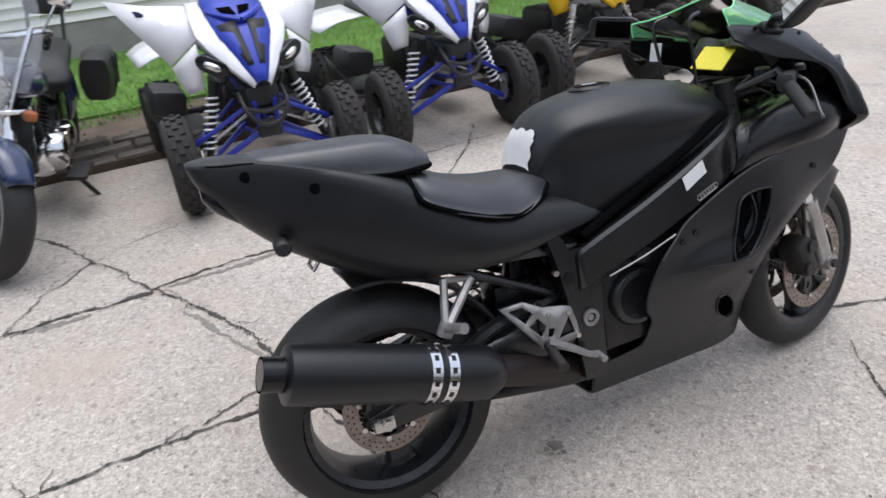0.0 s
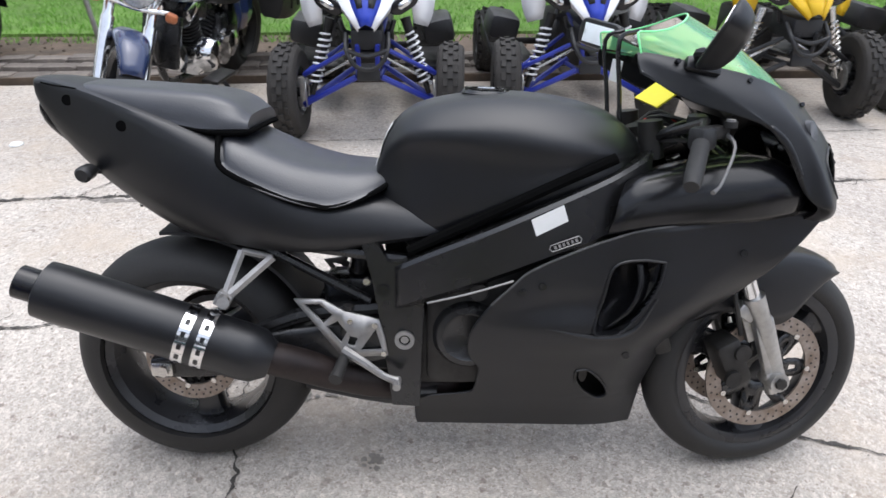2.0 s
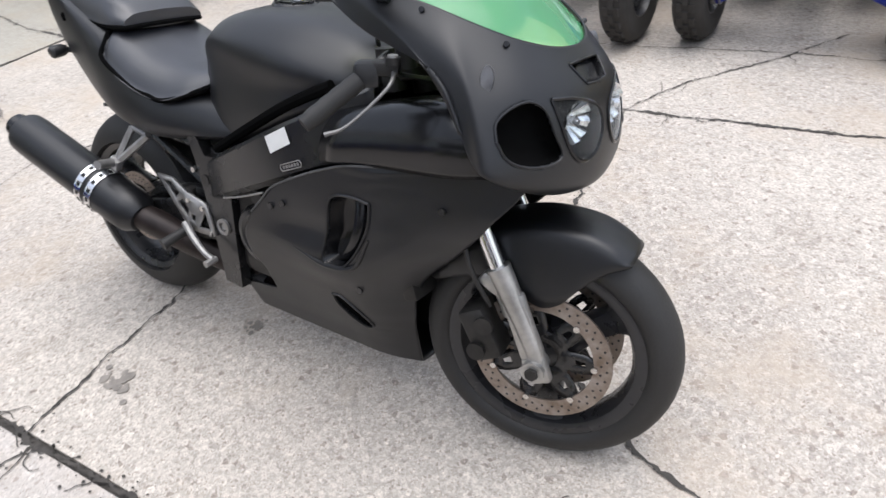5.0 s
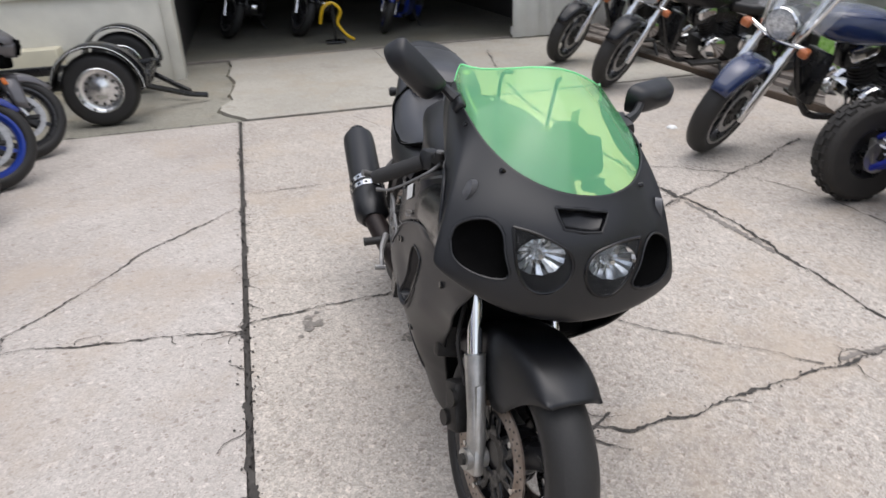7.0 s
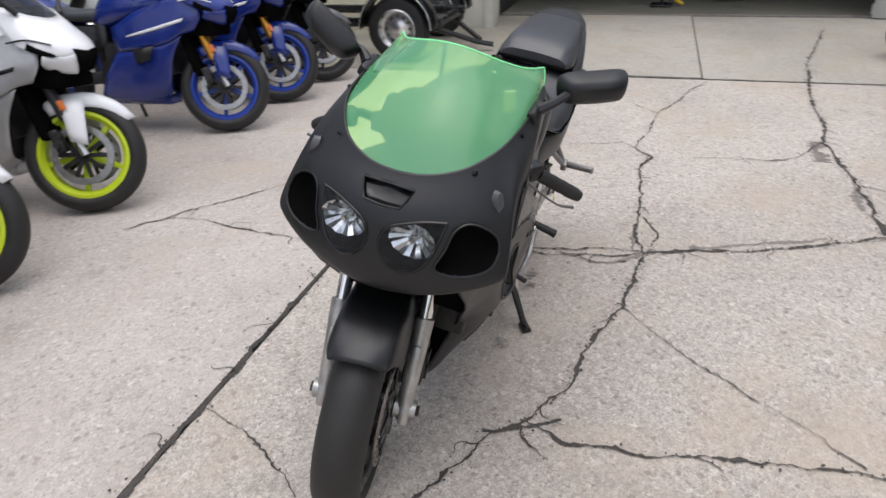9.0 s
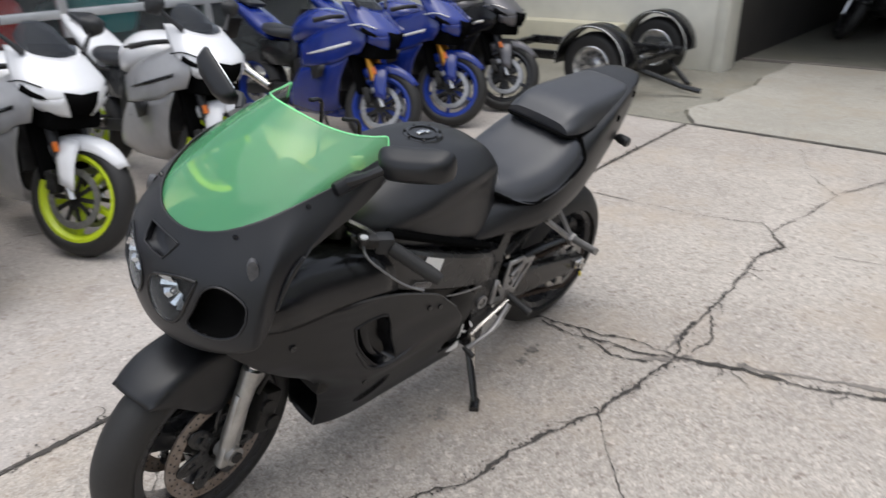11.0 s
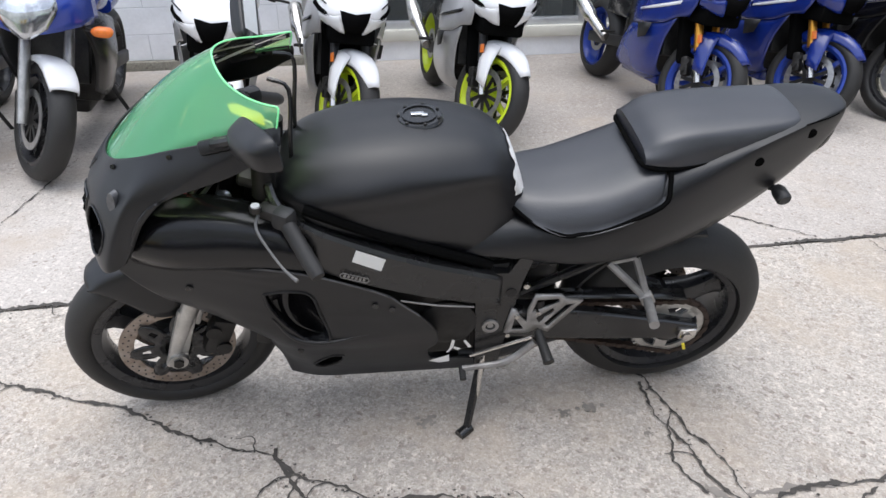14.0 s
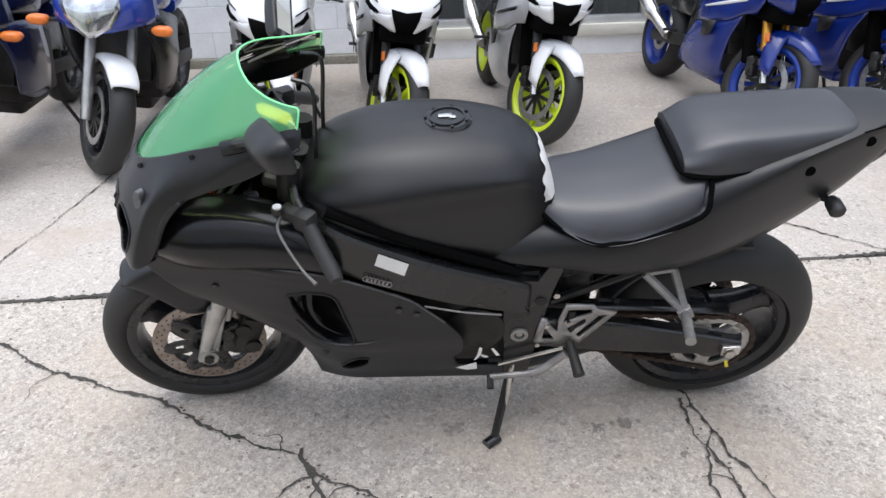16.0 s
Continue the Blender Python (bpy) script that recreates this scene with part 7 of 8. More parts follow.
def quad_bike(m, label, body, accent, arms, spring_mat):
    """A sport quad, nose along +x, rear axle at the origin."""
    t = thing("quad_bike", m @ Matrix.Scale(0.95, 4), label, "quad bike", "quad bikes in a row")
    W = 1.27
    for s in (-1, 1):
        knobby(t, "front_tyre", (W, s * 0.468, 0.274), 0.276, 0.15, -4)
        knobby(t, "rear_tyre", (0, s * 0.4, 0.25), 0.252, 0.26)
        # a-arms, shock and spring, hub and brake disc
        up = [tube([(W + 0.1, s * 0.11, 0.53), (W + 0.01, s * 0.38, 0.37)], 0.013, 8), tube([(W - 0.12, s * 0.11, 0.54), (W - 0.01, s * 0.38, 0.37)], 0.013, 8)]
        lo = [tube([(W + 0.12, s * 0.07, 0.385), (W + 0.1, s * 0.17, 0.33), (W + 0.02, s * 0.39, 0.2)], 0.017, 8), tube([(W - 0.14, s * 0.07, 0.39), (W - 0.02, s * 0.39, 0.2)], 0.017, 8)]
        part("upper_arm", join(*up), arms, t)
        part("lower_arm", join(*lo), arms, t)
        sh = part("shock_absorber", tube([(W + 0.02, s * 0.34, 0.26), (W - 0.01, s * 0.26, 0.5), (W - 0.03, s * 0.21, 0.68)], [0.016, 0.02, 0.03], 10), dark_metal if spring_mat is white_paint else steel, t)
        part("coil_spring", spring((W + 0.015, s * 0.325, 0.31), (W - 0.02, s * 0.235, 0.6), 0.034, 0.0065, 9), spring_mat, sh)
        part("hub", join(box((W, s * 0.4, 0.27), (0.05, 0.05, 0.18), None, 0.012), moved(disc(0.05, 0.085, s * 0.37, 0.005, 24), Matrix.Translation((W, 0, 0.265)))), alu, t)
        part("tie_rod", tube([(W - 0.05, s * 0.05, 0.47), (W - 0.05, s * 0.37, 0.3)], 0.008, 6), steel, t)
        # wing-shaped front mudguard: a narrow band beside the nose, a pointed wing and the panel under it
        band = [[(W - 0.27, s * 0.162, 0.948), (W - 0.02, s * 0.152, 0.83), (W + 0.12, s * 0.09, 0.69), (W + 0.212, s * 0.03, 0.56)],
                [(W - 0.29, s * 0.225, 0.945), (W - 0.05, s * 0.24, 0.8), (W + 0.09, s * 0.15, 0.665), (W + 0.212, s * 0.045, 0.548)],
                [(W - 0.29, s * 0.232, 0.91), (W - 0.06, s * 0.244, 0.772), (W + 0.08, s * 0.15, 0.642), (W + 0.2, s * 0.045, 0.533)]]
        part("nose_band", sheet(band, 2, 1), body, t, solid=0.006, angle=20)
        wing = [[(W - 0.29, s * 0.2, 0.93), (W - 0.17, s * 0.22, 0.87), (W - 0.06, s * 0.24, 0.785)],
                [(W - 0.36, s * 0.42, 0.955), (W - 0.24, s * 0.36, 0.855), (W - 0.1, s * 0.32, 0.72)],
                [(W - 0.44, s * 0.62, 1.0), (W - 0.3, s * 0.5, 0.82), (W - 0.14, s * 0.39, 0.66)]]
        fw = part("front_wing", sheet(wing, 1, 1), body, t, solid=0.006, angle=15)
        part("wing_decal", sheet([[(W - 0.392, s * 0.5, 0.964), (W - 0.345, s * 0.48, 0.905)], [(W - 0.378, s * 0.44, 0.952), (W - 0.33, s * 0.43, 0.902)]], 1, 1), navy_paint if body is white_paint else black_plastic, fw, solid=0.002)
        panel = [[(W - 0.055, s * 0.25, 0.765), (W - 0.135, s * 0.385, 0.65)], [(W - 0.03, s * 0.25, 0.64), (W - 0.1, s * 0.37, 0.57)], [(W - 0.04, s * 0.26, 0.53), (W - 0.09, s * 0.34, 0.5)]]
        part("inner_panel", sheet(panel, 2, 2), body, t, solid=0.006)
        hm = Matrix.Translation((W + 0.03, s * 0.195, 0.655)) @ pose(0, 0, 0, s * 28, 0, s * 22)
        hs = part("headlight", moved(loft([(-0.1, [(0, 0.03), (0.05, 0.028), (0.07, 0), (0.05, -0.028), (0, -0.03)]), (0.03, [(0, 0.045), (0.07, 0.04), (0.095, 0), (0.06, -0.036), (0, -0.042)]), (0.05, [(0, 0.035), (0.06, 0.032), (0.08, 0), (0.05, -0.03), (0, -0.034)])], 2, 3), hm), gloss_black, t)
        part("headlight_lens", moved(loft([(0.045, [(0, 0.026), (0.04, 0.022), (0.055, 0), (0.035, -0.02), (0, -0.024)]), (0.06, [(0, 0.012), (0.02, 0.01), (0.03, 0), (0.02, -0.01), (0, -0.012)])], 2, 3), hm), reflector, hs)
        part("lamp_bracket", tube([(W + 0.05, s * 0.15, 0.68), (W + 0.04, s * 0.13, 0.62), (W + 0.0, s * 0.1, 0.6)], 0.014, 6), black_plastic, t)
        # heel guard and rear wing
        part("heel_guard", sheet([[(0.75, s * 0.2, 0.28), (0.3, s * 0.22, 0.3)], [(0.75, s * 0.46, 0.28), (0.34, s * 0.5, 0.32)], [(0.7, s * 0.5, 0.36), (0.32, s * 0.53, 0.5)]], 3, 3), black_plastic, t, solid=0.008)
        part("rear_wing", sheet([[(0.25, s * 0.15, 0.72), (-0.25, s * 0.15, 0.76)], [(0.25, s * 0.36, 0.7), (-0.25, s * 0.4, 0.74)], [(0.2, s * 0.5, 0.64), (-0.22, s * 0.53, 0.68)]], 3, 3), body, t, solid=0.006)
        part("grip", tube([(0.83, s * 0.2, 1.0), (0.78, s * 0.39, 1.0)], [0.014, 0.018], 8), rubber, t)
    # long nose and coloured centre strip with mesh
    ns = part("nose", sheet([both_sides(r) for r in ([(W - 0.3, 0, 0.98), (W - 0.3, 0.15, 0.955)], [(W - 0.02, 0, 0.858), (W - 0.02, 0.152, 0.828)], [(W + 0.13, 0, 0.72), (W + 0.12, 0.09, 0.688)], [(W + 0.224, 0, 0.575), (W + 0.214, 0.03, 0.56)])], 2, 3), accent, t, solid=0.006)
    for s in (-1, 1):
        part("nose_mesh", sheet([[(W - 0.002, s * 0.03, 0.862), (W - 0.02, s * 0.132, 0.842)], [(W + 0.116, s * 0.022, 0.738), (W + 0.104, s * 0.076, 0.72)], [(W + 0.178, s * 0.016, 0.655), (W + 0.168, s * 0.045, 0.645)]], 2, 3), black_plastic, ns, solid=0.004)
        part("nose_brow", tube([(W - 0.15, s * 0.15, 0.905), (W - 0.05, s * 0.08, 0.88), (W + 0.01, 0, 0.858)], [0.01, 0.015, 0.017], 6, 3), accent, ns)
        part("nose_vent", sheet([[(W - 0.13, s * 0.02, 0.915), (W - 0.15, s * 0.09, 0.915)], [(W - 0.055, s * 0.006, 0.882), (W - 0.1, s * 0.075, 0.894)]], 1, 1), shade_black, ns, solid=0.003)
    # V-shaped bumper, the frame's front loop and the plate between them
    part("front_bumper", join(tube([(W + 0.1, 0.115, 0.62), (W + 0.2, 0.11, 0.54), (W + 0.22, 0.05, 0.46), (W + 0.22, -0.05, 0.46), (W + 0.2, -0.11, 0.54), (W + 0.1, -0.115, 0.62)], 0.013, 8, 3), tube([(W + 0.2, 0.11, 0.55), (W + 0.21, 0, 0.52), (W + 0.2, -0.11, 0.55)], 0.012, 8, 3)), black_plastic, t)
    part("front_frame", join(box((W + 0.12, 0, 0.53), (0.06, 0.17, 0.05), None, 0.012), box((W + 0.15, 0, 0.42), (0.03, 0.13, 0.1), rot(0, -15, 0), 0.012), box((W, 0, 0.58), (0.3, 0.18, 0.14), None, 0.02)), black_plastic, t)
    for s in (-1, 1):
        part("chassis_rail", tube([(W - 0.1, s * 0.1, 0.66), (W + 0.155, s * 0.055, 0.56), (W + 0.15, s * 0.05, 0.38), (W - 0.1, s * 0.08, 0.37), (0.4, s * 0.12, 0.28)], 0.014, 8), arms, t)
        part("footrest_guard", box((0.62, s * 0.42, 0.5), (0.34, 0.2, 0.16), rot(s * 12, 0, 0), 0.04), black_plastic, t)
    part("engine", join(box((0.62, 0, 0.42), (0.4, 0.26, 0.34), None, 0.04), tube([(0.7, -0.06, 0.6), (0.85, -0.1, 0.5), (0.8, -0.12, 0.32)], 0.022, 8, 3)), dark_metal, t)
    part("seat", loft([(-0.25, [(0, 0.8), (0.09, 0.79), (0.12, 0.75), (0.1, 0.72), (0, 0.71)]), (0.2, [(0, 0.8), (0.11, 0.79), (0.13, 0.75), (0.11, 0.7), (0, 0.69)]), (0.6, [(0, 0.82), (0.09, 0.81), (0.11, 0.77), (0.09, 0.7), (0, 0.69)]), (0.75, [(0, 0.86), (0.06, 0.85), (0.08, 0.8), (0.07, 0.72), (0, 0.71)])], 3, 3), vinyl, t)
    part("tank_cover", loft([(0.6, [(0, 0.84), (0.12, 0.83), (0.15, 0.77), (0.13, 0.7), (0, 0.69)]), (0.85, [(0, 0.9), (0.15, 0.88), (0.2, 0.78), (0.16, 0.66), (0, 0.65)]), (1.05, [(0, 0.9), (0.14, 0.88), (0.17, 0.78), (0.14, 0.68), (0, 0.67)])], 3, 3), accent, t)
    part("rear_axle", join(tube([(0, -0.34, 0.25), (0, 0.34, 0.25)], 0.025, 10), box((0.25, 0, 0.3), (0.5, 0.14, 0.08), rot(0, -8, 0), 0.02)), dark_metal, t)
    hb = part("handlebar", tube([(0.78, -0.39, 1.0), (0.83, -0.2, 1.0), (0.9, -0.1, 0.95), (0.9, 0.1, 0.95), (0.83, 0.2, 1.0), (0.78, 0.39, 1.0)], 0.012, 8), dark_metal, t)
    part("bar_pad", box((0.88, 0, 0.97), (0.06, 0.2, 0.06), None, 0.02), black_plastic, hb)
    for s in (-1, 1):
        part("lever", tube([(0.87, s * 0.2, 1.0), (0.85, s * 0.38, 0.99)], 0.007, 6), alu, hb)
    # the plastics stand clear of the arms
    lifted = {"nose", "nose_band", "front_wing", "wing_decal", "inner_panel", "headlight", "headlight_lens", "nose_mesh", "nose_brow", "nose_vent", "tank_cover", "handlebar", "bar_pad", "lever", "grip"}
    for ob in t.children_recursive:
        if ob.name.split(".")[0] in lifted:
            ob.data.transform(Matrix.Translation((0, 0, 0.115)))
    return t


def quad_at(a, b, heading=-90):
    return at_front(a, b, heading, 1.2065)


q1 = quad_bike(quad_at(0.365, 2.4), "white and blue sport quad bike with knobby tyres on the concrete", white_paint, quad_blue, blue_tube, white_paint)
tagged(copy_thing(q1, quad_at(1.575, 2.5)), "white and blue sport quad bike parked beside its twin")
q3 = quad_bike(quad_at(2.83, 2.62), "yellow sport quad bike with black arms and knobby tyres", yellow_paint, yellow_paint, black_plastic, steel)
tagged(copy_thing(q3, quad_at(4.08, 2.74)), "yellow sport quad bike at the end of the row")


# ---- cruisers ----
def cruiser(m, label, paint, screen=True, bags=True):
    """A chrome-laden cruiser, nose along +x, rear wheel at the origin."""
    t = thing("cruiser_motorcycle", m, label, "motorcycle", "cruisers along the grass")
    W = 1.62
    steer = 38
    plain_wheel(t, "rear_tyre", (0, 0, 0.31), 0.315, 0.17, dark_metal, 7, 0.13, (-1,), rim_r=0.2)
    plain_wheel(t, "front_tyre", (W, 0, 0.31), 0.315, 0.13, black_rim, 7, 0.14, (1,), steer, rim_r=0.225)
    fm = steered(W, 0.31, steer)
    for y in (-0.052, 0.052):
        part("rim_band", moved(disc(0.215, 0.232, y, 0.008, 40), fm), alu, t, "polished edge of the front rim")
    for s in (-1, 1):
        part("fork_leg", moved(tube([(0.02, s * 0.105, -0.03), (-0.03, s * 0.105, 0.06), (-0.2, s * 0.105, 0.32)], [0.026, 0.032, 0.034], 12), fm), chrome, t, "chrome fork leg")
        part("fork_tube", moved(tube([(-0.2, s * 0.105, 0.31), (-0.4, s * 0.105, 0.65)], 0.026, 12), fm), chrome, t)
    rows = []
    for a, w in ((40, 0.055), (70, 0.075), (100, 0.08), (130, 0.078), (160, 0.065)):
        ca, sa = math.cos(radians(a)), math.sin(radians(a))
        half = [(0.34, 0.0), (0.335, w * 0.6), (0.31, w * 1.0), (0.27, w * 1.02)]
        rows.append([(r * ca, -y, r * sa) for r, y in reversed(half)] + [(r * ca, y, r * sa) for r, y in half[1:]])
    part("front_mudguard", moved(sheet(rows, 3, 3), fm), paint, t, solid=0.005)
    hl = part("headlight", moved(ring([(0, -0.1), (0.05, -0.09), (0.085, -0.04), (0.095, 0.02), (0.088, 0.03)], 24, closed=False), fm @ Matrix.Translation((-0.2, 0, 0.5)) @ pose(0, 0, 0, 0, 0, -90)), chrome, t, "round chrome headlight")
    part("lamp_glass", moved(ring([(0, 0.036), (0.03, 0.035), (0.06, 0.033), (0.086, 0.026)], 24, closed=False), fm @ Matrix.Translation((-0.2, 0, 0.5)) @ pose(0, 0, 0, 0, 0, -90)), lamp_glass, hl)
    part("light_bar", moved(tube([(-0.22, -0.18, 0.42), (-0.2, 0, 0.4), (-0.22, 0.18, 0.42)], 0.012, 8, 4), fm), chrome, t)
    for s in (-1, 1):
        part("indicator", moved(loft([(-0.03, [(0, 0.018), (0.018, 0.016), (0.022, 0), (0.018, -0.016), (0, -0.018)]), (0.02, [(0, 0.026), (0.025, 0.022), (0.03, 0), (0.025, -0.022), (0, -0.026)]), (0.032, [(0, 0.012), (0.012, 0.01), (0.014, 0), (0.012, -0.01), (0, -0.012)])], 2, 3), fm @ Matrix.Translation((-0.2, s * 0.19, 0.41))), dull_amber, t, "amber indicator")
        mr = part("mirror", moved(tube([(-0.42, s * 0.3, 0.78), (-0.42, s * 0.34, 0.92)], 0.007, 6), fm), chrome, t)
        part("mirror_head", moved(box((-0.42, s * 0.36, 0.95), (0.02, 0.11, 0.065), None, 0.012), fm), chrome, mr)
    part("handlebar", moved(tube([(-0.62, -0.42, 0.7), (-0.5, -0.36, 0.78), (-0.42, -0.12, 0.72), (-0.42, 0.12, 0.72), (-0.5, 0.36, 0.78), (-0.62, 0.42, 0.7)], 0.014, 8, 4), fm), chrome, t)
    for s in (-1, 1):
        part("grip", moved(tube([(-0.56, s * 0.395, 0.745), (-0.66, s * 0.44, 0.68)], 0.019, 8), fm), rubber, t)
    if screen:
        part("windshield", moved(sheet([[(-0.26, -0.2, 0.5), (-0.22, 0, 0.5), (-0.26, 0.2, 0.5)], [(-0.32, -0.26, 0.75), (-0.27, 0, 0.75), (-0.32, 0.26, 0.75)], [(-0.42, -0.22, 1.02), (-0.37, 0, 1.06), (-0.42, 0.22, 1.02)]], 4, 4), fm), hazy_screen, t, "tall clear windshield")
        for s in (-1, 1):
            part("shield_bracket", moved(tube([(-0.22, s * 0.11, 0.4), (-0.28, s * 0.16, 0.62), (-0.32, s * 0.2, 0.8)], 0.012, 8), fm), chrome, t)
    part("fuel_tank", loft([(0.6, [(0, 0.74), (0.05, 0.735), (0.07, 0.71), (0.06, 0.68), (0, 0.67)]), (0.85, [(0, 0.86), (0.11, 0.84), (0.16, 0.76), (0.14, 0.68), (0, 0.67)]), (1.1, [(0, 0.88), (0.11, 0.86), (0.15, 0.78), (0.12, 0.71), (0, 0.7)]), (1.22, [(0, 0.84), (0.06, 0.83), (0.09, 0.8), (0.07, 0.76), (0, 0.75)])], 4, 4), paint, t)
    part("seat", loft([(-0.15, [(0, 0.82), (0.1, 0.81), (0.13, 0.77), (0.11, 0.72), (0, 0.71)]), (0.2, [(0, 0.78), (0.13, 0.77), (0.16, 0.72), (0.14, 0.66), (0, 0.65)]), (0.45, [(0, 0.7), (0.16, 0.69), (0.19, 0.65), (0.16, 0.6), (0, 0.59)]), (0.68, [(0, 0.72), (0.08, 0.71), (0.1, 0.68), (0.08, 0.63), (0, 0.62)])], 3, 3), leather, t)
    part("backrest", join(box((-0.22, 0, 1.05), (0.06, 0.24, 0.2), rot(0, -10, 0), 0.03), tube([(-0.1, -0.1, 0.7), (-0.2, -0.1, 1.0), (-0.2, 0.1, 1.0), (-0.1, 0.1, 0.7)], 0.012, 8)), leather, t, "black padded sissy bar backrest")
    part("rear_mudguard", moved(ring([(0.345, -0.1), (0.36, 0), (0.345, 0.1), (0.338, 0.1), (0.352, 0), (0.338, -0.1)], 20, 10, 170), Matrix.Translation((0, 0, 0.31))), paint, t)
    if bags:
        for s in (-1, 1):
            bg = part("saddlebag", loft([(-0.36, [(0, 0.14), (0.06, 0.13), (0.08, 0), (0.06, -0.14), (0, -0.15)]), (-0.1, [(0, 0.15), (0.08, 0.14), (0.1, 0), (0.08, -0.15), (0, -0.16)]), (0.12, [(0, 0.12), (0.07, 0.11), (0.09, 0), (0.06, -0.12), (0, -0.13)])], 3, 3), leather, t, "black leather saddlebag")
            bg.location = (0, s * 0.28, 0.6)
            part("bag_strap", join(box((-0.06, s * 0.1, 0.02), (0.04, 0.012, 0.2), None, 0.004), box((-0.2, s * 0.1, 0.02), (0.04, 0.012, 0.2), None, 0.004)), black_plastic, bg)
    fins = [(0.0, 0.0)] + [q for k in range(8) for q in ((0.062, 0.024 * k), (0.084, 0.024 * k + 0.004), (0.084, 0.024 * k + 0.013), (0.062, 0.024 * k + 0.017))] + [(0.0, 0.2)]
    for ang, x in ((24, 0.78), (-24, 0.68)):
        part("cylinder", moved(ring(fins, 20, closed=False), Matrix.Translation((x, 0, 0.4)) @ pose(0, 0, 0, 0, ang, 0) @ pose(0, 0, 0, 90, 0, 0)), dark_metal, t)
    part("crankcase", join(box((0.72, 0, 0.32), (0.42, 0.26, 0.2), None, 0.05), moved(disc(0.0, 0.11, -0.15, 0.05, 24), Matrix.Translation((0.78, 0, 0.34))), moved(disc(0.0, 0.09, 0.15, 0.05, 24), Matrix.Translation((0.64, 0, 0.34)))), chrome if bags else dark_metal, t)
    # what fills the frame behind the covers, and the bright covers of the left side
    part("gearbox", join(box((0.42, 0, 0.4), (0.34, 0.24, 0.3), None, 0.04), box((0.3, 0, 0.56), (0.3, 0.22, 0.16), None, 0.03), box((0.75, 0, 0.6), (0.5, 0.14, 0.16), None, 0.03)), frame_black, t)
    for s in (-1, 1):
        part("side_cover", sheet([[(0.46, s * 0.15, 0.62), (0.18, s * 0.16, 0.64)], [(0.44, s * 0.17, 0.5), (0.2, s * 0.18, 0.5)], [(0.38, s * 0.15, 0.4), (0.24, s * 0.15, 0.4)]], 3, 3), paint, t, solid=0.006)
        for x in (0.9, 0.56):
            part("cylinder_head", box((x, s * 0.06, 0.63), (0.17, 0.07, 0.09), rot(0, 22 if x > 0.7 else -22, 0), 0.02), chrome, t)
    part("primary_cover", moved(join(ring([(0, 0.2), (0.05, 0.198), (0.09, 0.185), (0.105, 0.16), (0.108, 0.1)], 26, closed=False), moved(ring([(0, 0.19), (0.05, 0.188), (0.085, 0.172), (0.09, 0.1)], 26, closed=False), Matrix.Translation((-0.3, 0, 0.01)))), Matrix.Translation((0.82, 0, 0.35))), chrome, t, "polished engine cover")
    part("air_cleaner", moved(ring([(0, -0.2), (0.06, -0.2), (0.09, -0.185), (0.095, -0.12)], 26, closed=False), Matrix.Translation((0.74, 0, 0.6))), chrome, t)
    part("frame", join(tube([(1.3, 0, 0.75), (1.15, 0, 0.3), (0.95, 0, 0.2), (0.4, 0, 0.22), (0.25, 0, 0.55)], 0.022, 8, 3), box((1.14, 0, 0.48), (0.05, 0.22, 0.3), rot(0, -12, 0), 0.012)), frame_black, t)
    for k, z in ((0, 0.26), (1, 0.34)):
        part("exhaust_pipe", tube([(0.9, -0.12, 0.46), (0.98, -0.2, 0.34), (0.8, -0.22, z), (0.3, -0.23, z - 0.01), (-0.35, -0.24, z)], [0.022, 0.024, 0.03, 0.042, 0.042], 12, 4), chrome, t, "chrome exhaust pipe")
    for s in (-1, 1):
        part("footboard", box((0.95, s * 0.26, 0.27), (0.28, 0.1, 0.025), None, 0.008), dark_metal, t)
    part("side_stand", tube([(0.75, 0.15, 0.24), (0.72, 0.33, 0.0)], 0.014, 8), black_plastic, t)
    return t


cruiser(at_front(-0.99, 2.24, -100, 1.62, 9), "blue and chrome cruiser with windshield, backrest and leather saddlebags", cruiser_blue)
c2 = cruiser(at_front(-2.9, 2.55, -94, 1.62, 9), "black cruiser with chrome forks parked at the edge of the yard", gloss_black, False, False)
tagged(copy_thing(c2, at_front(-4.16, 2.68, -94, 1.62, 9)), "black cruiser parked near the garage door")


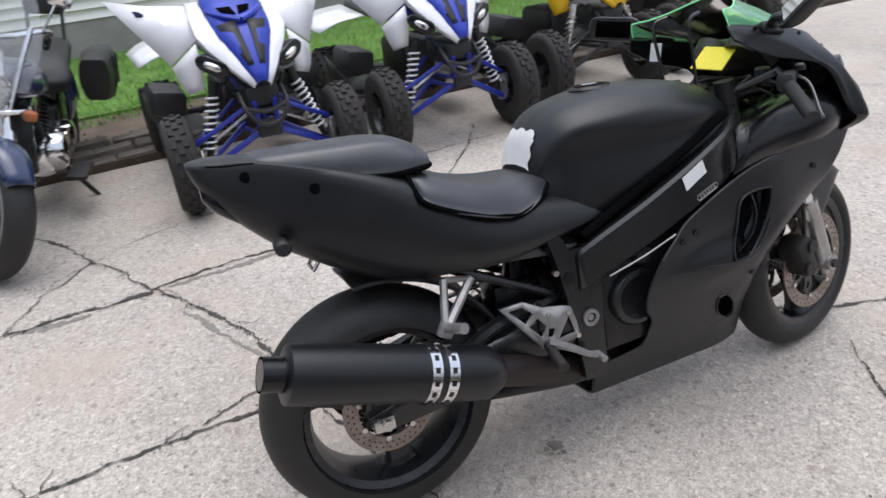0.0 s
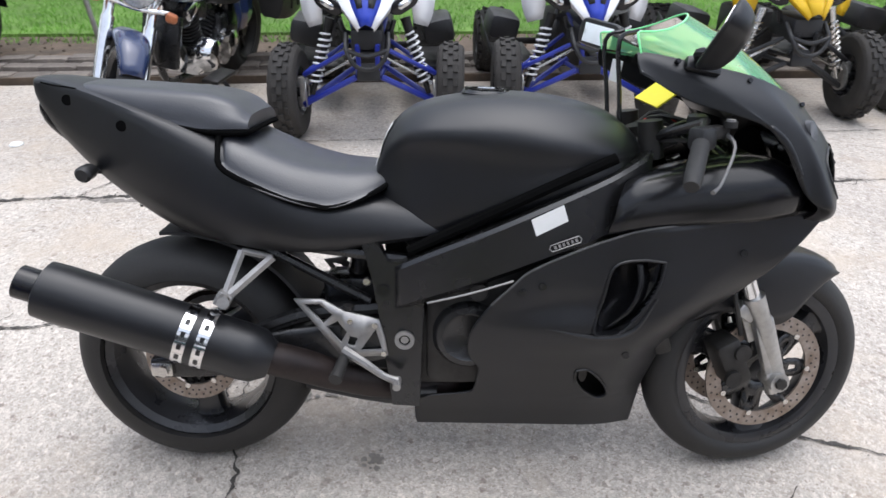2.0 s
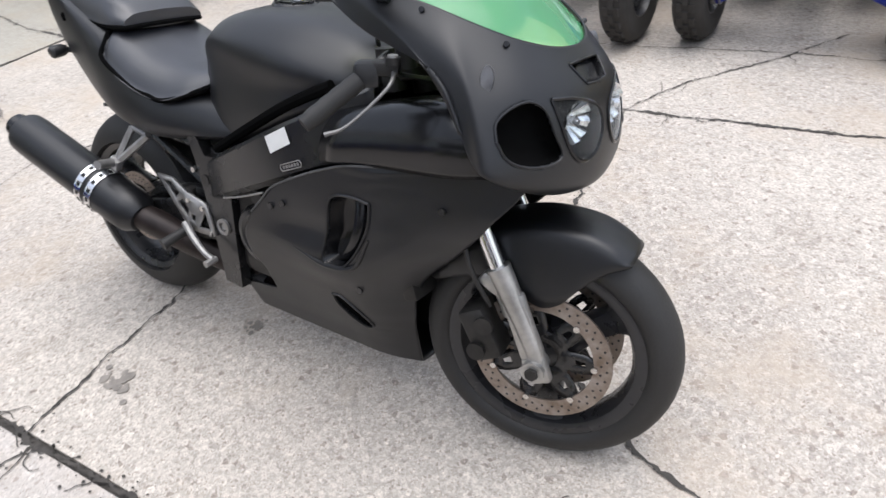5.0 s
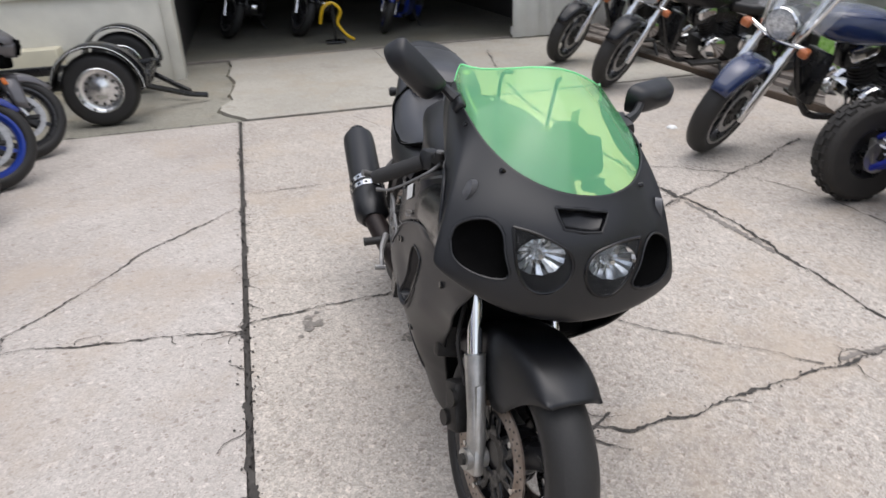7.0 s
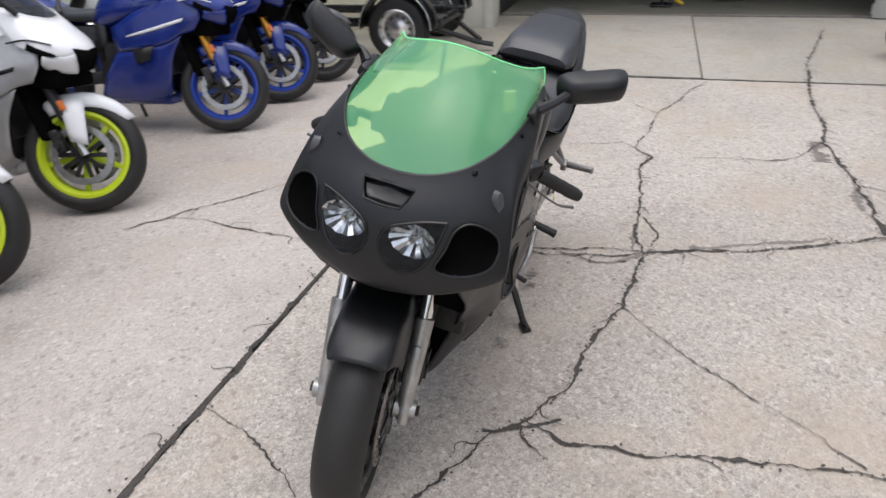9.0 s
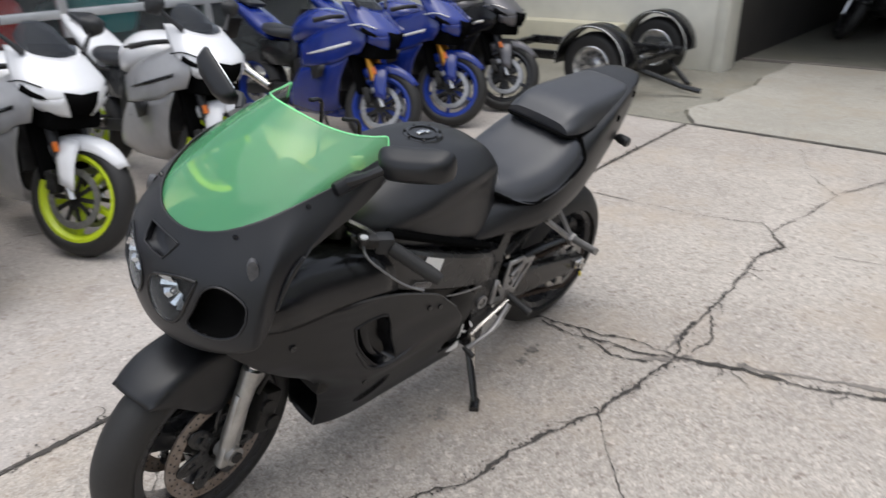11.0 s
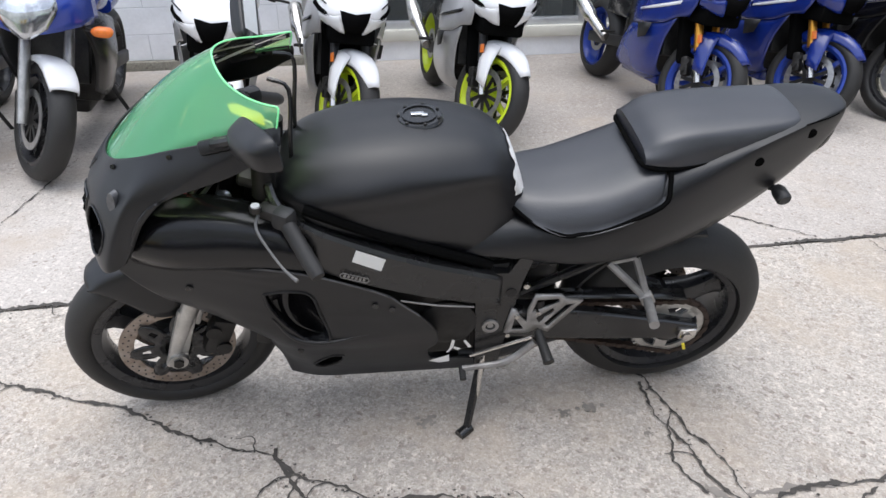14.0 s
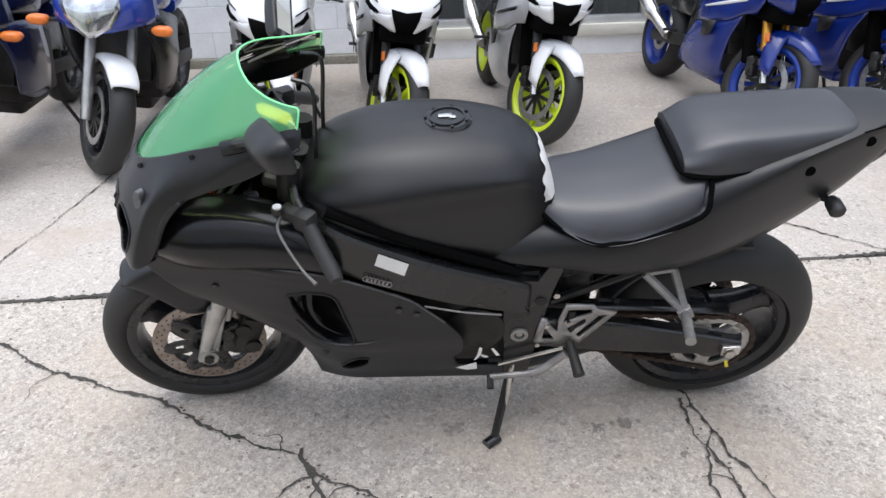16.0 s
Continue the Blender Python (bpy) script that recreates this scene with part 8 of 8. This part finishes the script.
# ---- open trailer with black mudguards ----
def trailer(m):
    t = thing("small_trailer", m, "small open trailer with silver wheels and black mudguards", "trailer")
    for s in (-1, 1):
        wt = part("tyre", moved(ring([(0.17, 0.075)] + [(0.29 - 0.08 * (1 - math.sin(a)) * 0.6, 0.085 * math.cos(a)) for a in [math.pi * k / 8 for k in range(9)]] + [(0.17, -0.075)], 36), Matrix.Translation((0, s * 0.62, 0.285))), rubber, t)
        geo = [ring([(0.185, 0.07), (0.17, 0.08), (0.155, 0.03), (0.12, 0.02), (0.06, 0.035), (0.03, 0.045), (0.0, 0.045)], 32, closed=False), ring([(0.185, -0.07), (0.17, -0.08), (0.155, -0.03), (0.0, -0.02)], 32, closed=False)]
        rm = part("wheel_rim", moved(join(*geo), Matrix.Translation((0, s * 0.62, 0.285)) @ pose(0, 0, 0, 0, 0, 0 if s > 0 else 180)), polished, wt, "bright silver trailer wheel")
        for k in range(12):
            part("rim_slot", moved(box((0.112, 0.03, 0), (0.02, 0.012, 0.016)), Matrix.Translation((0, s * 0.62, 0.285)) @ pose(0, 0, 0, 0, 30 * k, 0 if s > 0 else 180)), dark_metal, rm)
        part("mudguard", moved(ring([(0.335, -0.12), (0.35, -0.1), (0.352, 0.1), (0.335, 0.125), (0.326, 0.12), (0.342, 0.095), (0.34, -0.095), (0.328, -0.115)], 24, 0, 180), Matrix.Translation((0, s * 0.62, 0.29))), gloss_black, t, "black steel mudguard")
        part("pinstripe", moved(ring([(0.341, 0.121), (0.3385, 0.1255), (0.3375, 0.125), (0.34, 0.1205)], 24, 0, 180), Matrix.Translation((0, s * 0.62, 0.29))), paper, t)
    part("axle", tube([(0, -0.55, 0.285), (0, 0.55, 0.285)], 0.03, 10), frame_black, t)
    part("frame_rail", join(*[box((0.5, s * 0.4, 0.3), (1.7, 0.06, 0.08), None, 0.006) for s in (-1, 1)] + [box((x, 0, 0.3), (0.06, 0.8, 0.07), None, 0.006) for x in (-0.3, 0.4, 1.3)]), frame_black, t)
    part("tongue", join(tube([(-0.2, 0.35, 0.26), (-0.6, 0.1, 0.08), (-0.75, 0.06, 0.05)], 0.025, 8), tube([(-0.2, -0.35, 0.26), (-0.6, -0.02, 0.08)], 0.025, 8)), frame_black, t)
    return t


trailer(pose(*yard(-4.05, -1.68), 0, 0, YARD - 90))


# ---- dim things inside the garage ----
tagged(copy_thing(c2, at_front(-7.71, 0.235, -20, 1.62, 9)), "black cruiser standing in the dim garage")
tagged(copy_thing(c2, at_front(-8.05, -0.74, -15, 1.62, 9)), "black cruiser standing deep in the garage")
tagged(copy_thing(b1, at_front(-7.34, 1.39, -30, 1.2925, 8)), "blue sport motorcycle standing in the dim garage")
hose = thing("yellow_hose", pose(*yard(-6.83, 0.6)), "yellow coiled hose hanging over a stand in the garage", "hose")
part("coil", tube([(0, -0.18, 0.25), (0.02, -0.12, 0.45), (0, 0.0, 0.5), (0.02, 0.1, 0.4), (0, 0.05, 0.25), (0.02, 0.15, 0.1), (0, 0.25, 0.03)], 0.02, 8, 5), yellow_paint, hose)
part("stand", join(tube([(0.0, 0, 0), (0, 0, 0.5)], 0.02, 8), box((0, 0, 0.015), (0.25, 0.25, 0.03), None, 0.006)), frame_black, hose)
